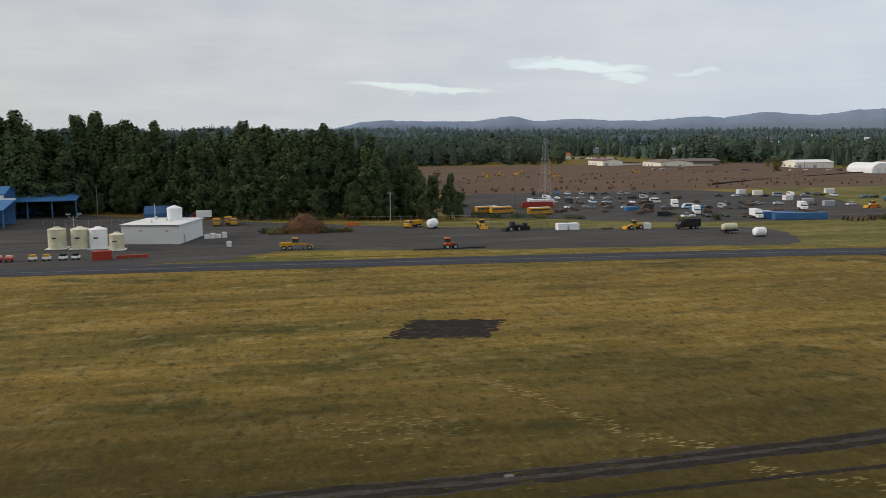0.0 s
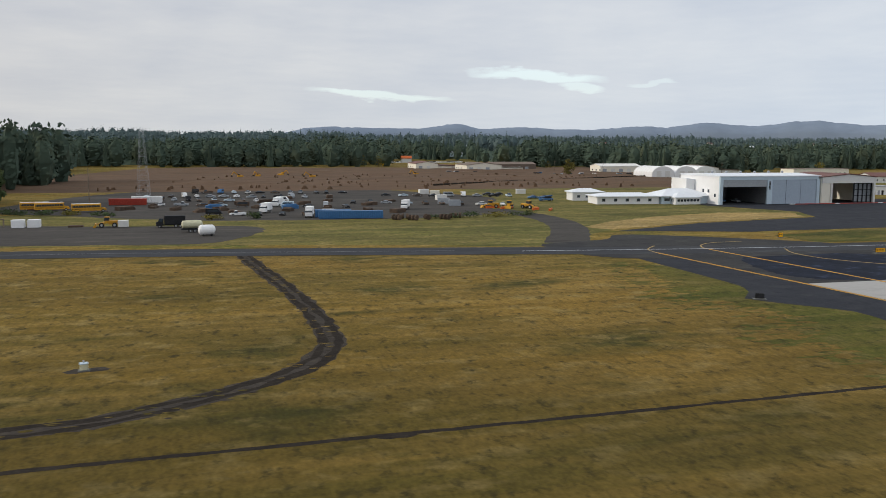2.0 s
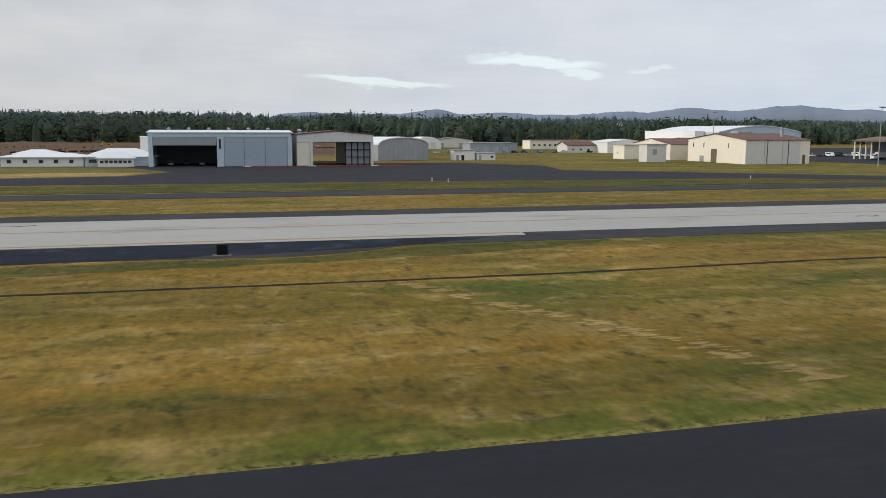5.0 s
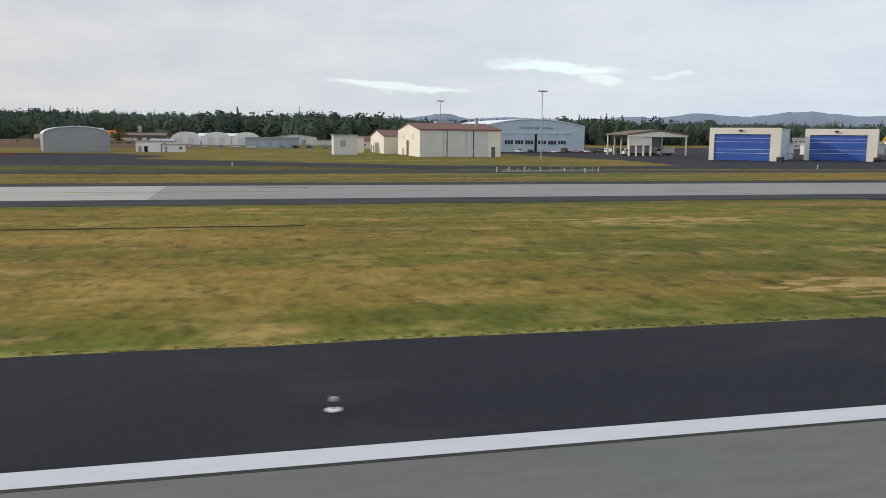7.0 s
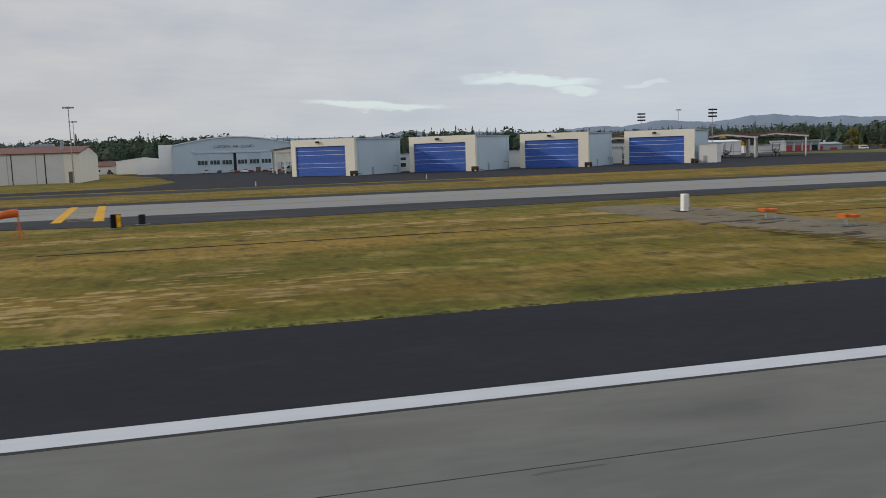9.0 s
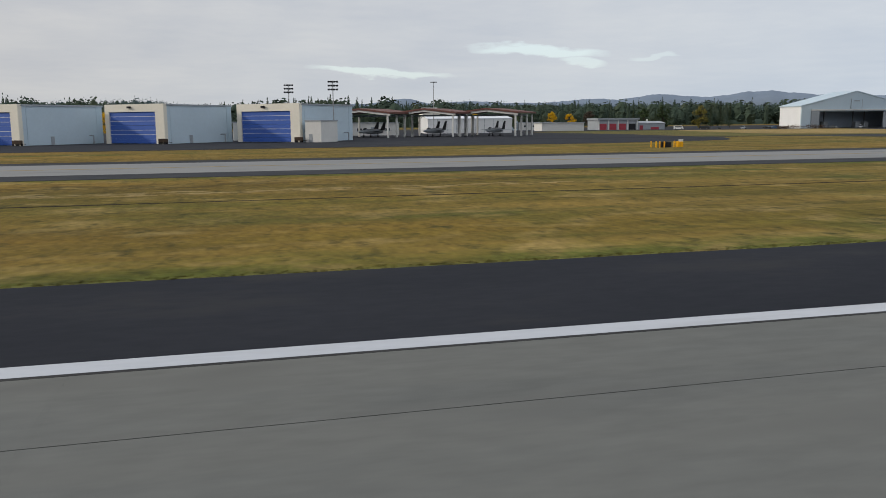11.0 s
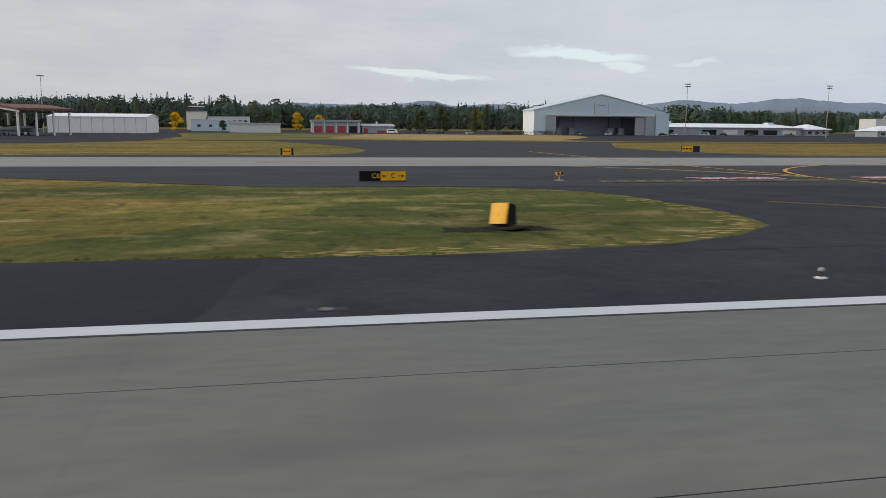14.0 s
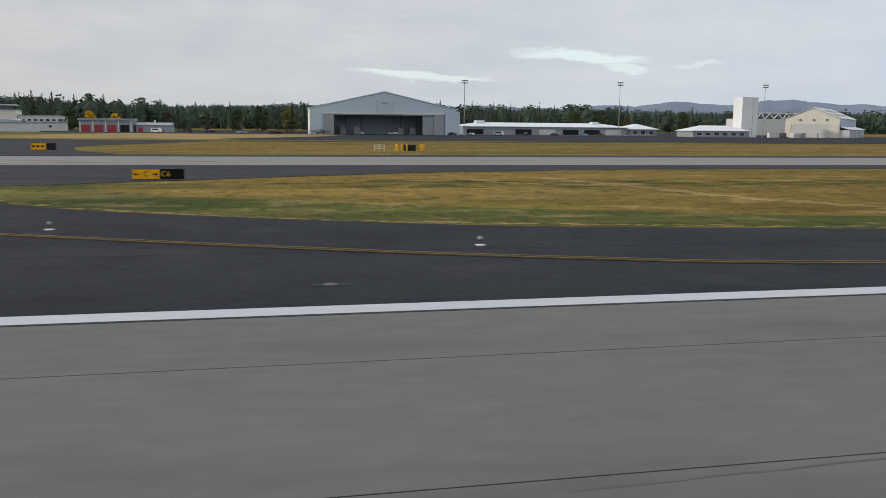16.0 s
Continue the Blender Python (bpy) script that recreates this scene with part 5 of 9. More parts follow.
part("roof", Shape().profile_y([(-0.5, 11.1), (14, 12.4), (28.1, 11.1), (28.1, 11.4), (14, 12.75), (-0.5, 11.4)], -0.4, 26.5), REDBROWN, sh, "dull red metal roof")
part("back_wall", Shape().box(17.2, 25.5, 0, 27.0, 25.9, 11.0).box(5.0, 25.5, 8.8, 17.2, 25.9, 11.0), OFFWHITE, sh)
part("low_wall", Shape().box(5.6, 25.4, 0, 17.2, 25.8, 0.9), OFFWHITE, sh)
for i in range(5):
    part("door_frame", Shape().box(17.4 + i * 2.25, 1.0, 0, 17.75 + i * 2.25, 1.4, 8.5), DARK, sh)
for z in (0.4, 3.0, 5.6, 8.2):
    part("door_rail", Shape().box(17.4, 1.05, z, 26.6, 1.3, z + 0.25), DARK, sh)
part("door_sheet", Shape().box(17.5, 1.6, 0.1, 26.6, 1.7, 8.4), GREYMETAL, sh)

arch = thing("arched_hangar", 441, 352, 14, 0, "pale grey metal hangar with a low curved roof", "hangar")
ap = [(0, 0)] + [(24 * (0.5 - 0.5 * math.cos(math.pi * i / 10)), 6.6 + 3.0 * math.sin(math.pi * i / 10)) for i in range(11)] + [(24, 0)]
part("wall", Shape().profile_y(ap[::-1], 0, 30), GREYMETAL, arch)
part("roof", Shape().profile_y([(x - 0.0, z + 0.05) for x, z in ap[1:-1]] + [(x, z + 0.4) for x, z in ap[1:-1]][::-1], -0.4, 30.4), SILVER, arch)
for i in range(9):
    part("roof_vent", Shape().turned(20 + 0.5 * i, 2 + 3 * i, [(0.4, 7.4), (0.4, 8.9), (0.7, 9.0), (0.2, 9.3)], 8), OFFWHITE, arch)
ribs(arch, 24, 0, 6.5, 2.4, GREYMETAL)

# low white station building
st = house("station_building", 303.6, 316, 27, 12, 3.1, -6, WHITE, SILVER, "hip", 1.5, 0.9, "low white station building with a pale hipped roof")
for u in (2.0, 7.2, 12.3, 17.2, 22.2):
    window(st, "f", u, 1.1, 1.5, 1.3, frame=GREYMETAL)
st2 = house("station_wing", 331, 312, 23, 14, 3.2, 0, BLUEGREY, SILVER, "hip", 3.0, 1.0, "pale station wing with a high hipped metal roof")
window(st2, "f", 1.2, 1.2, 2.6, 1.3, frame=GREYMETAL)
bay = house("station_bay", 335.6, 308.5, 11.6, 6, 2.8, 0, WHITE, SILVER, "hip", 2.2, 0.7, "white glazed bay with a ribbed pale metal roof")
for i in range(7):
    window(bay, "f", 0.6 + i * 1.5, 1.1, 1.4, 1.2, frame=WHITE)
window(bay, "l", 1, 1.1, 2.4, 1.2, 6)
hut = house("white_hut", 303.0, 340, 14, 9, 3.6, -6, WHITE, SILVER, "hip", 1.7, 0.9, "small white hut with a pale pyramid roof")
for u in (2, 6, 10):
    window(hut, "f", u, 1.3, 1.5, 1.2, frame=GREYMETAL)
wc = house("white_cabin", 474.5, 352, 9.5, 6, 4.2, 0, WHITE, GREYMETAL, "flat", label="white flat-roofed cabin on the grass")
panel("door", wc, "f", 0.9, 0, 1.3, 2.3, GREYMETAL)
panel("door", wc, "f", 3.2, 0, 1.3, 2.3, DARK)
wc2 = house("white_cabin", 484.6, 351, 8.4, 5, 2.9, 0, WHITE, GREYMETAL, "flat", label="low white cabin with a flat grey roof")
panel("door", wc2, "f", 0.8, 0, 1.1, 2.2, GREYMETAL)
window(wc2, "f", 6.2, 1.0, 1.4, 1.1)

# tan squadron building with its lower cream wings
tb = house("squadron_building", 575.4, 288.6, 29.4, 42, 9.4, 0, CREAM, REDBROWN, "gable_x", 2.4, 0.5, "large tan hangar building with a red-brown gable roof")
for u in (9.6, 19.2):
    part("downpipe", Shape().box(u, -0.14, 0, u + 0.3, 0.02, 9.3), DARK, tb)
panel("front_panel", tb, "f", 0.25, 0.2, 24.6, 9.0, OFFWHITE, label="pale grey metal front panels")
for u in (8.4, 16.6):
    panel("panel_seam", tb, "f", u, 0.2, 0.22, 9.0, GREYMETAL, d=-0.06)
panel("door", tb, "f", 26.0, 0, 1.4, 3.6, BROWNROOF)
panel("door", tb, "l", 18, 0, 4.2, 5.6, BROWNROOF, 42)
panel("door", tb, "l", 9.5, 0, 3.2, 2.6, GREYMETAL, 42)
for u in (30, 12, 4):
    window(tb, "l", u, 6.0, 0.8, 2.2, 42)
part("roof_unit", Shape().box(11, 22, 11.2, 18, 27, 12.9, 0.1), GREYMETAL, tb, "grey rooftop plant box")
part("chimney", Shape().box(22.6, 9, 10.4, 23.6, 10, 14.0, 0.05), GREYMETAL, tb)
cw = house("cream_wing", 571, 338, 24, 36, 7.0, 0, CREAM, REDBROWN, "gable_x", 2.4, 0.4, "cream wing with a red-brown roof")
for u in (6, 11):
    panel("door", cw, "l", u, 0, 2.6, 3.2, BROWNROOF, 40)
ca = house("cream_annex", 556, 353, 9, 11, 6.4, 0, CREAM, GREYMETAL, "flat", label="boxy cream annex with a flat roof")
window(ca, "l", 4, 2.4, 1.0, 1.0, 11)
gb = house("grey_block", 548.6, 318, 9, 7, 7.2, 0, OFFWHITE, GREYMETAL, "flat", label="pale grey windowless block on the grass")
panel("panel", gb, "f", 2.6, 3.0, 2.0, 2.4, GREYMETAL)
for u in (2, 6.2):
    part("antenna", Shape().cyl(u, 3, 7.3, 9.2, 0.06, n=5), GREYMETAL, gb)
house("white_workshop", 597, 455, 26, 24, 6.4, 0, WHITE, SILVER, "gable_y", 1.6, 0.3, "white metal gabled workshop")
w3 = house("red_roofed_house", 578, 470, 22, 16, 4.2, 0, OFFWHITE, REDBROWN, "gable_x", 2.4, 0.6, "white house with a red-brown roof")
for u in (3, 8, 13):
    window(w3, "f", u, 1.3, 1.6, 1.3)
lt = house("long_tan_building", 592, 570, 52, 16, 6.4, 0, CREAM, BROWNROOF, "flat", label="long tan flat-roofed building")
for i in range(12):
    window(lt, "f", 2 + i * 4.1, 2.2, 2.0, 1.5, frame=CREAM)
# guard hangar with its name above the doors
ag = thing("guard_hangar", 628, 389, 3, 0, "low arched-roof hangar with lettering, pale blue shade in its front", "hangar")
aw, ad = 52.6, 64
pts = [(0, 0), (aw, 0), (aw, 12.4)] + [(aw - aw * i / 12, 12.4 + 3.3 * math.sin(math.pi * i / 12)) for i in range(1, 12)] + [(0, 12.4)]
# the pale blue carries the front's shade; the sunward block stays white
part("wall", Shape().profile_y(pts, 0, ad), BLUEGREY, ag)
arc_ = [(aw * i / 12, 12.4 + 3.3 * math.sin(math.pi * i / 12)) for i in range(13)]
part("roof", Shape().profile_y([(x, z + 0.02) for x, z in arc_] + [(x, z + 0.45) for x, z in arc_][::-1], -0.4, ad + 0.4), SILVER, ag)
part("side_block", Shape().box(-6, 12, 0, -0.02, ad - 2, 13.2), WHITE, ag, "white side block, in the lit side's colour")
part("side_annex", Shape().box(-16, 22, 0, -6.02, 60, 6.4), WHITE, ag)
part("strip_window", Shape().box(-6.1, 14, 8.4, -5.95, 30, 9.5), PANE, ag)
for i in range(6):
    dl = panel("door_leaf", ag, "f", 10 + i * 5.3 + (1.4 if i > 2 else 0), 0.1, 5.1, 8.6, BLUEGREY, proud=0.25 if i % 2 else 0.12)
    wf = Shape()
    for k in range(3):
        wf.box(10.5 + i * 5.3 + (1.4 if i > 2 else 0) + k * 1.45, -0.32, 3.8, 11.7 + i * 5.3 + (1.4 if i > 2 else 0) + k * 1.45, -0.2, 5.6)
    part("door_window", wf, PANE, dl)
panel("door_gap", ag, "f", 25.95, 0.1, 1.3, 8.6, DARK, proud=0.05)
part("door_rail", Shape().box(9, -0.4, 8.8, 44.4, -0.02, 9.2), BLUEGREY, ag)
letters("OREGON  AIR  GUARD", 1.25, ag, DARK, (26.5, -0.05, 11.5, 90, 0, 0), label="dark block lettering")
for u in (8, 45.5):
    part("wall_lamp", Shape().box(u, -0.5, 9.7, u + 1.0, 0, 10.3, 0.05), OFFWHITE, ag)

# grey-roofed wash shelter between the hangars
ws = thing("wash_shelter", 667.7, 316, 0, 0, "open brown wash shelter with a low gable roof", "shelter")
part("roof", Shape().profile_y([(-0.5, 8.4), (13, 10.0), (26.5, 8.4), (26.5, 9.0), (13, 10.7), (-0.5, 9.0)], -0.5, 22), BROWNROOF, ws)
part("gable_panel", Shape().profile_y([(-0.4, 7.7), (26.4, 7.7), (26.4, 8.4), (13, 10.0), (-0.4, 8.4)], -0.3, 0.0), CREAM, ws)
for i, u in enumerate((0, 3.2, 6.4, 9.6, 25.4)):
    part("post", Shape().box(u, -0.1, 0, u + 0.6, 0.5, 7.7, 0.04), CREAM, ws)
    part("post", Shape().box(u, 20.5, 0, u + 0.6, 21.1, 8.4, 0.04), CREAM, ws)
part("screen", Shape().box(0.3, 0.1, 4.2, 10.2, 0.3, 7.6), CREAM, ws)
part("back_wall", Shape().box(10.5, 21.2, 0, 26, 21.6, 8.3), GREYMETAL, ws)

# four alert shelters with blue folding doors
al = thing("alert_shelter", 668.8, 257.6, -42, 0, "cream-fronted flat shelter with a big blue panel door", "hangar", "alert shelters")
aw, ad, ah = 22.6, 27.0, 10.9
# walls coloured as they look in shade, beside the sunlit cream front
part("wall", Shape().box(0.25, 1.0, 0, aw - 0.25, ad, ah - 0.5), BLUEGREY, al, "metal side walls, blue-grey shade in their colour")
part("roof", Shape().box(0, 0.9, ah - 0.5, aw, ad + 0.2, ah - 0.1, 0.05), GREYMETAL, al)
part("front_frame", Shape().box(0, 0, 0, 1.6, 1.2, ah).box(aw - 3.2, 0, 0, aw, 1.2, ah).box(1.6, 0, 8.8, aw - 3.2, 1.2, ah), CREAM, al, "cream front frame")
for i in range(7):
    z0 = 0.15 + i * 1.235
    bd = part("door_panel", Shape().box(1.62, 0.35, z0, aw - 3.22, 0.7, z0 + 1.19), BLUEDOOR, al, "blue door panel")
    part("panel_seam", Shape().box(1.62, 0.30, z0 + 1.12, aw - 3.22, 0.36, z0 + 1.22), SILVER, bd) if i in (1, 2, 4, 5) else None
for i in (0, 8):
    part("wall_rib", Shape().box(aw - 0.26, 2.5 + i * 2.8, 0, aw - 0.14, 2.6 + i * 2.8, ah - 0.6), BLUEGREY, al)
part("lamp", Shape().box(9.4, -0.7, ah - 1.1, 10.5, 0.0, ah - 0.6, 0.08), DARK, al, "dark lamp over the door")
part("side_door", Shape().box(aw - 0.22, 9.5, 0.1, aw - 0.10, 10.6, 2.3), GREYMETAL, al)
part("pipe", Shape().box(aw - 0.2, 22, 2.2, aw + 1.6, 22.25, 2.5).box(aw + 1.3, 22, 0, aw + 1.6, 22.25, 2.2), GREYMETAL, al)
for i in (1, 2, 3):
    again(al, 668.8 + 36.2 * i, 257.6 - 1.0 * i, -42)
for i in range(4):
    cart = thing("ground_power_cart", 685.6 + 36.2 * i, 241.4 - 1.0 * i, -20, 0, "dark wheeled ground cart beside a blue door", "cart", "ground carts")
    part("body", Shape().box(-1.6, -0.7, 0.5, 0.6, 0.7, 1.5, 0.1), RUST, cart)
    part("drawbar", Shape().bar((0.6, 0, 0.6), (1.9, 0, 0.5), 0.07), DARK, cart)
    for u in (-1.2, 0.2):
        for v in (-0.7, 0.7):
            part("wheel", Shape().cyl(u, 0.35, v - 0.1, v + 0.1, 0.34, n=10, axis="y"), BLACK, cart)
white_annex = house("shelter_annex", 795.6, 238.8, 5.4, 8, 5.8, -42, OFFWHITE, GREYMETAL, "flat", label="small cream annex at the last shelter's corner", over=0.1)
panel("door", white_annex, "f", 1.2, 0, 1.2, 2.3, GREYMETAL)
for i in range(3):
    lk = house("link_block", 704 + 36.2 * i, 276, 11, 7, 5.6, 0, OFFWHITE, GREYMETAL, "flat", label="pale link block between two shelters")
    window(lk, "f", 1.6, 1.4, 2.6, 1.6)
    window(lk, "f", 1.6, 3.6, 2.6, 1.2)

# open sun shelters with dull red roofs
ss = thing("aircraft_sun_shelter", 858.5, 305, -38, 0, "open aircraft shelter, low dull red gable roof on posts", "shelter", "sun shelters")
part("roof", Shape().profile_y([(-1, 8.3), (11.5, 9.7), (24, 8.3), (24, 8.9), (11.5, 10.35), (-1, 8.9)], -0.9, 20.6), REDBROWN, ss, "dull red roof")
part("gable_beam", Shape().profile_y([(-0.8, 7.6), (11.5, 9.0), (23.8, 7.6), (23.8, 8.3), (11.5, 9.7), (-0.8, 8.3)], -0.6, -0.2), OFFWHITE, ss)
for u in (0, 22.4):
    for v in (-0.4, 6.4, 13.0, 19.4):
        part("post", Shape().box(u, v, 0, u + 0.6, v + 0.6, 7.9, 0.05), OFFWHITE, ss)
for v in (6.5, 13.1):
    part("truss", Shape().box(0.6, v, 7.4, 22.4, v + 0.3, 8.0), GREYMETAL, ss)
for dx in (-23.6, -47.2, -70.8):
    again(ss, 858.5 + dx, 305, -38)


fb = house("flight_line_building", 778, 346, 66, 12, 5.0, -2, OFFWHITE, GREYMETAL, "flat", label="long low pale building behind the sun shelters")
for i in range(11):
    window(fb, "f", 2 + 5.8 * i, 1.6, 2.2, 1.5) if i % 3 else panel("door", fb, "f", 2 + 5.8 * i, 0.1, 3.2, 3.4, GREYMETAL)


def fighter(x, y, turn):
    """A twin-tailed grey jet, parked."""
    o = thing("parked_jet", x, y, turn, 0, "dark grey twin-tailed jet parked under a shelter", "aircraft", "parked jets")
    body = Shape().loft([[(u, r * math.cos(2 * math.pi * i / 10) * 1.25, 2.1 + r * math.sin(2 * math.pi * i / 10)) for i in range(10)] for r, u in ((0.05, -9), (0.45, -7), (0.75, -4), (1.0, 0), (1.0, 5), (0.75, 8.5))])
    part("fuselage", body, GREYMETAL, o)
    part("wing", Shape().add([(-1, 1, 2.3), (4.5, 1, 2.3), (5, 6.4, 2.35), (3, 6.4, 2.35), (-1, 1, 2.5), (4.5, 1, 2.5), (5, 6.4, 2.42), (3, 6.4, 2.42)], [(0, 1, 2, 3), (4, 7, 6, 5), (0, 4, 5, 1), (1, 5, 6, 2), (2, 6, 7, 3), (3, 7, 4, 0)]), GREYMETAL, o)
    part("wing", Shape().add([(-1, -1, 2.3), (4.5, -1, 2.3), (5, -6.4, 2.35), (3, -6.4, 2.35), (-1, -1, 2.5), (4.5, -1, 2.5), (5, -6.4, 2.42), (3, -6.4, 2.42)], [(3, 2, 1, 0), (5, 6, 7, 4), (1, 5, 4, 0), (2, 6, 5, 1), (3, 7, 6, 2), (0, 4, 7, 3)]), GREYMETAL, o)
    for s in (1.4, -1.4):
        part("tail_fin", Shape().profile_y([(5, 2.4), (8.5, 2.4), (9.6, 5.6), (8.1, 5.6)], s - 0.08, s + 0.08), DARK, o)
    part("canopy", Shape().loft([[(u, 0.5 * r * math.cos(math.pi * i / 6), 2.7 + r * math.sin(math.pi * i / 6)) for i in range(7)] for r, u in ((0.1, -6), (0.65, -4.6), (0.6, -3), (0.1, -1.4))]), PANE, o)
    for u, v in ((-5, 0), (3, 1.5), (3, -1.5)):
        part("wheel", Shape().cyl(u, 0.4, v - 0.15, v + 0.15, 0.4, n=10, axis="y").box(u - 0.1, v - 0.08, 0.5, u + 0.1, v + 0.08, 1.6), BLACK, o)


for x in (801.6, 825.2, 848.8, 872.4):
    fighter(x, 304.5, 52)
bw = house("white_store", 864.6, 378, 40, 26, 6.6, -4, WHITE, SILVER, "gable_x", 1.4, 0.3, "long white metal store with ribbed walls")
ribs(bw, 40, 0.1, 6.5, 4.4, GREYMETAL)
# workshops and fire station with red doors
fs = thing("fire_station", 977.4, 437.6, 0, 0, "grey flat fire station with red roller doors", "building")
part("wall", Shape().box(0, 0, 0, 24.8, 14, 5.6), GREYMETAL, fs)
part("roof", Shape().box(-0.5, -0.7, 5.6, 25.3, 14.4, 6.6, 0.06), GREYMETAL, fs)
for i in range(4):
    part("roller_door", Shape().box(1.0 + i * 6.0, -0.12, 0.1, 5.2 + i * 6.0, 0.05, 3.5), PLUM if i < 3 else DARK, fs, "red roller door" if i < 3 else "")
for i in range(5):
    part("pier", Shape().box(0.2 + i * 5.9, -0.3, 0, 0.8 + i * 5.9, 0.1, 5.5), OFFWHITE, fs)
fa = house("station_annex", 1003.4, 440, 17, 12, 3.4, 0, GREYMETAL, GREYMETAL, "gable_x", 1.2, 0.4, "low grey annex with red doors")
panel("door", fa, "f", 1, 0, 2.2, 2.4, PLUM)
panel("door", fa, "f", 8, 0, 5.4, 1.4, PLUM)
part("chimney", Shape().box(8, 5, 4.4, 8.8, 5.8, 6, 0.05), OFFWHITE, fa)
gw = house("workshop_row", 915, 470, 26, 16, 5.4, 0, BLUEGREY, SILVER, "shed", 1.0, 0.3, "pale workshop row with sloping roofs")
for u in (3, 9, 15, 20):
    window(gw, "f", u, 2.2, 2.0, 1.6)
gw2 = house("workshop_row", 942, 470, 20, 16, 4.4, 0, OFFWHITE, GREYMETAL, "flat", label="pale flat-roofed workshop with small windows")
for u in (3, 8, 14):
    window(gw2, "f", u, 1.6, 1.8, 1.4)
ct = house("control_block", 905, 560, 12, 12, 11.5, 0, CREAM, GREYMETAL, "flat", label="cream tower block with a glazed top floor")
part("cab", Shape().box(2, 2, 11.9, 10, 10, 14.4, 0.3), PANE, ct)
part("cab_roof", Shape().box(1.4, 1.4, 14.4, 10.6, 10.6, 15.0, 0.1), OFFWHITE, ct)
cb = house("control_annex", 918, 560, 26, 14, 8.4, 0, OFFWHITE, GREYMETAL, "flat", label="pale office block beside the tower")
for i in range(7):
    window(cb, "f", 1.5 + i * 3.5, 5.0, 2.4, 1.4)
    window(cb, "f", 1.5 + i * 3.5, 1.6, 2.4, 1.4)
house("grey_store", 937, 420, 24, 12, 4.2, 0, OFFWHITE, GREYMETAL, "flat", label="low pale flat-roofed store")

# the big gabled hangar
bh = thing("gabled_hangar", 1087.2, 408.0, 0, 0, "big pale hangar, low gable roof, wide open front", "hangar")
bd_ = 19

# front in the pale blue that it takes on in shade
part("front_wall", Shape().box(0, 0, 0, 10.6, 0.8, 12.2).box(61.4, 0, 0, 72, 0.8, 12.2).profile_y([(10.6, 9.4), (61.4, 9.4), (61.4, 12.2), (72, 12.2), (36, 20.4), (0, 12.2), (10.6, 12.2)], 0, 0.8), BLUEGREY, bh)
part("door_pocket", Shape().box(6.2, -0.5, 0, 11.4, -0.02, 9.9), GREYMETAL, bh)
part("door_pocket", Shape().box(60.6, -0.5, 0, 65.8, -0.02, 9.9), GREYMETAL, bh)
part("door_leaf", Shape().box(55, 0.1, 0.1, 61.3, 0.5, 9.3), GREYMETAL, bh)
part("track_beam", Shape().box(6.2, -0.7, 9.9, 65.8, -0.03, 10.6), OFFWHITE, bh)
# sunward wall white, the opposite one steel blue: light and shade as colour
part("side_wall", Shape().box(0, 0.8, 0, 0.6, bd_, 12.2), WHITE, bh, "white metal side wall, in the lit side's colour")
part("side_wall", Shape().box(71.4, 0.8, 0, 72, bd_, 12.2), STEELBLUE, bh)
part("side_bay", Shape().box(66, -1.2, 0, 73.5, -0.55, 11.6), BLUEGREY, bh)
# lighter blue here replaces daylight from rear openings that are not built
part("back_wall", Shape().profile_y([(0.6, 0), (71.4, 0), (71.4, 12.2), (36, 20.2), (0.6, 12.2)], bd_ - 0.6, bd_), STEELBLUE, bh)
part("roof", Shape().profile_y([(-0.6, 12.2), (36, 20.5), (72.6, 12.2), (72.6, 12.7), (36, 21.0), (-0.6, 12.7)], -0.2, bd_ + 0.4), BLUEGREY, bh, "pale metal roof")
tailbox = part("tail_door", Shape().box(32.4, -0.3, 10.7, 39.6, -0.02, 16.4), BLUEGREY, bh, "pale tail slot door")
part("tail_plate", Shape().box(34.2, -0.42, 15.0, 37.8, -0.3, 15.6), GREYMETAL, tailbox)
for u in (32.2, 39.6):
    part("slot_trim", Shape().box(u, -0.36, 10.7, u + 0.2, -0.02, 16.4), GREYMETAL, tailbox)
part("floor", Shape().box(0.7, 0.9, 0, 71.3, bd_ - 0.7, 0.08), OLD_ASPHALT, bh)
for u in (18, 26, 46, 54):
    part("truss_post", Shape().box(u, 14, 0, u + 0.5, 14.5, 12), INNER, bh)
for u in (15, 22, 44, 50):
    part("stand", Shape().box(u, 9, 0, u + 3, 12, 3.6, 0.1), GREYMETAL, bh)
lb = house("long_low_building", 1171, 443, 98, 26, 4.4, 3, GREYMETAL, SILVER, "hip", 2.4, 0.8, "long low grey building with a bright metal roof")
for u in (2, 30, 44, 58, 71, 84):
    panel("shopfront", lb, "f", u, 0.3, 9.5, 2.8, DARK if int(u) % 4 else OFFWHITE)
part("roof_unit", Shape().box(10, 9, 6.2, 15, 13, 7.8, 0.1).box(80, 9, 6.2, 84, 13, 7.6, 0.1), SILVER, lb)
lb2 = house("pavilion", 1269, 446, 17, 20, 3.6, 3, GREYMETAL, SILVER, "hip", 3.2, 1.2, "grey pavilion with a steep bright roof")
for u in (2, 7, 12):
    window(lb2, "f", u, 0.8, 3.0, 2.0)
lo = house("low_white_building", 1288, 408.4, 33, 18, 3.2, 0, GREYMETAL, SILVER, "hip", 3.0, 0.8, "low white building with a bright sloping roof")
for i in range(6):
    window(lo, "f", 2 + i * 5, 0.8, 3.2, 1.6)
tw = house("white_tower", 1321.6, 417.6, 9.6, 9, 21.4, 0, WHITE, WHITE, "flat", over=0.05, label="tall plain white tower block")
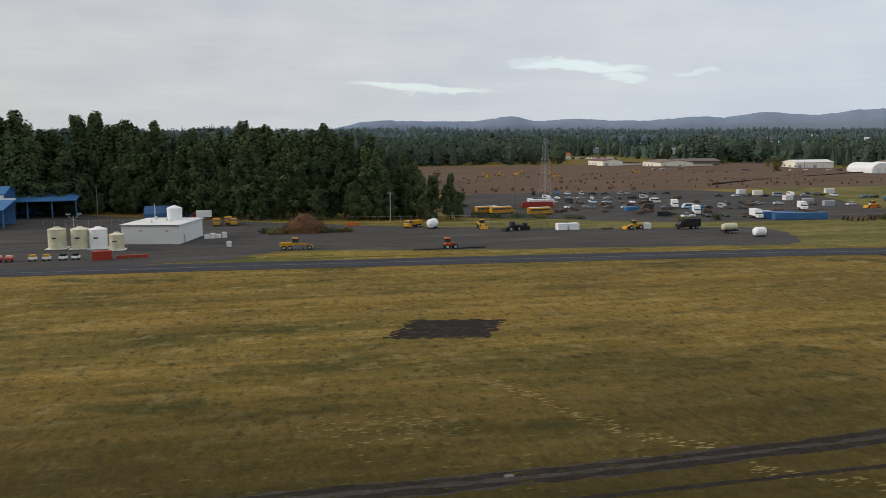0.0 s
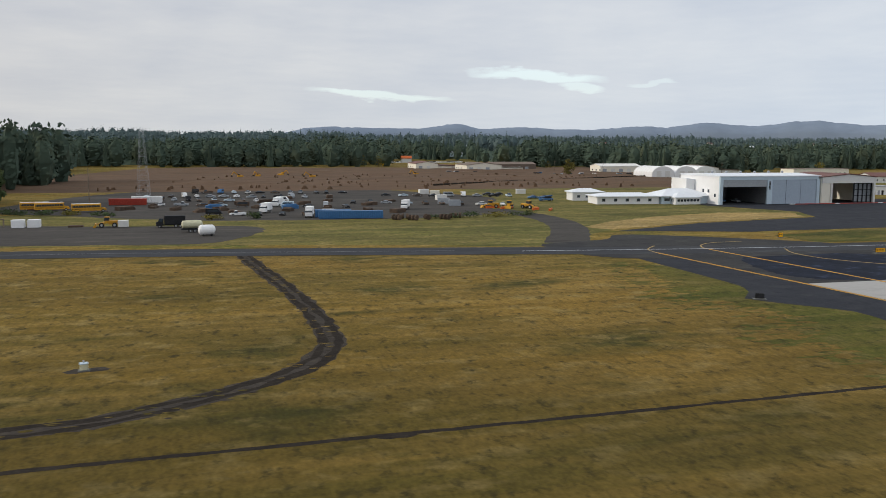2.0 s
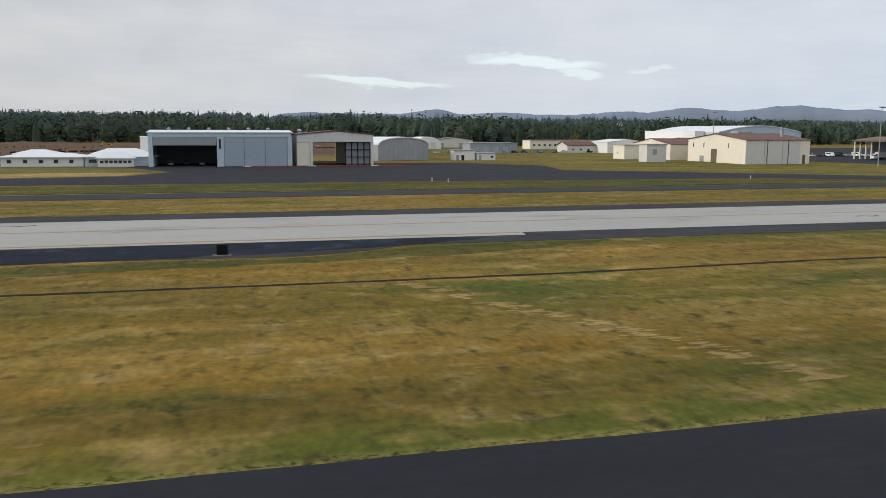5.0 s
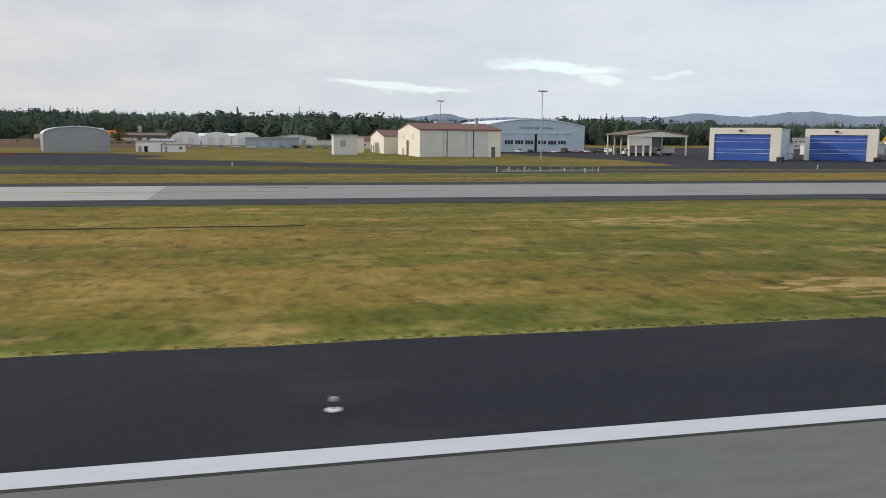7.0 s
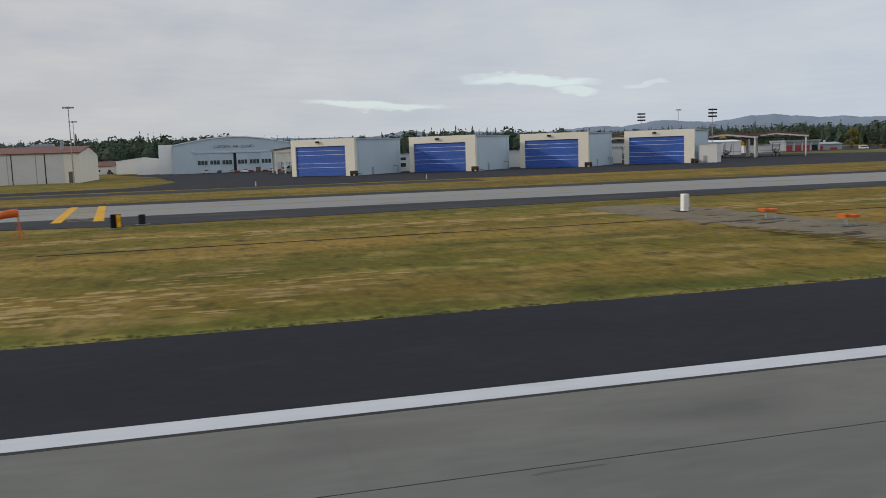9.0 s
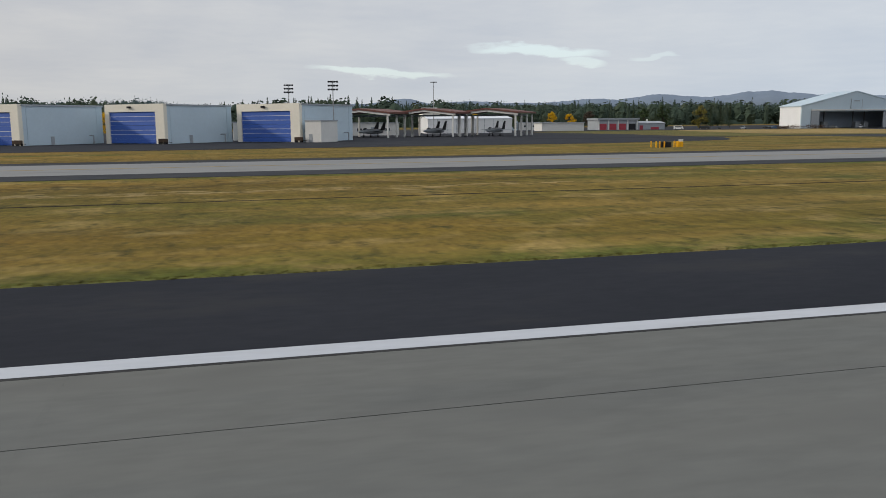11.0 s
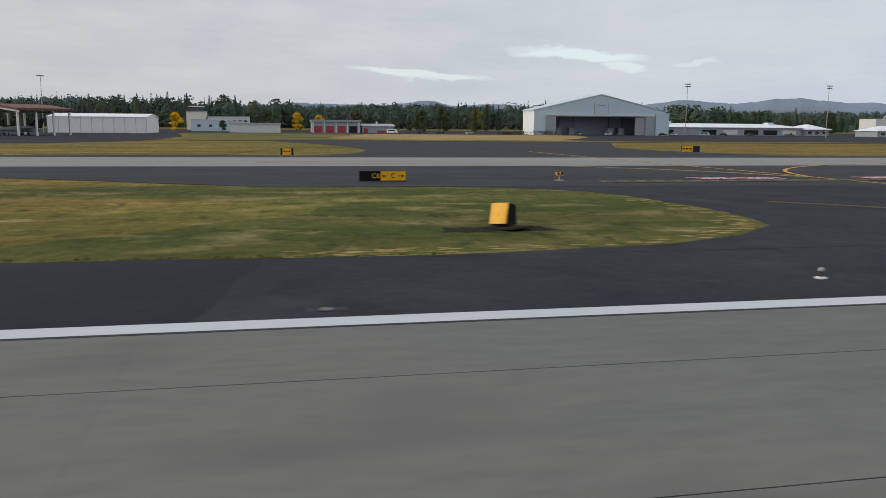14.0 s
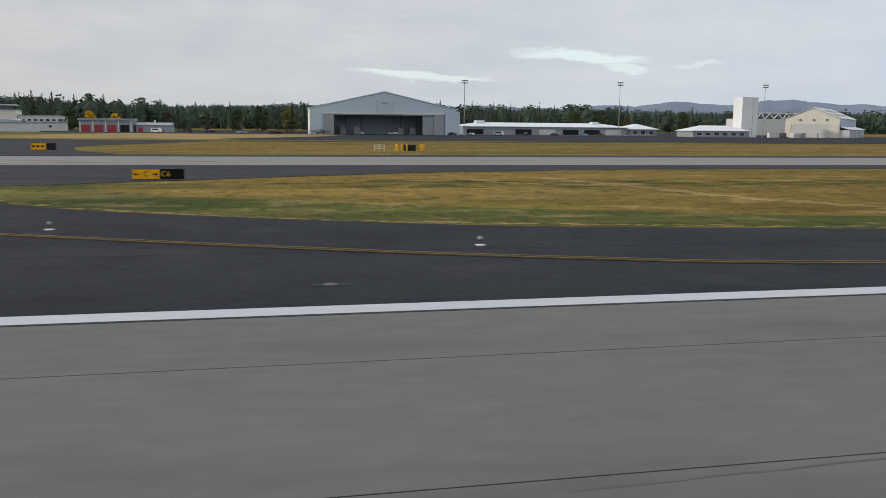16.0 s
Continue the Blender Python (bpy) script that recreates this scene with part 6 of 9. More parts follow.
panel("tower_seam", tw, "f", 6.4, 0.2, 0.2, 21.0, GREYMETAL)
hc = house("cream_hangar", 1357, 430, 28.5, 64, 10.6, -45, CREAM, OFFWHITE, "gable_y", 6.2, 0.4, "cream gabled hangar with dark roof lights")
panel("door", hc, "f", 3.2, 0.1, 20.5, 7.6, OFFWHITE, label="closed pale sliding door")
for u in (7.4, 14.6, 21.4):
    panel("wall_lamp", hc, "f", u, 9.6, 0.8, 0.7, DARK, proud=0.4)
for u, w in ((0.5, 2.6), (24.0, 4.0)):
    panel("corner_panel", hc, "f", u, 0.1, w, 7.8, CREAM, proud=0.25)
for f0, f1 in ((0.20, 0.42), (0.58, 0.80)):
    band_ = []
    for f, lift in ((f0, 0.30), (f1, 0.30), (f1, 0.42), (f0, 0.42)):
        band_.append((28.5 - 14.25 * f, 10.6 + 6.2 * f + lift))
    part("roof_light", Shape().profile_y(band_[::-1], 6 + 6 * f0, 50), GREYMETAL, hc, "dark roof light strip")
# thin sheet over the cream wall, its blue-grey imitating the side's shade
part("side_wall", Shape().box(28.52, 0.4, 6.4, 28.7, 63, 10.3), STEELBLUE, hc, "upper side wall, blue-grey shade in its colour")
part("lean_to", Shape().box(28.55, 1, 0, 33.5, 62, 4.4), OFFWHITE, hc, "low white lean-to")
part("lean_to_roof", Shape().profile_y([(28.55, 6.0), (28.55, 6.3), (34.2, 4.8), (34.2, 4.5)][::-1], 0.4, 62.6), SILVER, hc)
for k in range(8):
    part("lean_to_door", Shape().box(33.48, 4 + 7 * k, 0.1, 33.62, 8.4 + 7 * k, 3.6), STEELBLUE if k % 2 else GREYMETAL, hc)
truss = thing("steel_truss_roof", 1404, 545, 0, 9.5, "white zigzag steel truss over a far pale roof", "roof")
part("roof", Shape().box(-6, 0, -9.5, 50, 18, 2.2), OFFWHITE, truss)
for k in range(6):
    part("strut", Shape().bar((7.0 * k, 0, 2.2), (7.0 * k + 3.5, 0, 6.4), 0.35), WHITE, truss)
    part("strut", Shape().bar((7.0 * k + 3.5, 0, 6.4), (7.0 * k + 7.0, 0, 2.2), 0.35), WHITE, truss)
part("chord", Shape().bar((3.5, 0, 6.4), (38.5, 0, 6.4), 0.35), WHITE, truss)
for i in range(5):
    ob = thing("stored_container", 1331 + i * 7.2, 405 + 3 * (i % 2), 12 * i, 0, "weathered storage container by the apron", "container", "apron containers")
    part("box", Shape().box(0, 0, 0, 6.0, 2.4, 2.6, 0.05), (OFFWHITE, RUST, CREAM, GREYMETAL, OFFWHITE)[i], ob)
    for k in range(7):
        part("rib", Shape().box(0.4 + k * 0.85, -0.06, 0.2, 0.6 + k * 0.85, 0.0, 2.5), GREYMETAL, ob)

# maintenance yard west: white building, tanks, blue sheds
mb = house("maintenance_building", -43.4, 257.4, 17.6, 21.5, 5.6, -14, OFFWHITE, OFFWHITE, "flat", over=0.35, label="plain white block building with a flat roof")
panel("roof_edge", mb, "f", -0.3, 5.55, 18.2, 0.2, DARK, proud=0.4)
panel("door", mb, "r", 3.6, 0, 1.2, 2.6, GREYMETAL, 17.6)
panel("wall_lamp", mb, "f", 13.6, 3.9, 0.7, 0.4, LAMPHEAD, proud=0.4)
panel("wall_lamp", mb, "f", 5.6, 3.9, 0.7, 0.4, LAMPHEAD, proud=0.4)
for u, v in ((7, 6), (9.5, 12), (12, 9), (5, 15)):
    part("roof_vent", Shape().turned(u, v, [(0.35, 5.9), (0.35, 6.7), (0.6, 6.75), (0.1, 7.0)], 8), OFFWHITE, mb)
part("flue", Shape().cyl(4.5, 15.5, 5.9, 11.0, 0.18, n=8), GREYMETAL, mb)
part("water_tank", Shape().turned(10.4, 16.6, [(2.3, 5.96), (2.35, 9.4), (2.3, 9.6), (0.8, 10.2), (0.2, 10.4)], 18), WHITE, mb, "white round roof tank")


def tank(x, y, r, h, mat, label):
    o = thing("storage_tank", x, y, 0, 0, label, "tank", "storage tanks")
    part("body", Shape().turned(0, 0, [(r, 0.2), (r, h * 0.30), (r * 1.015, h * 0.31), (r, h * 0.33), (r, h * 0.62), (r * 1.015, h * 0.63), (r, h * 0.65), (r, h)], 20), mat, o)
    part("dome", Shape().turned(0, 0, [(r * 1.03, h), (r * 1.0, h + 0.12), (r * 0.35, h + 0.55), (r * 0.3, h + 0.75), (0.1, h + 0.8)], 20), mat, o)
    part("label_plate", Shape().box(-0.9, -r - 0.05, h * 0.55, 0.3, -r + 0.06, h * 0.62), DARK, o)
    part("base", Shape().box(-r - 0.4, -r - 0.4, 0.04, r + 0.4, r + 0.4, 0.2, 0.04), OFFWHITE, o)


tank(-60.1, 252, 2.5, 5.6, TANKCREAM, "cream cylindrical liquid tank, domed lid")
tank(-53.6, 250.8, 2.5, 5.6, TANKCREAM, "cream cylindrical liquid tank, domed lid")
tank(-48.4, 249.6, 2.5, 5.6, WHITE, "white cylindrical liquid tank, domed lid")
tank(-42.6, 244.6, 2.0, 4.4, TANKCREAM, "small cream liquid tank, domed lid")
ylamp = thing("street_lamp", -57.6, 262, 0, 0, "two-armed grey yard lamp", "lamp")
part("pole", Shape().cyl(0, 0, 0, 8.4, 0.16, 0.1, 8), LAMPHEAD, ylamp)
for s in (-1, 1):
    part("arm", Shape().bar((0, 0, 7.2), (1.9 * s, 0, 9.0), 0.08), LAMPHEAD, ylamp)
    part("lamp_head", Shape().box(1.6 * s - 0.5, -0.2, 8.95, 1.6 * s + 0.9, 0.2, 9.2, 0.05), LAMPHEAD, ylamp)


def open_shed(x, y, w, d, h, turn, bays, label):
    o = thing("open_shed", x, y, turn, 0, label, "shed", "blue sheds")
    part("roof", Shape().profile_x([(-1.5, h - 1.6), (d, h + 0.6), (d, h + 1.0), (-1.5, h - 1.2)], -0.4, w + 0.4), BLUE, o, "blue metal roof")
    part("roof_ridge", Shape().box(-0.4, d - 0.2, h + 0.6, w + 0.4, d + 0.6, h + 1.5), OFFWHITE, o)
    part("back_wall", Shape().box(0, d - 0.4, 0, w, d, h + 0.5), BLUE, o)
    for i in range(bays + 1):
        part("column", Shape().box(i * w / bays - 0.25, -0.2, 0, i * w / bays + 0.25, 0.3, h - 1.4), BLUE, o)
    part("side_wall", Shape().box(-0.3, 0.5, 0, 0, d, h - 0.6), BLUE, o)


open_shed(-112, 352, 36, 22, 8.4, 4, 4, "long blue open-fronted equipment shed")
open_shed(-128, 312, 36, 20, 8.0, 4, 3, "blue open-fronted equipment shed")
gh = house("blue_gable_shed", -128, 336, 30, 20, 10.8, 4, BLUE, BLUE, "gable_x", 2.4, 0.6, "tall blue shed with a white side panel")
panel("side_panel", gh, "f", 0, 6.0, 30, 4.6, WHITE)
qs = thing("round_roofed_shed", -49, 345, 0, 0, "blue round-roofed steel shed", "shed")
part("shell", Shape().profile_x([(0, 0), (0, 1.6), (1.6, 3.4), (4, 4.4), (6.4, 3.4), (8, 1.6), (8, 0)][::-1], 0, 20), BLUE, qs)
part("end_wall", Shape().profile_x([(0.2, 0), (0.2, 1.5), (1.7, 3.2), (4, 4.2), (6.3, 3.2), (7.8, 1.5), (7.8, 0)][::-1], 20.0, 20.1), STEELBLUE, qs)
# far sheds by the works field
for x, y, w, d, wl_, rf, lab in ((338, 803, 22, 40, CREAM, REDBROWN, "pale far warehouse with a reddish roof"), (372, 742, 34, 40, CREAM, BROWNROOF, "cream far warehouse with a brown roof"),
                                 (405, 770, 46, 24, BROWNROOF, BROWNROOF, "long brown far warehouse"), (482, 690, 40, 22, CREAM, OFFWHITE, "low cream far depot"), (540, 640, 30, 22, OFFWHITE, BROWNROOF, "pale far house, brown roof")):
    h_ = house("far_warehouse", x, y, w, d, 5.6, 0, wl_, rf, "gable_y" if w < 40 else "gable_x", 2.2, 0.5, lab, "building", "far warehouses")
    for i in range(int(w / 9)):
        panel("door", h_, "f", 2.5 + i * 8, 0, 3.6, 3.6, OFFWHITE if i % 2 else GREYMETAL)
    for i in range(3):
        window(h_, "l", 4 + 8 * i, 1.6, 2.4, 1.6, d)
    if w < 40:
        lean = part("side_roof", Shape().profile_y([(w, 4.4), (w + 22, 3.4), (w + 22, 3.8), (w, 4.9)], 0, d - 4), rf, h_)
        part("side_wall", Shape().box(w + 0.02, 1, 0, w + 21.5, d - 5, 3.4), wl_, h_)
dm = thing("fabric_shelter", 470, 574, 0, 0, "white round-topped fabric shelter", "shelter", "fabric shelters")
dp = [(0, 0)] + [(6.5 - 6.5 * math.cos(math.pi * i / 12), 2.6 + 5.0 * math.sin(math.pi * i / 12)) for i in range(13)] + [(13, 0)]
part("cover", Shape().profile_y(dp[::-1], 0, 30), WHITE, dm, "white fabric cover")
for u in (2.6, 7.6):
    part("door", Shape().box(u, -0.12, 0, u + 2.8, 0.05, 4.4), OFFWHITE, dm)
for i in range(8):
    part("hoop", Shape().profile_y([(x - 0.04 if x < 6.5 else x + 0.04, z + 0.05) for x, z in dp[1:-1]] + [(6.5 + (x - 6.5) * 0.985, z) for x, z in dp[1:-1]][::-1], 1 + 4 * i, 1.25 + 4 * i), OFFWHITE, dm)
dm.scale = (1.45, 1.0, 1.15)
again(dm, 489.6, 574, 0)
again(dm, 509.0, 578, 0, 0, "white round-topped fabric shelter, half hidden")
gl = house("long_grey_store", 517, 470, 29, 16, 5.6, 0, GREYMETAL, GREYMETAL, "flat", label="long low blue-grey flat-roofed store")
for u in (2, 8, 14, 20):
    panel("door", gl, "f", u, 0.1, 3.2, 3.4, STEELBLUE)
sc = house("small_pale_house", 465, 500, 13, 8, 3.0, 0, OFFWHITE, GREYMETAL, "gable_x", 1.2, 0.4, "small pale house on the grass")
for u in (2, 7):
    window(sc, "f", u, 0.9, 1.6, 1.2)

# ---- masts, lamps, poles ----


def flood(x, y, h, heads, label, group="floodlight masts"):
    o = thing("floodlight_mast", x, y, 0, 0, label, "lamp", group)
    part("pole", Shape().cyl(0, 0, 0, h, 0.20, 0.10, 8), LAMPHEAD, o)
    for k in range(heads):
        z = h - 0.3 - k * 1.1
        part("cross_arm", Shape().box(-1.4, -0.1, z - 0.1, 1.4, 0.1, z + 0.1), LAMPHEAD, o)
        for u in (-1.2, -0.4, 0.4, 1.2):
            part("lamp_head", Shape().box(u - 0.28, -0.5, z - 0.28, u + 0.28, 0.1, z + 0.22, 0.06), LAMPHEAD if heads < 3 else DARK, o)


for x, y, h, n in ((1157, 382, 25.8, 2), (1231.6, 376.3, 26, 2), (1306.4, 373.4, 26.2, 2), (608, 255.5, 21.9, 1), (595.5, 343, 22, 1), (794, 274, 17.6, 3), (804.5, 245.6, 17.4, 3), (865.2, 369.3, 23.2, 1)):
    flood(x, y, h, n, "tall grey floodlight mast")


def pole(x, y, h, label="bare wooden utility pole", mat=WOOD):
    o = thing("utility_pole", x, y, 0, 0, label, "pole", "utility poles")
    part("shaft", Shape().cyl(0, 0, 0, h, 0.2, 0.13, 8), mat, o)
    part("crossarm", Shape().box(-1.2, -0.08, h - 1.0, 1.2, 0.08, h - 0.8), mat, o)
    return o


pole(45.1, 306.5, 11.4, "slim pale utility pole before the trees", LAMPHEAD)
pole(-67.6, 352, 13.6)
pole(104, 340, 15)
pole(-150, 356, 13.6)
wire = thing("overhead_wires", -67.6, 352, 0, 0, "thin slack overhead wires between poles", "wire")
for dx in (-1.1, 1.1):
    s = Shape()
    for i in range(8):
        a, b = i / 8, (i + 1) / 8
        s.bar((-82 * a, 4 * a + dx, 12.9 - 5.5 * a * (1 - a)), (-82 * b, 4 * b + dx, 12.9 - 5.5 * b * (1 - b)), 0.04, 4)
    part("strand", s, DARK, wire)
for x, y in ((352, 720), (470, 660), (500, 640), (560, 620), (438, 690), (300, 560)):
    pole(x, y, 11, "far wooden utility pole")


def lattice(x, y, h, w0, w1, mats, turn=0, label="", cells=14):
    o = thing("lattice_mast", x, y, turn, 0, label, "mast")
    corner = [(-1, -1), (1, -1), (1, 1), (-1, 1)]
    bands = len(mats)
    for b in range(bands):
        s = Shape()
        lo_, hi = cells * b // bands, cells * (b + 1) // bands
        for k in range(lo_, hi):
            za, zb = h * k / cells, h * (k + 1) / cells
            ra, rb = w0 + (w1 - w0) * k / cells, w0 + (w1 - w0) * (k + 1) / cells
            for i in range(4):
                j = (i + 1) % 4
                A, B = Vector((*corner[i], 0)), Vector((*corner[j], 0))
                s.bar(A * ra + Vector((0, 0, za)), A * rb + Vector((0, 0, zb)), 0.045 if h > 12 else 0.03, 4)
                s.bar(A * ra + Vector((0, 0, za)), B * rb + Vector((0, 0, zb)), 0.03 if h > 12 else 0.02, 4)
                s.bar(A * rb + Vector((0, 0, zb)), B * rb + Vector((0, 0, zb)), 0.03 if h > 12 else 0.02, 4)
        part("section", s, mats[b], o, "orange section" if mats[b] is ORANGE else "")
    return o


lattice(122.5, 354, 30.5, 2.4, 0.6, [GREYMETAL], 20, "grey steel lattice mast in the yard", 16)
gs = lattice(594.7, 67.6, 8.6, 0.27, 0.24, [ORANGE, WHITE, ORANGE], 10, "orange and white lattice antenna mast", 12)
part("platform", Shape().box(-0.5, -0.5, 8.2, 0.5, 0.5, 8.32), ORANGE, gs)
for z in (8.4, 8.9):
    part("aerial", Shape().bar((-0.9, 0, z), (0.9, 0.1, z), 0.06).bar((0, -0.6, z + 0.1), (0, 0.6, z + 0.1), 0.06), ORANGE, gs)
gm = lattice(596.2, 68.6, 9.2, 0.10, 0.10, [WHITE, OFFWHITE], 0, "thin white lattice monitor mast", 14)
part("beacon", Shape().turned(0, 0, [(0.12, 9.2), (0.14, 9.5), (0.05, 9.65)], 8), RED, gm, "red beacon")
sb = thing("equipment_shelter", 597.8, 68.0, -20, 0, "orange and white striped equipment shelter", "shelter")
part("body", Shape().box(0, 0, 0.12, 3.9, 2.6, 2.6, 0.04), PINK, sb, "faded red panels")
# white stripe tinted blue for its unlit face; the lit end is plain white
part("white_band", Shape().box(1.35, -0.02, 0.14, 2.65, 2.62, 2.6), BLUEGREY, sb)
part("white_end", Shape().box(-0.02, -0.02, 0.14, 0.30, 2.62, 2.6), WHITE, sb)
part("base", Shape().box(-0.2, -0.2, 0, 4.1, 2.8, 0.12), OFFWHITE, sb)
part("air_unit", Shape().box(0.85, -0.5, 1.65, 1.7, 0.0, 2.3, 0.04), WHITE, sb)
part("air_grille", Shape().box(1.15, -0.53, 1.75, 1.62, -0.49, 2.2), DARK, bpy.data.objects["air_unit"])
part("air_unit", Shape().box(3.0, -0.4, 1.8, 3.7, 0.0, 2.3, 0.04), WHITE, sb)
part("cabinet", Shape().box(-0.75, 0.3, 0.6, -0.03, 1.3, 1.6, 0.04).box(-0.45, 0.2, 0.12, -0.03, 0.5, 1.0, 0.03), OFFWHITE, sb)
dg = thing("transmitter_box", 608.3, 67.5, 0, 0, "grey steel cabinet on short legs", "cabinet")
part("cabinet", Shape().box(-0.5, -0.3, 0.75, 0.55, 0.35, 1.55, 0.04), LAMPHEAD, dg)
part("cap", Shape().box(-0.6, -0.2, 1.55, -0.05, 0.25, 1.72, 0.03), LAMPHEAD, dg)
for u in (-0.35, 0.35):
    part("leg", Shape().box(u - 0.06, -0.06, 0.05, u + 0.06, 0.06, 0.75), LAMPHEAD, dg)
part("base", Shape().box(-0.9, -0.4, 0, 0.9, 0.4, 0.06), OFFWHITE, dg)
# wind sock
wk = thing("wind_sock", 632.0, 75.0, 20, 0, "orange wind sock on a thin orange frame", "wind sock")
part("pole", Shape().cyl(0, 0, 0, 2.3, 0.06, n=6), ORANGE, wk)
for u, v in ((0.5, 0.3), (-0.5, 0.3), (0, -0.55)):
    part("stay", Shape().bar((0, 0, 1.2), (u, v, 0.02), 0.03), ORANGE, wk)
part("sock", Shape().loft([[(u, r * math.cos(2 * math.pi * i / 10), z + r * math.sin(2 * math.pi * i / 10)) for i in range(10)] for r, u, z in ((0.36, -0.05, 2.15), (0.34, -0.6, 2.12), (0.30, -1.2, 2.02), (0.26, -1.75, 1.7), (0.20, -2.3, 1.4))]), ORANGE, wk)

# ---- airfield signs, lights and small gear ----


def slab_base(o, x0, y0, x1, y1, mat=CONCRETE):
    part("base_slab", Shape().box(x0, y0, 0, x1, y1, 0.09, 0.03), mat, o)


def side_sign(x, y, label, face="", colour=PAINT, h=1.25, w=1.2, turn=0, disc=False):
    """A tall black board whose face looks back along the runway."""
    o = thing("runway_distance_sign", x, y, turn, 0, label, "sign", "runway distance signs")
    part("board", Shape().box(-0.16, -w / 2, 0.2, 0.16, w / 2, 0.2 + h, 0.04), SIGNBLACK, o)
    part("edge_trim", Shape().box(-0.18, -w / 2 - 0.02, 0.2 + h, 0.18, w / 2 + 0.02, 0.25 + h, 0.01), DARK, o)
    for v in (-w * 0.32, w * 0.32):
        part("leg", Shape().cyl(0, v, 0.05, 0.22, 0.05, n=6), GREYMETAL, o)
    slab_base(o, -1.1, -w / 2 - 0.3, 0.5, w / 2 + 0.3)
    if face:
        letters(face, h * 0.72, o, colour, (-0.175, 0, 0.2 + h / 2, 90, 0, -90))
    if disc:
        part("disc", Shape().cyl(0, 0.2 + h / 2, -0.19, -0.165, w * 0.36, n=24, axis="x"), SIGNYELLOW, o, "round yellow disc")
    return o


side_sign(342.4, 34.4, "black runway sign board on a pale slab, seen edge-on", w=1.7, h=1.1)
side_sign(574.8, 39.0, "black runway distance sign with a white ten", "10")
side_sign(863.2, 39.3, "black runway distance sign with a white nine", "9")
side_sign(882.2, 42.3, "black arresting gear sign with a yellow disc", disc=True, w=1.35, h=1.35)
for x, y in ((574.8, 39.0), (863.2, 39.3), (882.2, 42.3), (964.0, 38.2)):
    setting("sign_pad", sheet(ragged([(x - 2.9, y - 0.8), (x - 2.6, y + 1.0), (x + 2.4, y + 1.1), (x + 2.9, y - 0.7)], 0.22, 0.5, int(x)), 1.0 * L), MUD)


def board(x, y, panels, label, h=0.85, lift=0.25, turn=0, slab=True):
    """A low airfield board facing the runway: panels of (width, material, text, text material)."""
    o = thing("airfield_sign", x, y, turn, 0, label, "sign", "airfield signs")
    w = sum(p[0] for p in panels)
    part("housing", Shape().box(0, -0.02, lift, w, 0.26, lift + h, 0.02), SIGNBLACK, o)
    u = 0.0
    for pw, mat, text, tmat in panels:
        pl = part("face", Shape().box(u + 0.02, -0.05, lift + 0.03, u + pw - 0.02, -0.01, lift + h - 0.03), mat, o)
        if text == "bars":
            for k in range(3):
                part("legend_bar", Shape().box(u + 0.14 + k * (pw - 0.2) / 3, -0.065, lift + h * 0.42, u + 0.08 + (k + 0.75) * (pw - 0.2) / 3, -0.05, lift + h * 0.66), tmat, pl)
        elif text:
            letters(text, h * 0.52, o, tmat, (u + pw / 2, -0.06, lift + h / 2, 90, 0, 0))
        u += pw
    n = max(2, int(w))
    for k in range(n):
        part("leg", Shape().cyl(0.3 + k * (w - 0.6) / (n - 1), 0.12, 0.05, lift, 0.04, n=6), GREYMETAL, o)
    if slab:
        slab_base(o, -0.35, -0.5, w + 0.35, 0.6)
    return o


def arrow_face(o, u, z, w, flip):
    s = 1 if flip else -1
    c = u + w / 2
    part("arrow", Shape().box(c - w * 0.4, -0.068, z - 0.035, c + w * 0.4, -0.052, z + 0.035).profile_y([(c + s * w * 0.5, z), (c + s * w * 0.18, z + 0.15), (c + s * w * 0.18, z - 0.15)][::s], -0.068, -0.052), DARK, o)


s1 = board(960.9, 71.6, [(1.0, SIGNBLACK, "", None), (0.85, SIGNBLACK, "C6", SIGNYELLOW), (2.2, SIGNYELLOW, "C", DARK)], "black and yellow taxiway sign with arrows", 0.85, 0.1, slab=False)
arrow_face(s1, 1.95, 0.525, 0.6, False)
arrow_face(s1, 3.3, 0.525, 0.6, True)
s2 = board(1055.4, 72.0, [(2.2, SIGNYELLOW, "C", DARK), (0.9, SIGNBLACK, "C6", SIGNYELLOW), (1.0, SIGNBLACK, "", None)], "yellow and black taxiway sign with arrows", 0.85, 0.1, slab=False)
arrow_face(s2, 0.1, 0.525, 0.6, False)
arrow_face(s2, 1.45, 0.525, 0.6, True)
board(1029.5, 144.2, [(2.3, SIGNYELLOW, "bars", DARK), (1.4, DARK, "", None)], "yellow and black taxiway sign, legend worn", 1.1)
board(955.3, 126.5, [(0.3, DARK, "", None), (1.3, SIGNYELLOW, "bars", DARK), (0.3, DARK, "", None)], "yellow taxiway sign in a black housing", 1.0)
board(297.9, 155.9, [(2.4, SIGNYELLOW, "bars", DARK)], "yellow taxiway sign by the grass strip", 1.0)
board(296.4, 188.7, [(1.3, SIGNYELLOW, "bars", DARK)], "small yellow taxiway sign", 1.2)
board(236.5, 76.4, [(1.1, DARK, "bars", SIGNYELLOW), (1.3, SIGNYELLOW, "bars", DARK)], "black and yellow location sign on bare asphalt", 0.9)
board(316.9, 76.3, [(4.9, DARK, "", None)], "long black sign, its back to the runway", 1.15, 0.1, slab=False)
slab_base(bpy.data.objects["airfield_sign.%03d" % 7], -0.5, -1.0, 5.6, 0.9, OFFWHITE)
board(375.9, 86.4, [(0.3, SIGNBLACK, "", None), (0.8, SIGNBLACK, "", None)], "small black sign on a pale slab", 1.0, 0.1)
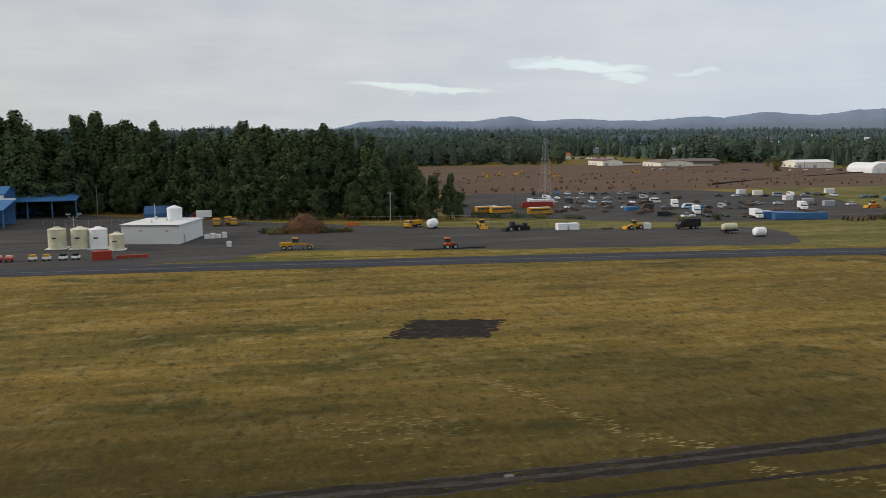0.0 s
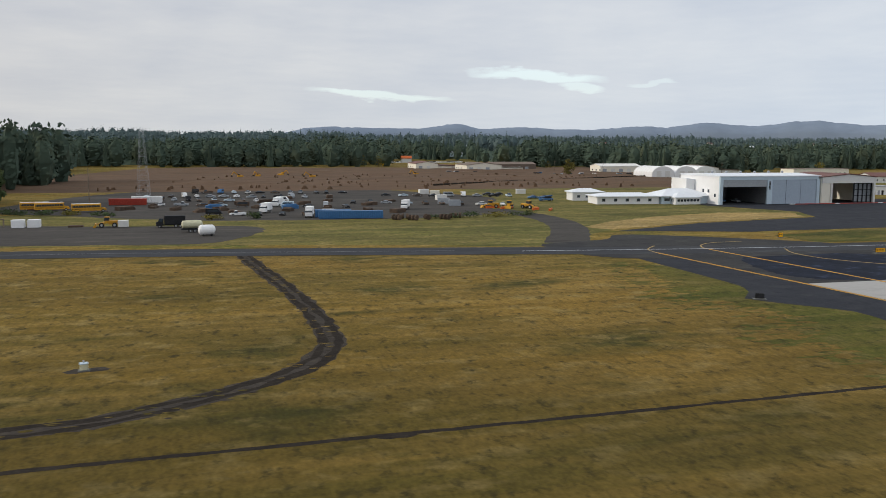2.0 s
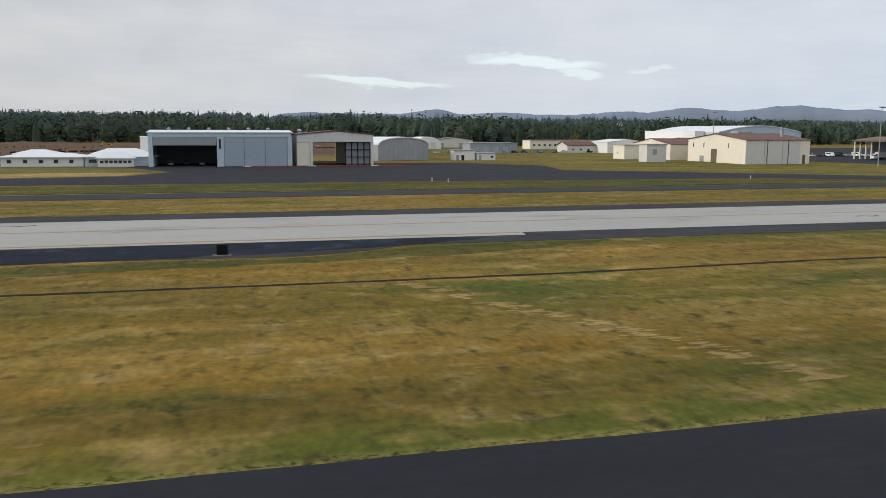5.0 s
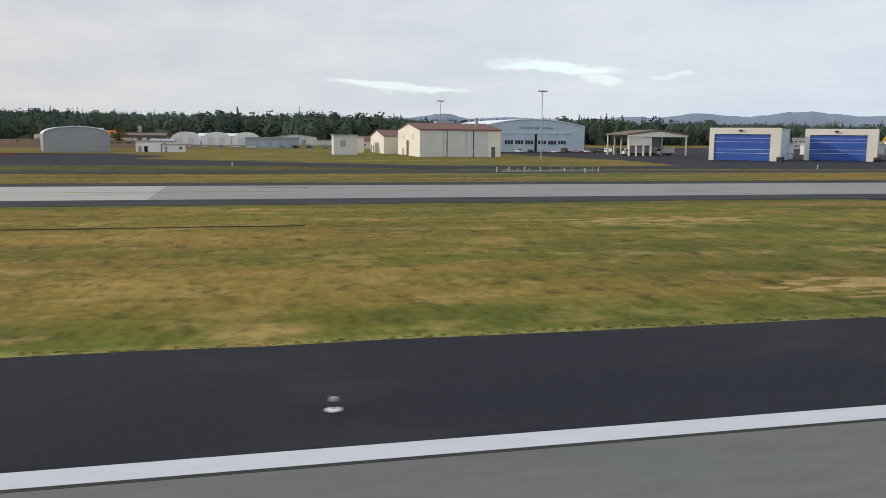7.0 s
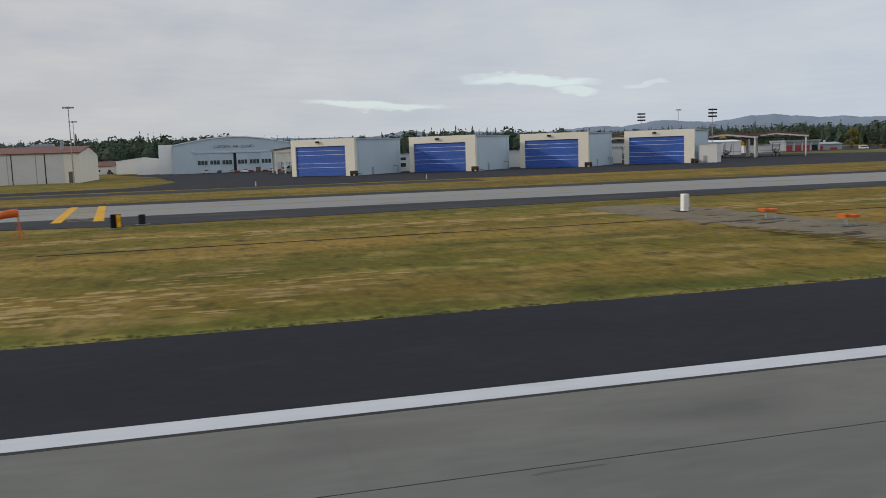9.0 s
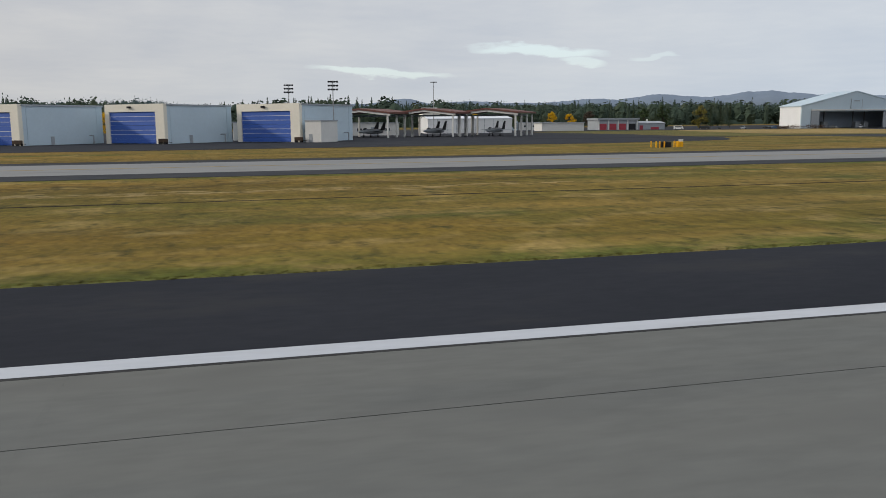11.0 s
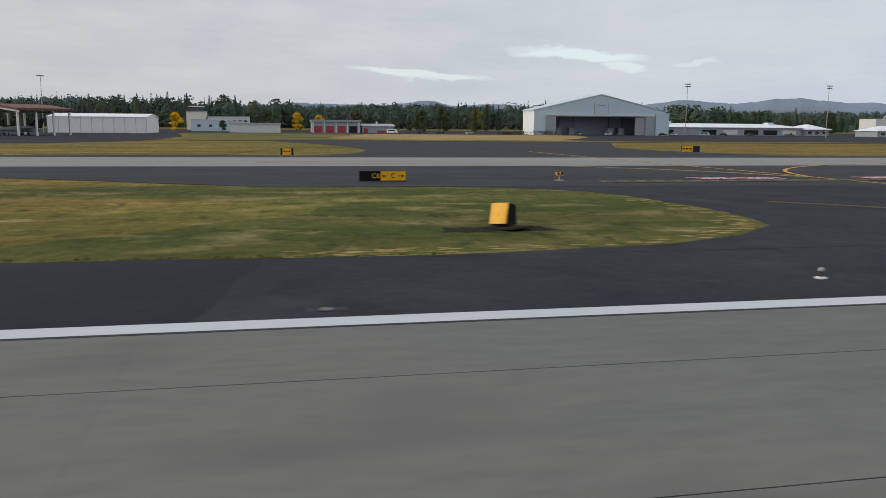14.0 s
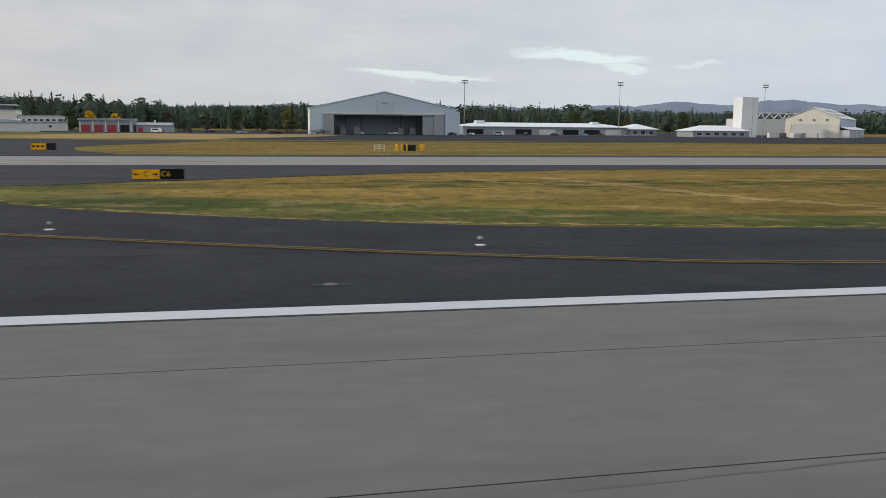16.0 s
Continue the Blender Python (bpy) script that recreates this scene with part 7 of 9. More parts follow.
board(235.6, 112.3, [(1.4, DARK, "", None)], "small black sign on a white slab", 0.8, 0.1, -25)
board(638.2, 80.5, [(0.5, SIGNBLACK, "", None), (0.4, SIGNYELLOW, "bars", DARK)], "small yellow and black sign", 1.2, 0.15)
board(640.2, 84.4, [(0.6, DARK, "", None)], "small dark sign by the taxiway", 0.9, 0.1)
ys = thing("yellow_sign", 964.0, 38.6, -28, 0, "yellow board with worn legend, leaning back", "sign")
part("face", Shape().profile_x([(-0.06, 0.25), (0.06, 0.25), (0.34, 1.25), (0.22, 1.25)], -0.5, 0.5).moved(0, 0, 0, 0), SIGNYELLOW, ys)
part("housing", Shape().profile_x([(0.08, 0.15), (0.80, 0.15), (0.80, 1.10), (0.36, 1.22)], -0.5, 0.52), SIGNBLACK, ys)
ys.rotation_euler = (0, radians(-5), radians(-56))
for k in range(3):
    part("legend_bar", Shape().profile_x([(0.085 + 0.05 * (k % 2), 0.62 + 0.1 * (k % 2)), (0.10 + 0.05 * (k % 2), 0.62 + 0.1 * (k % 2)), (0.125 + 0.05 * (k % 2), 0.72 + 0.1 * (k % 2)), (0.11 + 0.05 * (k % 2), 0.72 + 0.1 * (k % 2))], -0.3 + 0.22 * k, -0.14 + 0.22 * k), DARK, ys)
slab_base(ys, -1.6, -0.5, 1.4, 1.0, MUD)

# approach path lights: orange boxes on white stands
for i, (x, y) in enumerate(((688.4, 57.2), (689.2, 49.6), (690.2, 43.2), (691.2, 35.2))):
    o = thing("approach_light_unit", x, y, 0, 0, "orange approach path light on white legs", "lamp", "approach path lights")
    part("lamp_box", Shape().box(-0.62, -0.4, 0.62, 0.62, 0.4, 0.80, 0.05), ORANGE, o)
    part("lens_hood", Shape().box(-0.64, -0.4, 0.78, -0.2, 0.4, 0.85, 0.02), ORANGE, o)
    for u, v in ((-0.4, -0.3), (0.4, -0.3), (0, 0.35)):
        part("leg", Shape().cyl(u, v, 0.06, 0.64, 0.035, n=6), LAMPHEAD, o)
    slab_base(o, -1.1, -0.6, 1.1, 0.6)
pc = thing("power_cabinet", 687.2, 67.2, 0, 0, "white narrow power cabinet on clay", "cabinet")
part("cabinet", Shape().box(-0.25, -0.25, 0.1, 0.3, 0.3, 1.6, 0.04), WHITE, pc)
part("door", Shape().box(-0.18, -0.28, 0.3, 0.23, -0.25, 1.45, 0.01), OFFWHITE, pc)
part("conduit", Shape().cyl(0.5, 0, 0, 1.1, 0.05, n=6), GREYMETAL, pc)
gc = thing("field_cabinet", 138.8, 92.1, 10, 0, "small cream field cabinet on bare soil", "cabinet")
part("cabinet", Shape().box(-0.4, -0.35, 0.12, 0.4, 0.35, 0.75, 0.05), TANKCREAM, gc)
part("lid", Shape().box(-0.44, -0.39, 0.75, 0.44, 0.39, 0.84, 0.03), BLUEGREY, gc)
part("vent", Shape().cyl(0, 0, 0.84, 1.1, 0.08, n=8), GREYMETAL, gc)
slab_base(gc, -0.6, -0.5, 0.6, 0.5)
setting("bare_soil", sheet(ragged(smooth([(136.6, 92), (137.6, 92.9), (140.4, 93), (141.6, 92.1), (140.2, 91.2), (137.4, 91.2)], 0.8, True), 0.3, 0.5, 4), 0.9 * L), RUTS)
bl = thing("marker_disc", 894, 66.2, 0, 0, "pale round disc on a thin post", "marker")
part("post", Shape().cyl(0, 0, 0, 1.2, 0.06, n=6), GREYMETAL, bl)
part("disc", Shape().cyl(0, 1.4, -0.05, 0.05, 0.4, n=18, axis="y"), LAMPHEAD, bl)
pb = thing("junction_box", 892.1, 66.4, 0, 0, "low pale junction box on short legs", "cabinet")
part("box", Shape().box(-0.8, -0.3, 0.3, 0.7, 0.3, 0.65, 0.05), GREYMETAL, pb)
for u in (-0.6, 0.5):
    part("leg", Shape().box(u - 0.05, -0.05, 0, u + 0.05, 0.05, 0.3), DARK, pb)
pl_ = thing("cover_plate", 875.4, 63.4, 0, 0, "pale concrete cover slab with a small dark head", "slab")
part("slab", Shape().box(-2.0, -0.7, 0, 2.0, 0.7, 0.1, 0.03), OFFWHITE, pl_)
part("head", Shape().turned(0, 0, [(0.3, 0.1), (0.3, 0.4), (0.12, 0.6)], 10), DARK, pl_)
part("box", Shape().box(-1.6, -0.5, 0.1, -0.9, 0.4, 0.55, 0.04), DARK, pl_)
part("whip_aerial", Shape().cyl(1.3, 0, 0.1, 3.2, 0.035, n=6), GREYMETAL, pl_)
sk = thing("arrestor_sheave", 881.2, 30.6, 0, 0, "dark steel cable sheave frame let into a pale pad", "arresting gear")
part("sheave_box", Shape().box(-0.75, -2.4, 0.03, 0.75, -0.9, 0.26, 0.08), DARK, sk)
for u in (-0.78, 0.78):
    part("frame_rail", Shape().box(u - 0.08, -0.9, 0.03, u + 0.08, 3.0, 0.09), DARK, sk)
part("frame_end", Shape().box(-0.86, 3.0, 0.03, 0.86, 3.2, 0.09), DARK, sk)
for k in range(5):
    part("grating_bar", Shape().box(-0.5, -0.4 + 0.62 * k, 0.03, 0.5, -0.18 + 0.62 * k, 0.06), GREYMETAL, sk)
part("cable_guide", Shape().box(-0.14, -3.6, 0.03, 0.14, -2.4, 0.14, 0.04), BLACK, sk)
# edge lights and flush lights
el = thing("edge_light", 577.9, 23.6, 0, 0, "small elevated runway edge light on a plate", "lamp", "edge lights")
part("plate", Shape().turned(0, 0, [(0.20, 0.02), (0.20, 0.05), (0.14, 0.07)], 14), OFFWHITE, el)
part("stem", Shape().cyl(0, 0, 0.06, 0.26, 0.05, n=8), RUST, el)
part("globe", Shape().turned(0, 0, [(0.07, 0.26), (0.10, 0.29), (0.09, 0.36), (0.04, 0.39)], 10), LAMPHEAD, el)
for i in range(-2, 6):
    if i not in (0, 5):
        again(el, 577.9 + 60.5 * i, 23.7)
for x, y in ((971.1, 24.0), (1074.5, 31.4), (986, 32.8), (1056.8, 38.7), (301.5, 68.9), (300.9, 56.2), (306.6, 42.9), (317.1, 32), (325.7, 30), (249.6, 43.8), (258.3, 35.9), (256.4, 62.3)):
    again(el, x, y, 0, 0, "small taxiway edge light on a pale plate")
fl = thing("flush_light", 562.7, 21.8, 0, 0, "flush pavement light in a pale patch", "lamp", "flush lights")
part("patch", Shape().box(-0.55, -0.24, 0, 0.55, 0.24, 0.035, 0.01), OLD_ASPHALT, fl)
part("lens", Shape().cyl(0, 0, 0.03, 0.045, 0.2, n=12), CONCRETE, fl)
for x, y in ((893.7, 21.9), (928.1, 23.6), (954.5, 22.0), (978.1, 26.1), (988.6, 24), (1013.2, 36.2), (1011.2, 30.3), (268.5, 45.1), (872.9, 23.4), (1068, 24)):
    again(fl, x, y)
for x, y, lab in ((253.4, 77.9, 0), (979.2, 72, 1), (1037.6, 66.8, 0), (1051.6, 44.2, 1)):
    o = thing("guard_light", x, y, 15, 0, "yellow runway guard light on a short stem", "lamp", "guard lights")
    part("stem", Shape().cyl(0, 0, 0.05, 0.5, 0.05, n=6), SIGNYELLOW, o)
    part("lamp_head", Shape().box(-0.36, -0.12, 0.5, 0.36, 0.12, 0.76, 0.05), SIGNYELLOW, o)
    for u in (-0.2, 0.2):
        part("lens", Shape().cyl(u, 0.67, -0.17, -0.13, 0.12, n=10, axis="y"), DARK, o)
    part("plate", Shape().turned(0, 0, [(0.45, 0.02), (0.45, 0.07)], 12), PALE, o)
gate_box = thing("bollard_enclosure", 1092.6, 155.2, 0, 0, "dark box ringed by yellow bollards", "enclosure")
part("box", Shape().box(-1.0, -0.6, 0, 1.2, 0.6, 1.1, 0.05), DARK, gate_box)
for u, v in ((-2.4, -1), (-1.6, -1), (-0.6, -1), (2.0, -1), (2.7, -0.6), (-2.4, 1), (2.7, 1)):
    part("bollard", Shape().turned(u, v, [(0.13, 0), (0.13, 1.2), (0.06, 1.28)], 8), SIGNYELLOW, gate_box)
ld = thing("wire_frame", 1087.0, 155.4, 0, 0, "pale steel frame of stacked rails", "frame")
for z in (0.35, 0.7, 1.05):
    part("rail", Shape().bar((-1, 0, z), (1, 0, z), 0.05), OFFWHITE, ld)
for u in (-0.9, 0, 0.9):
    part("upright", Shape().bar((u, 0, 0), (u, 0, 1.1), 0.05), OFFWHITE, ld)
again(gate_box, 858, 151, 0)
yb = thing("yellow_box", 862.6, 153, 0, 0, "small yellow equipment box", "cabinet")
part("box", Shape().box(-0.5, -0.4, 0, 0.5, 0.4, 1.1, 0.05), SIGNYELLOW, yb)
part("lamp", Shape().box(-0.3, -0.2, 1.1, 0.6, 0.2, 1.5, 0.04), OFFWHITE, yb)
mk = thing("marker_post", 427.5, 204, 0, 0, "short white marker post at the apron edge", "marker", "marker posts")
part("post", Shape().cyl(0, 0, 0, 0.8, 0.10, n=8), OFFWHITE, mk)
part("cap", Shape().turned(0, 0, [(0.14, 0.8), (0.14, 0.9), (0.06, 1.0)], 8), OFFWHITE, mk)
for x, y in ((513, 195.5), (566, 167), (569, 168), (572.5, 168.4), (576, 168.5), (580, 165), (583.5, 162.5), (588, 166), (430, 197.6), (693, 186), (655, 184)):
    again(mk, x, y)
bt = thing("antenna_rail", 577, 165, 8, 0, "low rail with short white antenna stubs", "antenna")
part("rail", Shape().box(-11, -0.15, 0.2, 11, 0.15, 0.45), GREYMETAL, bt)
for i in range(9):
    part("stub", Shape().cyl(-10 + i * 2.5, 0, 0.45, 1.0, 0.08, n=6), LAMPHEAD, bt)
barrier = thing("red_barrier_line", 384, 299.6, 0.8, 0, "low red and white barrier line on the apron", "barrier")
for i in range(24):
    part("barrier_block", Shape().profile_x([(-0.3, 0), (0.3, 0), (0.12, 0.32), (-0.12, 0.32)], i * 2.5, i * 2.5 + 2.4), RED if i % 9 else OFFWHITE, barrier)

# ---- vehicles and plant ----


def wheels(o, xs, half, r, w=0.3):
    for u in xs:
        for v in (-half, half):
            t = part("wheel", Shape().cyl(u, r, v - w / 2, v + w / 2, r, n=12, axis="y"), BLACK, o)
            part("rim", Shape().cyl(u, r, v - w / 2 - 0.02, v + w / 2 + 0.02, r * 0.55, n=8, axis="y"), LAMPHEAD, t)


def car(x, y, turn, mat, style="sedan", label="", group="parked cars"):
    o = thing("car", x, y, turn, 0, label, "car", group)
    if style == "pickup":
        part("body", Shape().loft([[(u, v, z) for u, v in ((-2.7, -0.9), (2.7, -0.9), (2.7, 0.9), (-2.7, 0.9))] for z in (0.4, 1.0)]).box(-0.1, -0.9, 1.0, 0.1, 0.9, 1.15).box(0.1, -0.9, 1.0, 2.7, -0.78, 1.2).box(0.1, 0.78, 1.0, 2.7, 0.9, 1.2), mat, o)
        part("cabin", Shape().loft([[(-1.5, -0.85, 1.0), (0.0, -0.85, 1.0), (0.0, 0.85, 1.0), (-1.5, 0.85, 1.0)], [(-1.0, -0.72, 1.75), (-0.1, -0.72, 1.75), (-0.1, 0.72, 1.75), (-1.0, 0.72, 1.75)]]), PANE, o)
        part("cab_roof", Shape().box(-1.0, -0.72, 1.74, -0.1, 0.72, 1.82, 0.03), mat, o)
        wheels(o, (-1.7, 1.7), 0.85, 0.38, 0.26)
    elif style == "van":
        part("body", Shape().profile_y([(-2.6, 0.4), (2.6, 0.4), (2.6, 2.2), (-1.6, 2.25), (-2.3, 1.25), (-2.6, 1.1)], -0.95, 0.95), mat, o)
        part("side_glass", Shape().profile_y([(-2.05, 1.3), (1.9, 1.3), (1.9, 1.9), (-1.6, 1.95)], -0.97, 0.97), PANE, o)
        wheels(o, (-1.7, 1.7), 0.85, 0.38, 0.26)
    else:
        part("body", Shape().profile_y([(-2.25, 0.35), (2.25, 0.35), (2.25, 0.9), (1.4, 1.0), (-1.0, 1.0), (-2.2, 0.85)], -0.87, 0.87), mat, o)
        part("cabin", Shape().loft([[(-1.1, -0.82, 0.98), (1.7, -0.82, 0.98), (1.7, 0.82, 0.98), (-1.1, 0.82, 0.98)], [(-0.4, -0.66, 1.42), (1.1, -0.66, 1.42), (1.1, 0.66, 1.42), (-0.4, 0.66, 1.42)]]), PANE, o)
        part("cab_roof", Shape().box(-0.4, -0.66, 1.41, 1.1, 0.66, 1.48, 0.03), mat, o)
        wheels(o, (-1.4, 1.4), 0.8, 0.33, 0.22)
    part("headlight", Shape().box(-2.66 if style != "sedan" else -2.28, -0.8, 0.7, -2.5 if style != "sedan" else -2.1, -0.45, 0.9), LAMPHEAD, o)
    part("headlight", Shape().box(-2.66 if style != "sedan" else -2.28, 0.45, 0.7, -2.5 if style != "sedan" else -2.1, 0.8, 0.9), LAMPHEAD, o)
    return o


def truck(x, y, turn, cab, load, kind="dump", label="", group="parked trucks"):
    o = thing("truck", x, y, turn, 0, label, "truck", group)
    part("chassis", Shape().box(-3.6, -0.5, 0.65, 3.9, 0.5, 0.95), DARK, o)
    part("cab", Shape().profile_y([(-3.9, 0.6), (-1.9, 0.6), (-1.9, 2.7), (-3.0, 2.7), (-3.3, 1.75), (-3.9, 1.6)], -1.15, 1.15), cab, o)
    part("windscreen", Shape().profile_y([(-3.32, 1.78), (-3.02, 2.6), (-2.1, 2.6), (-2.1, 1.8)], -1.17, 1.17), PANE, o)
    if kind == "dump":
        part("dump_body", Shape().loft([[(-1.5, -1.1, 1.05), (3.6, -1.1, 1.05), (3.6, 1.1, 1.05), (-1.5, 1.1, 1.05)], [(-1.9, -1.3, 2.4), (4.0, -1.3, 2.4), (4.0, 1.3, 2.4), (-1.9, 1.3, 2.4)]]), load, o)
    elif kind == "box":
        part("box_body", Shape().box(-1.6, -1.25, 1.0, 4.2, 1.25, 3.5, 0.06), load, o)
    elif kind == "tank":
        part("tank_body", Shape().lying(0, 2.05, [(0.5, -1.6), (0.95, -1.4), (1.0, 0), (0.95, 3.8), (0.5, 4.0)], 14), load, o)
    else:
        part("bed", Shape().box(-1.6, -1.2, 0.95, 4.2, 1.2, 1.15), load, o)
    wheels(o, (-2.9, 1.6, 2.8), 0.95, 0.5, 0.34)
    return o


def bus(x, y, turn):
    o = thing("school_bus", x, y, turn, 0, "yellow school bus parked in the yard", "bus", "school buses")
    part("body", Shape().profile_x([(-1.2, 0.6), (1.2, 0.6), (1.2, 2.7), (0.9, 3.05), (-0.9, 3.05), (-1.2, 2.7)], -4.4, 5.2), MACHINE, o)
    part("bonnet", Shape().profile_y([(-6.2, 0.6), (-4.42, 0.6), (-4.42, 1.8), (-5.9, 1.5), (-6.2, 1.2)], -1.05, 1.05), MACHINE, o)
    part("window_band", Shape().box(-4.0, -1.23, 1.75, 4.9, 1.23, 2.5), PANE, o)
    part("roof", Shape().profile_x([(-0.95, 3.02), (0.95, 3.02), (0.7, 3.12), (-0.7, 3.12)], -4.2, 5.0), OFFWHITE, o)
    for k in range(11):
        part("window_post", Shape().box(-3.8 + k * 0.84, -1.25, 1.72, -3.7 + k * 0.84, 1.25, 2.52), MACHINE, o)
    part("stripe", Shape().box(-4.4, -1.22, 1.2, 5.2, 1.22, 1.28), DARK, o)
    wheels(o, (-5.0, 3.2), 0.95, 0.5, 0.34)


def container(x, y, turn, mat, label, length=12.2, h=2.6, name="shipping_container"):
    o = thing(name, x, y, turn, 0, label, "container", "containers")
    part("box", Shape().box(0, 0, 0.12, length, 2.44, h, 0.04), mat, o)
    s = Shape()
    for k in range(int(length / 0.6)):
        s.box(0.3 + k * 0.6, -0.05, 0.25, 0.55 + k * 0.6, 0.0, h - 0.12)
    part("corrugation", s, mat, o)
    part("door", Shape().box(length - 0.02, 0.15, 0.2, length + 0.06, 2.3, h - 0.15, 0.02), mat, o)
    for u in (0.1, length - 0.4):
        part("foot", Shape().box(u, 0.1, 0, u + 0.3, 2.3, 0.12), DARK, o)
    return o


def excavator(x, y, turn, label="yellow tracked excavator on bare earth"):
    o = thing("excavator", x, y, turn, 0, label, "excavator", "excavators")
    for v in (-1.2, 1.2):
        part("track", Shape().profile_y([(-2.2, 0.3), (-1.8, 0), (1.8, 0), (2.2, 0.3), (1.8, 0.9), (-1.8, 0.9)], v - 0.3, v + 0.3), BLACK, o)
    part("body", Shape().box(-1.6, -1.3, 0.95, 2.4, 1.3, 2.2, 0.15), MACHINE, o)
    cab = part("cab", Shape().box(-1.6, -1.3, 2.2, 0.0, -0.2, 3.2, 0.1), MACHINE, o)
    part("glass", Shape().box(-1.65, -1.33, 2.3, -0.3, -0.3, 3.0), PANE, cab)
    part("boom", Shape().profile_y([(-1.2, 1.9), (-1.0, 2.5), (-4.2, 4.9), (-4.7, 4.5)], -0.2, 0.25), MACHINE, o)
    part("stick", Shape().profile_y([(-4.2, 4.9), (-4.7, 4.9), (-6.2, 2.2), (-5.8, 2.0)], -0.16, 0.2), MACHINE, o)
    part("bucket", Shape().profile_y([(-6.3, 2.3), (-5.6, 2.1), (-5.4, 1.3), (-6.4, 1.1)], -0.5, 0.55), DARK, o)


def loader(x, y, turn, mat=MACHINE, label="small yellow wheel loader", name="wheel_loader"):
    o = thing(name, x, y, turn, 0, label, "loader", "loaders")
    part("rear_body", Shape().box(0.2, -0.9, 0.9, 3.2, 0.9, 2.0, 0.2), mat, o)
    cab = part("cab", Shape().box(-0.9, -0.8, 1.2, 0.5, 0.8, 3.1, 0.1), mat, o)
    part("glass", Shape().box(-0.95, -0.83, 2.0, 0.4, 0.83, 2.9), PANE, cab)
    part("front_frame", Shape().box(-2.2, -0.6, 0.7, -0.9, 0.6, 1.4, 0.1), mat, o)
    part("arm", Shape().profile_y([(-1.2, 1.4), (-1.0, 1.7), (-3.2, 0.9), (-3.2, 0.6)], -0.6, 0.6), mat, o)
    part("bucket", Shape().profile_y([(-3.2, 0.15), (-4.1, 0.15), (-3.9, 0.4), (-3.4, 1.2), (-3.1, 1.1)], -1.3, 1.3), mat, o)
    wheels(o, (-1.7, 1.8), 1.0, 0.72, 0.5)
    return o


def grader(x, y, turn):
    o = thing("road_grader", x, y, turn, 0, "yellow motor grader on the gravel lot", "grader")
    part("frame", Shape().profile_y([(-4.6, 1.0), (-4.6, 1.4), (-0.6, 2.0), (0.4, 1.6), (0.4, 1.2), (-1.0, 1.5)], -0.2, 0.2), MACHINE, o)
    part("engine_hood", Shape().box(0.9, -0.75, 1.0, 4.2, 0.75, 2.2, 0.2), MACHINE, o)
    cab = part("cab", Shape().box(-0.9, -0.8, 1.4, 0.9, 0.8, 3.4, 0.1), MACHINE, o)
    part("glass", Shape().box(-0.95, -0.83, 2.1, 0.8, 0.83, 3.1), PANE, cab)
    part("blade", Shape().box(-2.4, -1.8, 0.2, -2.2, 1.8, 0.85).moved(0, 0, 0, 0), DARK, o)
    part("nose", Shape().box(-5.0, -0.9, 0.5, -4.5, 0.9, 1.0, 0.08), MACHINE, o)
    wheels(o, (-4.0, 1.5, 3.1), 0.95, 0.65, 0.4)


def roller(x, y, turn):
    o = thing("harrow_tractor", x, y, turn, 0, "orange tractor with a long folded harrow", "tractor")
    part("body", Shape().box(-0.6, -0.5, 0.9, 2.2, 0.5, 1.8, 0.15), RED, o)
    cab = part("cab", Shape().box(-1.0, -0.8, 1.3, 0.6, 0.8, 3.3, 0.12), ORANGE, o)
    part("glass", Shape().box(-1.04, -0.83, 2.0, 0.5, 0.83, 3.0), PANE, cab)
    wheels(o, (-0.4, 1.9), 0.9, 0.75, 0.45)
    h_ = Shape()
    for s in (-1, 1):
        for k in range(6):
            h_.box(-0.7 + s * (2.5 + k * 1.5), -2.2, 0.25, 0.7 + s * (2.5 + k * 1.5), -1.9, 0.5)
            h_.bar((s * (1.6 + k * 1.5), -2.0, 0.5), (s * (3.0 + k * 1.5), -2.1, 0.75), 0.06)
    part("harrow_bar", h_, DARK, o)


def bulk(name, x, y, turn, mat, label, cat, blocks):
    """Small stacked gear: boxes of (x0, y0, z0, x1, y1, z1), one part each."""
    o = thing(name, x, y, turn, 0, label, cat)
    for b in blocks:
        part("piece", Shape().box(*b, 0.05), mat, o)
    return o


grader(7.0, 232, 178)
roller(49.2, 222.5, 4)
part_brush = thing("brush_heap", 11.7, 276, 0, 0, "tall heap of dead reddish brush", "heap")
rb = random.Random(5)
sh_ = Shape()
for i in range(1500):
    a, r = rb.uniform(0, 6.28), 8.6 * math.sqrt(rb.random())
    z = max(0.1, (1 - (r / 9.0) ** 1.3) * 7.6 * rb.uniform(0.3, 1.0))
    p0 = Vector((r * math.cos(a), r * 0.7 * math.sin(a), z))
    d = Vector((rb.gauss(0, 1), rb.gauss(0, 1), rb.gauss(0, 0.6))).normalized() * rb.uniform(0.8, 2.2)
    q = Vector((rb.gauss(0, 1), rb.gauss(0, 1), rb.gauss(0, 1))).normalized() * 0.12
    sh_.add([p0 - d / 2, p0 - d / 2 + q, p0 + d / 2 + q, p0 + d / 2], [(0, 1, 2, 3)])
core = Shape().turned(0, 0, [(7.6, 0), (6.2, 1.8), (4.0, 4.0), (1.6, 6.0)], 14)
core.v = [(x, y * 0.7, z) for x, y, z in core.v]
part("twigs", sh_, BRUSH, part_brush)
part("core", core, BRUSH, part_brush)
tk = thing("white_tank_trailer", 55.2, 275.5, 60, 0, "white round-ended liquid tank on a cradle", "tank", "loose tanks")
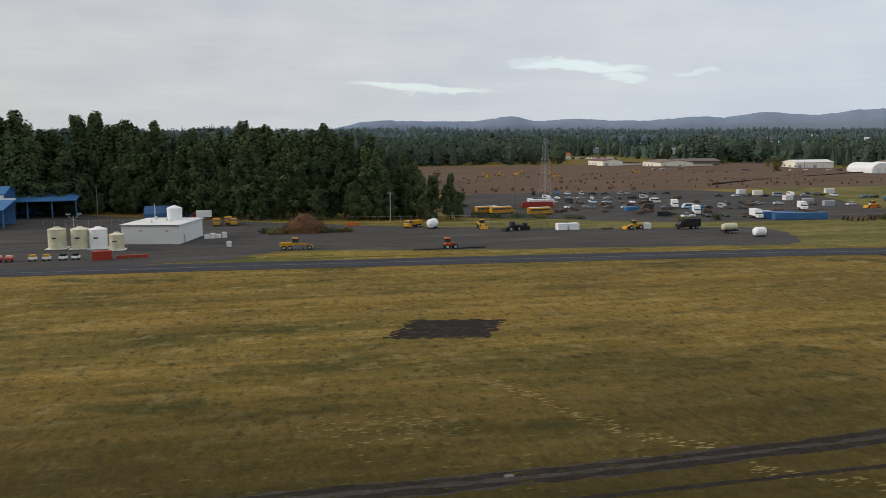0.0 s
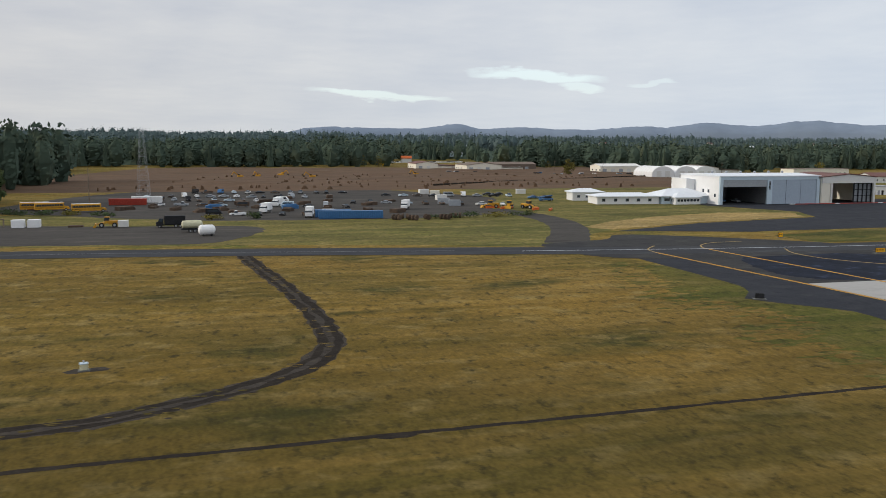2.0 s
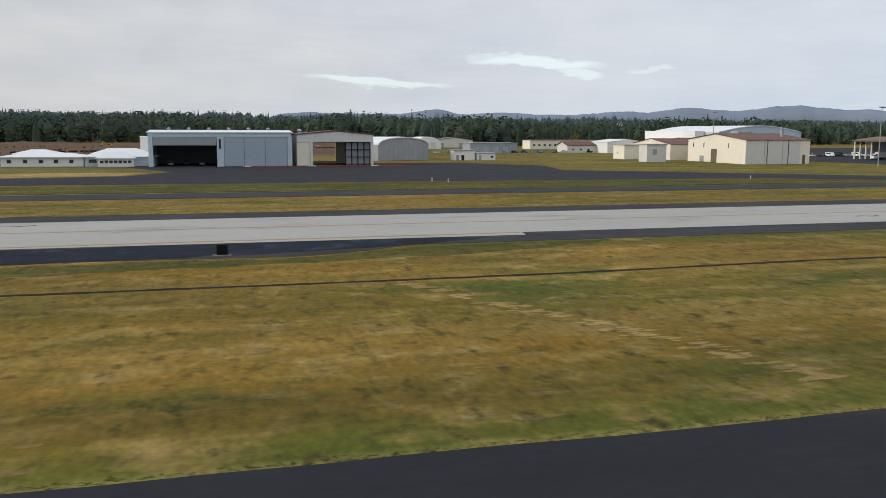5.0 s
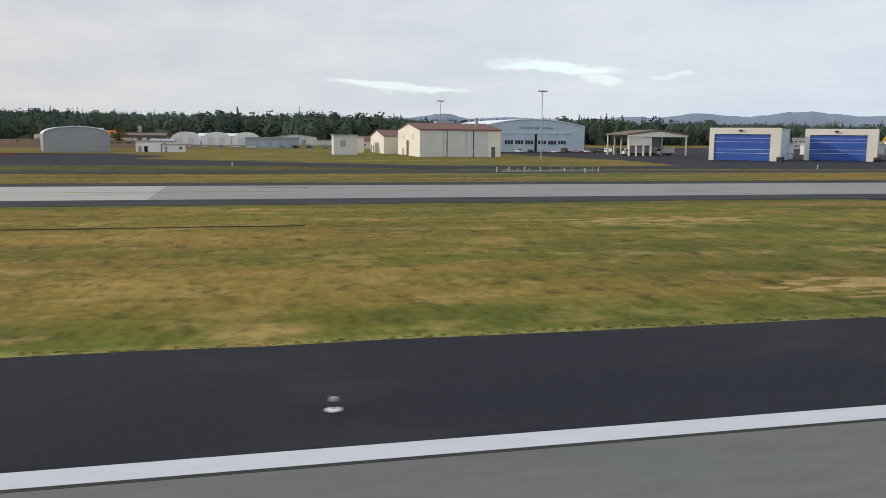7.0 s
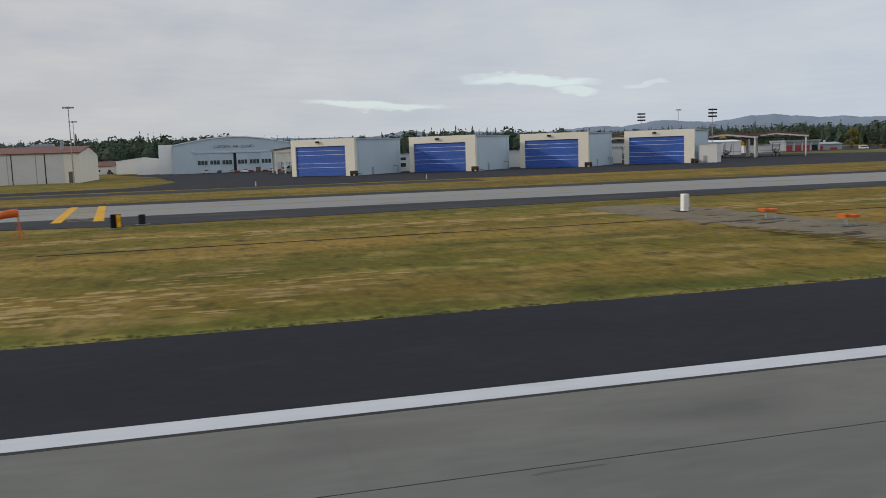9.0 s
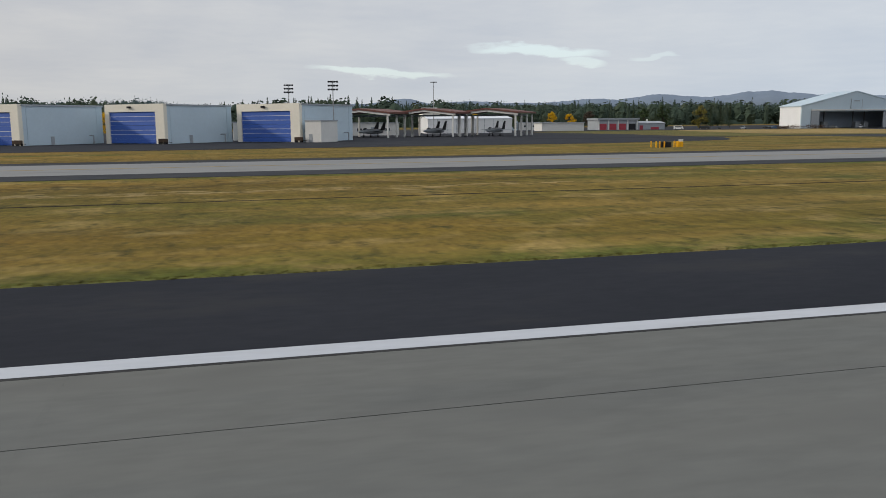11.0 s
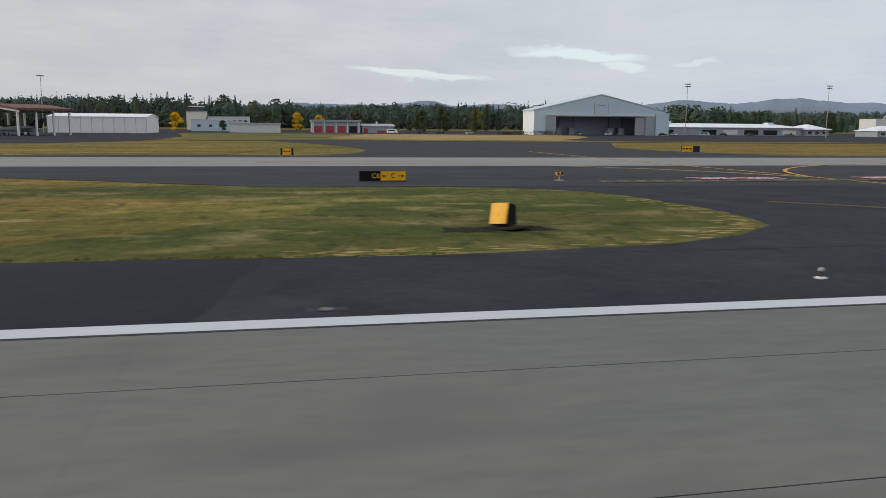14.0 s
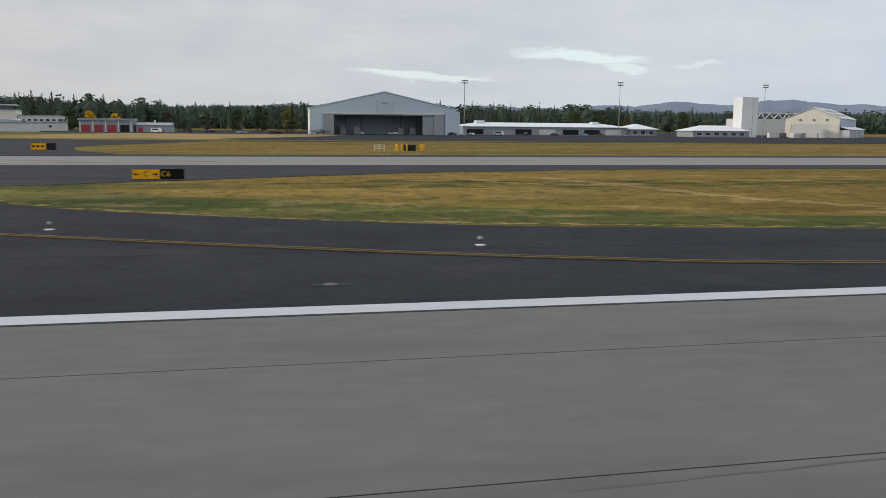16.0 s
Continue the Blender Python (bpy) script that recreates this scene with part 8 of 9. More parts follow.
part("shell", Shape().lying(0, 1.9, [(0.4, -2.6), (1.25, -2.3), (1.6, -1.7), (1.6, 1.7), (1.25, 2.3), (0.4, 2.6)], 18), WHITE, tk)
for u in (-1.4, 1.2):
    part("cradle", Shape().box(u, -1.2, 0, u + 0.3, 1.2, 0.6), DARK, tk)
again(tk, 149.2, 226.5, 10, 0, "white round-ended liquid tank on the gravel").scale = (0.85, 0.85, 0.85)
tc = thing("tank_trailer", 145.2, 237, 8, 0, "cream tank on a dark wheeled trailer", "trailer")
part("shell", Shape().lying(0, 2.2, [(0.5, -2.9), (1.0, -2.6), (1.1, -1.5), (1.1, 1.8), (1.0, 2.4), (0.5, 2.7)], 16), TANKCREAM, tc)
part("frame", Shape().box(-3.0, -0.8, 0.7, 3.0, 0.8, 1.1), DARK, tc)
wheels(tc, (-0.7, 0.5), 0.9, 0.45)
truck(49.5, 281.5, 40, MACHINE, MACHINE, "dump", "yellow truck beside a white tank")
loader(71.8, 272, 90, MACHINE, "olive and yellow farm tractor", "tractor")
for x in (96.4, 100.6):
    bulk("white_crate", x, 259.8, 3, WHITE, "white boxy tank crate on the gravel edge", "crate", [(-1.7, -1.3, 0.1, 1.7, 1.3, 2.3)])
loader(121, 256, 5, MACHINE, "small yellow loader with a grey box behind")
bulk("grey_crate", 125.2, 256, 3, OFFWHITE, "pale crate behind a loader", "crate", [(-1.4, -1.2, 0.1, 1.4, 1.2, 2.0)])
truck(138.5, 252, 0, DARK, DARK, "box", "black box trailer on the lot")
loader(80, 262, 20, DARK, "dark disc plough gear", "plough")
bulk("dark_machine", 84.6, 263, 10, DARK, "dark heaped farm machine", "machine", [(-1.4, -1, 0, 1.4, 1, 1.4), (-0.8, -0.6, 1.4, 0.6, 0.6, 2.4)])
bulk("timber_stand", 91, 262, 0, WOOD, "plain tan timber stand", "stand", [(-1.2, -0.2, 0, -0.9, 0.2, 2.2), (0.9, -0.2, 0, 1.2, 0.2, 2.2), (-1.3, -0.3, 2.2, 1.3, 0.3, 2.5)])
bulk("low_gear", 112, 258, 0, RUST, "low rusty farm gear", "gear", [(-2, -0.8, 0, 2, 0.8, 0.6)])
bulk("red_bin", -43, 224.6, 8, RED, "dark red steel bin", "container", [(-2.4, -1.4, 0, 2.4, 1.4, 2.4)])
ob = bulk("red_barrier_stack", -35.6, 226, 4, RED, "row of stacked red barriers", "barrier", [(-4 + 1.6 * k, -0.5, 0, -2.6 + 1.6 * k, 0.5, 0.9) for k in range(5)])
for i, (x, m1, m2) in enumerate(((-72.5, RED, OFFWHITE), (-68.6, RED, PINK), (-66.0, RED, PINK), (-60.4, OFFWHITE, MACHINE), (-57.0, OFFWHITE, MACHINE), (-53.0, WHITE, DARK), (-49.9, WHITE, DARK))):
    o = thing("snow_gear", x, 226.5, 5, 0, ("red" if i < 3 else "pale yellow" if i < 5 else "black and white") + " wheeled snow gear in a row", "machine", "snow gear row")
    part("body", Shape().box(-1.0, -0.9, 0.5, 1.0, 0.9, 1.1, 0.1), m1, o)
    part("hood", Shape().box(-0.8, -0.7, 1.1, 0.8, 0.7, 1.7, 0.12), m2, o)
    for u in (-0.7, 0.7):
        part("wheel", Shape().cyl(u, 0.3, -0.95, -0.7, 0.3, n=10, axis="y"), BLACK, o)
bulk("pallet_stack", -17.2, 266.5, 10, OFFWHITE, "stacked white block pallets", "pallets", [(-3, -1, 0, -1.4, 1, 1.2), (-1.2, -1, 0, 0.4, 1, 1.6), (0.6, -1, 0, 2.2, 1, 1.2), (2.6, -0.8, 0, 4.0, 0.8, 1.8)])
bulk("sign_block", -11.6, 243.5, 0, OFFWHITE, "small white utility box", "cabinet", [(-0.7, -0.4, 0, 0.7, 0.4, 1.6)])
bulk("orange_pipe_heap", -52, 276, 0, ORANGE, "loose heap of orange pipes", "pipes", [(-4, -1 + 0.6 * k, 0, 3 + 0.3 * k, -0.6 + 0.6 * k, 0.5 + 0.25 * (k % 3)) for k in range(5)])
truck(-18.6, 306, 95, MACHINE, MACHINE, "dump", "orange-yellow plough dump truck")
truck(-12.6, 306, 95, MACHINE, RUST, "dump", "orange-yellow plough dump truck")
truck(-14.6, 312, 95, MACHINE, MACHINE, "dump", "orange-yellow plough dump truck")
truck(-26.0, 331, 5, RED, WHITE, "box", "red and white box truck")
truck(-68, 285, 80, MACHINE, MACHINE, "dump", "yellow truck behind the tanks")
for x, y in ((28, 292), (30.6, 292)):
    bulk("orange_barrel", x, y, 0, ORANGE, "small orange and white barrier", "barrier", [(-1, -0.3, 0, 1, 0.3, 1.2)])
bus(93.4, 323, 195)
bus(88, 326, 195)
bus(107, 314.5, 192)
container(110, 347, -4, RED, "long rust-red shipping container", 14)
container(117, 360, -2, WHITE, "long white box trailer", 12)
container(84, 330, 4, RED, "red low container behind the buses", 12, 2.2)
container(183.6, 270.3, -4, BLUE, "long blue steel container at the yard's edge", 21)
container(183.0, 276.0, -4, BLUE, "long blue steel container at the yard's edge", 12)
truck(181.4, 279, 80, WHITE, WHITE, "box", "white box truck seen from behind")
car(188, 284, 5, WHITE, "van", "white van in the yard")
for x, y in ((168, 300), (220, 306), (174, 330)):
    truck(x, y, 70, WHITE, WHITE, "box", "white utility truck in the yard")
yard = random.Random(11)
paints = [WHITE, OFFWHITE, GREYMETAL, GREYMETAL, DARK, DARK, DARK, BLUEGREY, RUST, BLUE, RUST, GREYMETAL]
words = {id(WHITE): "white", id(OFFWHITE): "off-white", id(GREYMETAL): "grey", id(DARK): "dark", id(BLUEGREY): "pale blue", id(BLUE): "blue", id(RED): "red", id(RUST): "rusty"}
for row, (x0, x1, ya, yb_, n) in enumerate(((122, 178, 372, 356, 11), (130, 190, 395, 380, 11), (140, 210, 425, 410, 12), (130, 200, 340, 318, 10), (150, 180, 292, 284, 5), (205, 262, 340, 318, 9), (228, 285, 385, 372, 9))):
    for i in range(n):
        m = yard.choice(paints)
        t = i / max(1, n - 1)
        st_ = yard.choice(["sedan", "sedan", "pickup", "van"])
        car(x0 + (x1 - x0) * t + yard.uniform(-1, 1), ya + (yb_ - ya) * t + yard.uniform(-1.5, 1.5), yard.choice([80, 95, 5, 170]) + yard.uniform(-8, 8), m, st_, f"{words[id(m)]} {'car' if st_ == 'sedan' else st_} parked in the gravel yard", "yard vehicles")
for x, y, m, w in ((252.9, 391, CREAM, "cream"), (247, 356, OFFWHITE, "off-white"), (242.4, 334, GREYMETAL, "grey"), (243.6, 321, GREYMETAL, "grey"), (298.7, 395, OFFWHITE, "pale"), (250, 402, OFFWHITE, "pale")):
    bulk("skip_container", x, y, yard.uniform(-20, 20), m, f"{w} steel skip in the yard", "container", [(-2.4, -1.2, 0, 2.4, 1.2, 2.3)])
for x, y in ((145, 306), (152, 312), (136, 318), (160, 345), (128, 330), (170, 352), (118, 322), (205, 300), (214, 292), (156, 300), (166, 322), (184, 338), (196, 352), (176, 305), (192, 318), (150, 352), (210, 330), (180, 372), (200, 378), (222, 348)):
    bulk("scrap_heap", x, y, yard.uniform(0, 90), RUST, "low heap of rusty scrap and timber", "scrap", [(yard.uniform(-3, 1), yard.uniform(-2, 0), 0, yard.uniform(1.5, 4), yard.uniform(0.5, 2), yard.uniform(0.5, 1.5)) for _ in range(5)])
for x, y in ((150, 322), (178, 318)):
    bulk("blue_tarp_stack", x, y, 8, BLUE, "stack under a blue tarpaulin", "stack", [(-3, -1.3, 0, 3, 1.3, 1.3), (-2, -1, 1.3, 2.4, 1, 1.8)])
for x, y in ((208, 262), (213, 260), (218, 262), (224, 261), (211, 266), (229, 266)):
    o = thing("timber_reels", x, y, yard.uniform(0, 90), 0, "weathered cable reels and frames", "reels", "cable reels")
    for k in range(3):
        part("reel", Shape().cyl(0, 0.9, -1.4 + k * 1.5, -0.9 + k * 1.5, 0.9, n=12, axis="y"), RUST, o)
for k in range(7):
    loader(254 + k * 2.2, 306 + (k % 3) * 5 - k, 20 * k, MACHINE, "small yellow yard machine", "yard_machine") if k % 3 == 0 else bulk("orange_barrier", 250 + k * 4.4, 309 - 4 * k, 12 * k, ORANGE, "low orange road barrier", "barrier", [(-3, -0.3, 0, 3, 0.3, 0.9)])
hl = thing("blue_lift_machine", 290, 339, 8, 0, "blue boom lift with folded arms", "lift")
part("chassis", Shape().box(-3, -1.2, 0.5, 3, 1.2, 1.3, 0.15), BLUE, hl)
part("boom", Shape().profile_y([(-4, 1.4), (3, 2.2), (3, 2.7), (-4, 1.9)], -0.4, 0.4), BLUE, hl)
part("turret", Shape().box(-0.6, -0.9, 1.3, 2.4, 0.9, 2.2, 0.15), DARK, hl)
wheels(hl, (-2.1, 2.1), 1.1, 0.55)
for x, y, m in ((278, 386, DARK), (283, 384, DARK), (291, 358, BLUE), (296, 357, DARK)):
    car(x, y, 10, m, "sedan", f"{words[id(m)]} car on the far lot", "far lot cars")
for x, y, t in ((165, 610, 20), (178, 622, 60), (215, 600, 10), (196, 640, 150), (300, 640, 30)):
    excavator(x, y, t)
for i in range(26):
    m = yard.choice(paints)
    car(340 + i * 7 + yard.uniform(-2, 2), 690 - i * 4.2 + yard.uniform(-6, 6), yard.uniform(0, 180), m, yard.choice(["sedan", "van"]), f"{words[id(m)]} car outside the far warehouses", "far cars")
for i in range(14):
    m = yard.choice(paints)
    car(642 + i * 5.5, 378 + yard.uniform(-4, 0), 90 + yard.uniform(-10, 10), m, yard.choice(["sedan", "van", "pickup"]), f"{words[id(m)]} vehicle before the guard hangar", "apron cars")
for i in range(18):
    m = yard.choice(paints)
    car(1015 + i * 14 + yard.uniform(-3, 3), 424 + yard.uniform(-12, 4) - (8 if i > 6 else 0), yard.uniform(0, 180), m, yard.choice(["sedan", "van", "pickup"]), f"{words[id(m)]} vehicle parked by the hangars", "hangar cars")
for i in range(16):
    m = yard.choice(paints)
    car(480 + i * 8, 470 + yard.uniform(-8, 8), yard.uniform(0, 180), m, "sedan", f"{words[id(m)]} car on the far car park", "far car park")
for i in range(3):
    m = yard.choice(paints)
    car(359 + i * 5.4, 317 + 3 * (i % 2), 90, m, "pickup" if i % 2 else "sedan", f"{words[id(m)]} vehicle inside the open hangar bay", "hangar bay cars")
for x, y in ((676, 330), (684, 332), (690, 328)):
    truck(x, y, 0, WHITE, OFFWHITE, "box", "white service truck in the wash shelter")
for i in range(5):
    bulk("red_cone_row", 655 + 6 * i, 380 - i, 0, RED, "red and white apron barrier", "barrier", [(-1.2, -0.3, 0, 1.2, 0.3, 0.9)])
fence = thing("chain_fence", -80, 318, 0, 0, "thin grey chain-link fence before the trees", "fence")
for i in range(40):
    part("post", Shape().cyl(i * 4, -i * 0.55, 0, 2.2, 0.05, n=5), LAMPHEAD, fence)
part("top_rail", Shape().bar((0, 0, 2.2), (156, -21.5, 2.2), 0.035, 4), LAMPHEAD, fence)

# ---- trees, woods, hills ----


def crown_quads(rnd, centres, size, count):
    """Many small leaf clumps scattered over and in the given blobs."""
    s = Shape()
    for _ in range(count):
        cx, cy, cz, rx, rz = rnd.choice(centres)
        d = Vector((rnd.gauss(0, 1), rnd.gauss(0, 1), rnd.gauss(0, 1))).normalized() * (rnd.random() ** 0.35)
        p = Vector((cx + d.x * rx, cy + d.y * rx, cz + d.z * rz))
        out = (d.normalized() + Vector((rnd.gauss(0, 0.35), rnd.gauss(0, 0.35), 0.35 + rnd.gauss(0, 0.3)))).normalized()
        a = out.cross(Vector((rnd.gauss(0, 1), rnd.gauss(0, 1), rnd.gauss(0, 1)))).normalized()
        b = out.cross(a) * size * rnd.uniform(0.4, 1.0)
        a = a * size * rnd.uniform(0.5, 1.2)
        s.add([p - a, p - b * 0.6, p + a, p + b], [(0, 1, 2, 3)])
    return s


def broadleaf(x, y, h, mat, seed, label, group="woodland trees", spread=0.26, count=4200, name="broadleaf_tree"):
    rnd = random.Random(seed)
    o = thing(name, x, y, rnd.uniform(0, 360), 0, label, "tree", group)
    lean = (rnd.uniform(-0.04, 0.04) * h, rnd.uniform(-0.04, 0.04) * h)
    tr = Shape().bar((0, 0, -0.2), (lean[0], lean[1], h * 0.55), h * 0.012, 7).bar((lean[0], lean[1], h * 0.5), (lean[0] * 1.6, lean[1] * 1.6, h * 0.85), h * 0.006, 5)
    blobs = []
    for i in range(24):
        z = h * rnd.uniform(0.10, 0.90)
        k = spread * h * (1.15 - abs(z / h - 0.42) * 1.25)
        a = rnd.uniform(0, 6.28)
        r = k * rnd.uniform(0.2, 0.75)
        blobs.append((r * math.cos(a) + lean[0], r * math.sin(a) + lean[1], z, k * rnd.uniform(0.26, 0.5), h * rnd.uniform(0.07, 0.16)))
        tr.bar((lean[0] * 0.8, lean[1] * 0.8, h * rnd.uniform(0.25, 0.6)), (blobs[-1][0], blobs[-1][1], z), h * 0.004, 4)
    blobs.append((lean[0], lean[1], h * 0.9, spread * h * 0.3, h * 0.1))
    part("trunk", tr, BARK, o)
    part("crown", crown_quads(rnd, blobs, h * 0.021 + 0.12, count), mat, o)
    return o


def conifer(x, y, h, seed, label, group="woodland trees", count=1100):
    rnd = random.Random(seed)
    o = thing("conifer_tree", x, y, rnd.uniform(0, 360), 0, label, "tree", group)
    part("trunk", Shape().bar((0, 0, -0.2), (0, 0, h * 0.97), h * 0.009, 6), BARK, o)
    s = Shape()
    for _ in range(count):
        t = rnd.random() ** 1.25
        z = h * (0.12 + 0.88 * t)
        ring = h * 0.19 * (1 - t) ** 0.9 * (0.85 + 0.15 * math.sin(z * 2.4 + seed)) + 0.15
        a = rnd.uniform(0, 6.28)
        r = ring * rnd.uniform(0.35, 1.0)
        p = Vector((r * math.cos(a), r * math.sin(a), z - 0.2 * r))
        out = Vector((math.cos(a), math.sin(a), -0.35)) * h * 0.028 * rnd.uniform(0.6, 1.3)
        side = Vector((-math.sin(a), math.cos(a), rnd.uniform(-0.3, 0.3))) * h * 0.016 * rnd.uniform(0.6, 1.3)
        s.add([p - side, p + out, p + side, p - out * 0.4 + Vector((0, 0, 0.2))], [(0, 1, 2, 3)])
    part("crown", s, NEEDLE, o)
    return o


wood = random.Random(21)
masters_b = [broadleaf(-30 + 12 * i, 362 + 5 * (i % 2), h, LEAF, 40 + i, "tall dark broadleaf tree at the wood's edge", spread=sp) for i, (h, sp) in enumerate(((33, 0.22), (29, 0.27), (36, 0.2), (24, 0.3), (30, 0.24)))]
masters_c = [conifer(-60 + 20 * i, 392, h, 60 + i, "tall dark conifer in the wood") for i, h in enumerate((32, 29, 35))]


def edge_front(x):
    return 352 - 0.55 * (x + 90) * 0.6


for i in range(180):
    x = -185 + 250 * wood.random()
    y = edge_front(x) + (wood.random() ** 1.6) * 80 + 4
    far = (y - edge_front(x)) / 95
    if -75 < x < -34 and y < 372:
        y += 26
    lim = 1.0 if x < 15 else 1 - 0.30 * (x - 15) / 50
    src = wood.choice(masters_b) if wood.random() < 0.93 else wood.choice(masters_c)
    c = again(src, x, y, wood.uniform(0, 360))
    k = wood.uniform(0.84, 1.12) * lim * (0.86 + 0.2 * far) * (1.05 + 0.22 * min(1.0, max(0.0, (-40 - x) / 45)))
    c.scale = (k, k, k)
for i in range(64):
    x = -120 + 192 * wood.random()
    c = again(masters_b[i % 5], x, edge_front(x) - 2 + 12 * wood.random() + (20 if x < -30 else 0), wood.uniform(0, 360), 0, "young broadleaf tree at the wood's edge")
    k = wood.uniform(0.25, 0.6)
    c.scale = (k, k, k)
broadleaf(73, 309, 10.5, LEAF, 77, "round green young tree by the fence", spread=0.36, count=1300)
broadleaf(58, 312, 17, OLIVE, 78, "thin half-bare tree with pale limbs", spread=0.22, count=320)
broadleaf(66, 322, 19, OLIVE, 79, "thin half-bare tree with pale limbs", spread=0.2, count=280)


def bush(x, y, r, h, mat, seed, label, group="bushes"):
    rnd = random.Random(seed)
    o = thing("bush", x, y, 0, 0, label, "bush", group)
    part("foliage", crown_quads(rnd, [(rnd.uniform(-r, r) * 0.7, rnd.uniform(-r, r) * 0.5, h * rnd.uniform(0.3, 0.55), r * 0.5, h * 0.42) for _ in range(6)], 0.32, 320), mat, o)
    part("stem", Shape().bar((0, 0, 0), (0.3, 0, h * 0.6), 0.08, 5).bar((0, 0, 0), (-0.6, 0.2, h * 0.5), 0.08, 5), BARK, o)


for i, (x, y, r, h) in enumerate(((2, 272, 4, 2.4), (20, 273, 4, 2.2), (-2, 275, 3, 2), (25, 274, 3, 1.8), (84, 306, 5, 2.6), (94, 304, 6, 2.4), (104, 302, 5, 2.2), (80, 310, 4, 3), (115, 297, 5, 1.8), (150, 276, 4, 2.2), (163, 277, 2.5, 3.0), (232, 268, 6, 2.6), (243, 267, 6, 2.4), (254, 272, 5, 2.2), (222, 266, 5, 1.6))):
    bush(x, y, r, h, OLIVE if i % 3 == 0 else LEAF, 90 + i, "low untidy green bush")
for i, (x, y, r, h) in enumerate(((1080, 401, 6, 2.6), (1090, 400, 7, 2.8), (1070, 402, 4, 2.0))):
    bush(x, y, r, h, RUST, 190 + i, "low brown mound of brush by the hangar")
# trees between the buildings
for i, (x, y, h, m, lab) in enumerate(((971.7, 493, 11.5, GOLD, "round golden autumn tree"), (817, 453, 11, GOLD, "round golden autumn tree"), (909.2, 451, 10.2, GOLD, "round golden autumn tree"), (985, 496, 10, GOLD, "golden autumn tree, thinner"), (1080, 500, 15, OLIVE, "loose olive green tree"), (932, 452, 6.0, LEAF, "small dark tree before the workshops"), (949, 452, 5.4, LEAF, "small dark tree before the workshops"), (1050, 520, 14, LEAF, "dense dark green tree"), (1064, 520, 15.5, LEAF, "dense dark green tree"), (955, 520, 13, LEAF, "dense dark green tree"), (1010, 520, 12, RUST, "small reddish autumn tree"), (1255, 500, 15, LEAF, "dark green tree behind the low roofs"), (1275, 505, 16, LEAF, "dark green tree behind the low roofs"), (1290, 500, 12, OLIVE, "loose olive green tree"), (1340, 520, 16, LEAF, "dense dark green tree"), (700, 560, 13, GOLD, "round golden autumn tree"), (430, 640, 14, OLIVE, "olive green tree by far sheds"), (640, 600, 12, OLIVE, "loose olive green tree"))):
    broadleaf(x, y, h, m, 130 + i, lab, "airfield trees", spread=0.44, count=2000)
for i, (x, h) in enumerate(((1074, 15), (1081, 17), (1088, 16), (1163, 13), (1240, 12), (860, 12), (1020, 12), (1035, 11))):
    conifer(x, 478 if x < 1100 else 500, h, 160 + i, "dark conifer between the buildings", "airfield trees", 700)

# far woods as masses of small trees, row behind row
far = random.Random(3)
near_mass, far_mass = Shape(), Shape()


def far_tree(x, y, h, r, spire):
    """A cheap ragged tree: an uneven core with leaf clumps standing off it."""
    # trees past this line take the paler foliage with haze in its colour
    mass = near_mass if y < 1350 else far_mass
    z0 = rise(y) - 0.5
    n, tiers = 5, 4
    o = len(mass.v)
    for k in range(tiers + 1):
        t = k / tiers
        rr = 0.62 * r * ((1 - t) ** 0.85 if spire else math.sqrt(max(0.02, 1 - (1.9 * t - 0.9) ** 2)))
        a0 = far.uniform(0, 1)
        for i in range(n):
            a = a0 + 2 * math.pi * i / n
            q = rr * far.uniform(0.7, 1.2) + 0.1
            mass.v.append((x + q * math.cos(a), y + q * math.sin(a), z0 + h * (0.04 + 0.84 * t)))
    for k in range(tiers):
        for i in range(n):
            j = (i + 1) % n
            mass.f.append((o + k * n + i, o + k * n + j, o + (k + 1) * n + j, o + (k + 1) * n + i))
    clumps = (120 if y < wood_front(x) + 70 else 46) if y < 1350 else 16
    for c in range(clumps):
        t = 0.12 + 0.86 * far.random()
        rr = r * far.uniform(0.55, 0.98) * ((1 - t) ** 0.85 if spire else math.sqrt(max(0.05, 1 - (1.9 * t - 0.9) ** 2)))
        a = far.uniform(0, 6.28)
        px_, py_, pz_ = x + rr * math.cos(a), y + rr * math.sin(a), z0 + h * t
        w, v = r * far.uniform(0.09, 0.20), h * far.uniform(0.016, 0.036)
        if spire:
            w *= 0.30 + 0.75 * (1 - t)
        tx, ty = -math.sin(a) * w, math.cos(a) * w
        m = len(mass.v)
        mass.v += [(px_ - tx, py_ - ty, pz_ - v * 0.4), (px_ + 0.3 * w * math.cos(a), py_ + 0.3 * w * math.sin(a), pz_ - v), (px_ + tx, py_ + ty, pz_ + v * 0.3), (px_ - 0.3 * w * math.cos(a), py_ - 0.3 * w * math.sin(a), pz_ + v)]
        mass.f.append((m, m + 1, m + 2, m + 3))


def wood_front(x):
    """Where the far woods begin: behind the dug field, the car park, the warehouses and the apron."""
    if 335 < x < 470:
        return 1110
    if 20 < x < 560:
        return 890 - 0.25 * max(0, x - 330)
    return 700 if x < 20 else 660 if x < 640 else 740


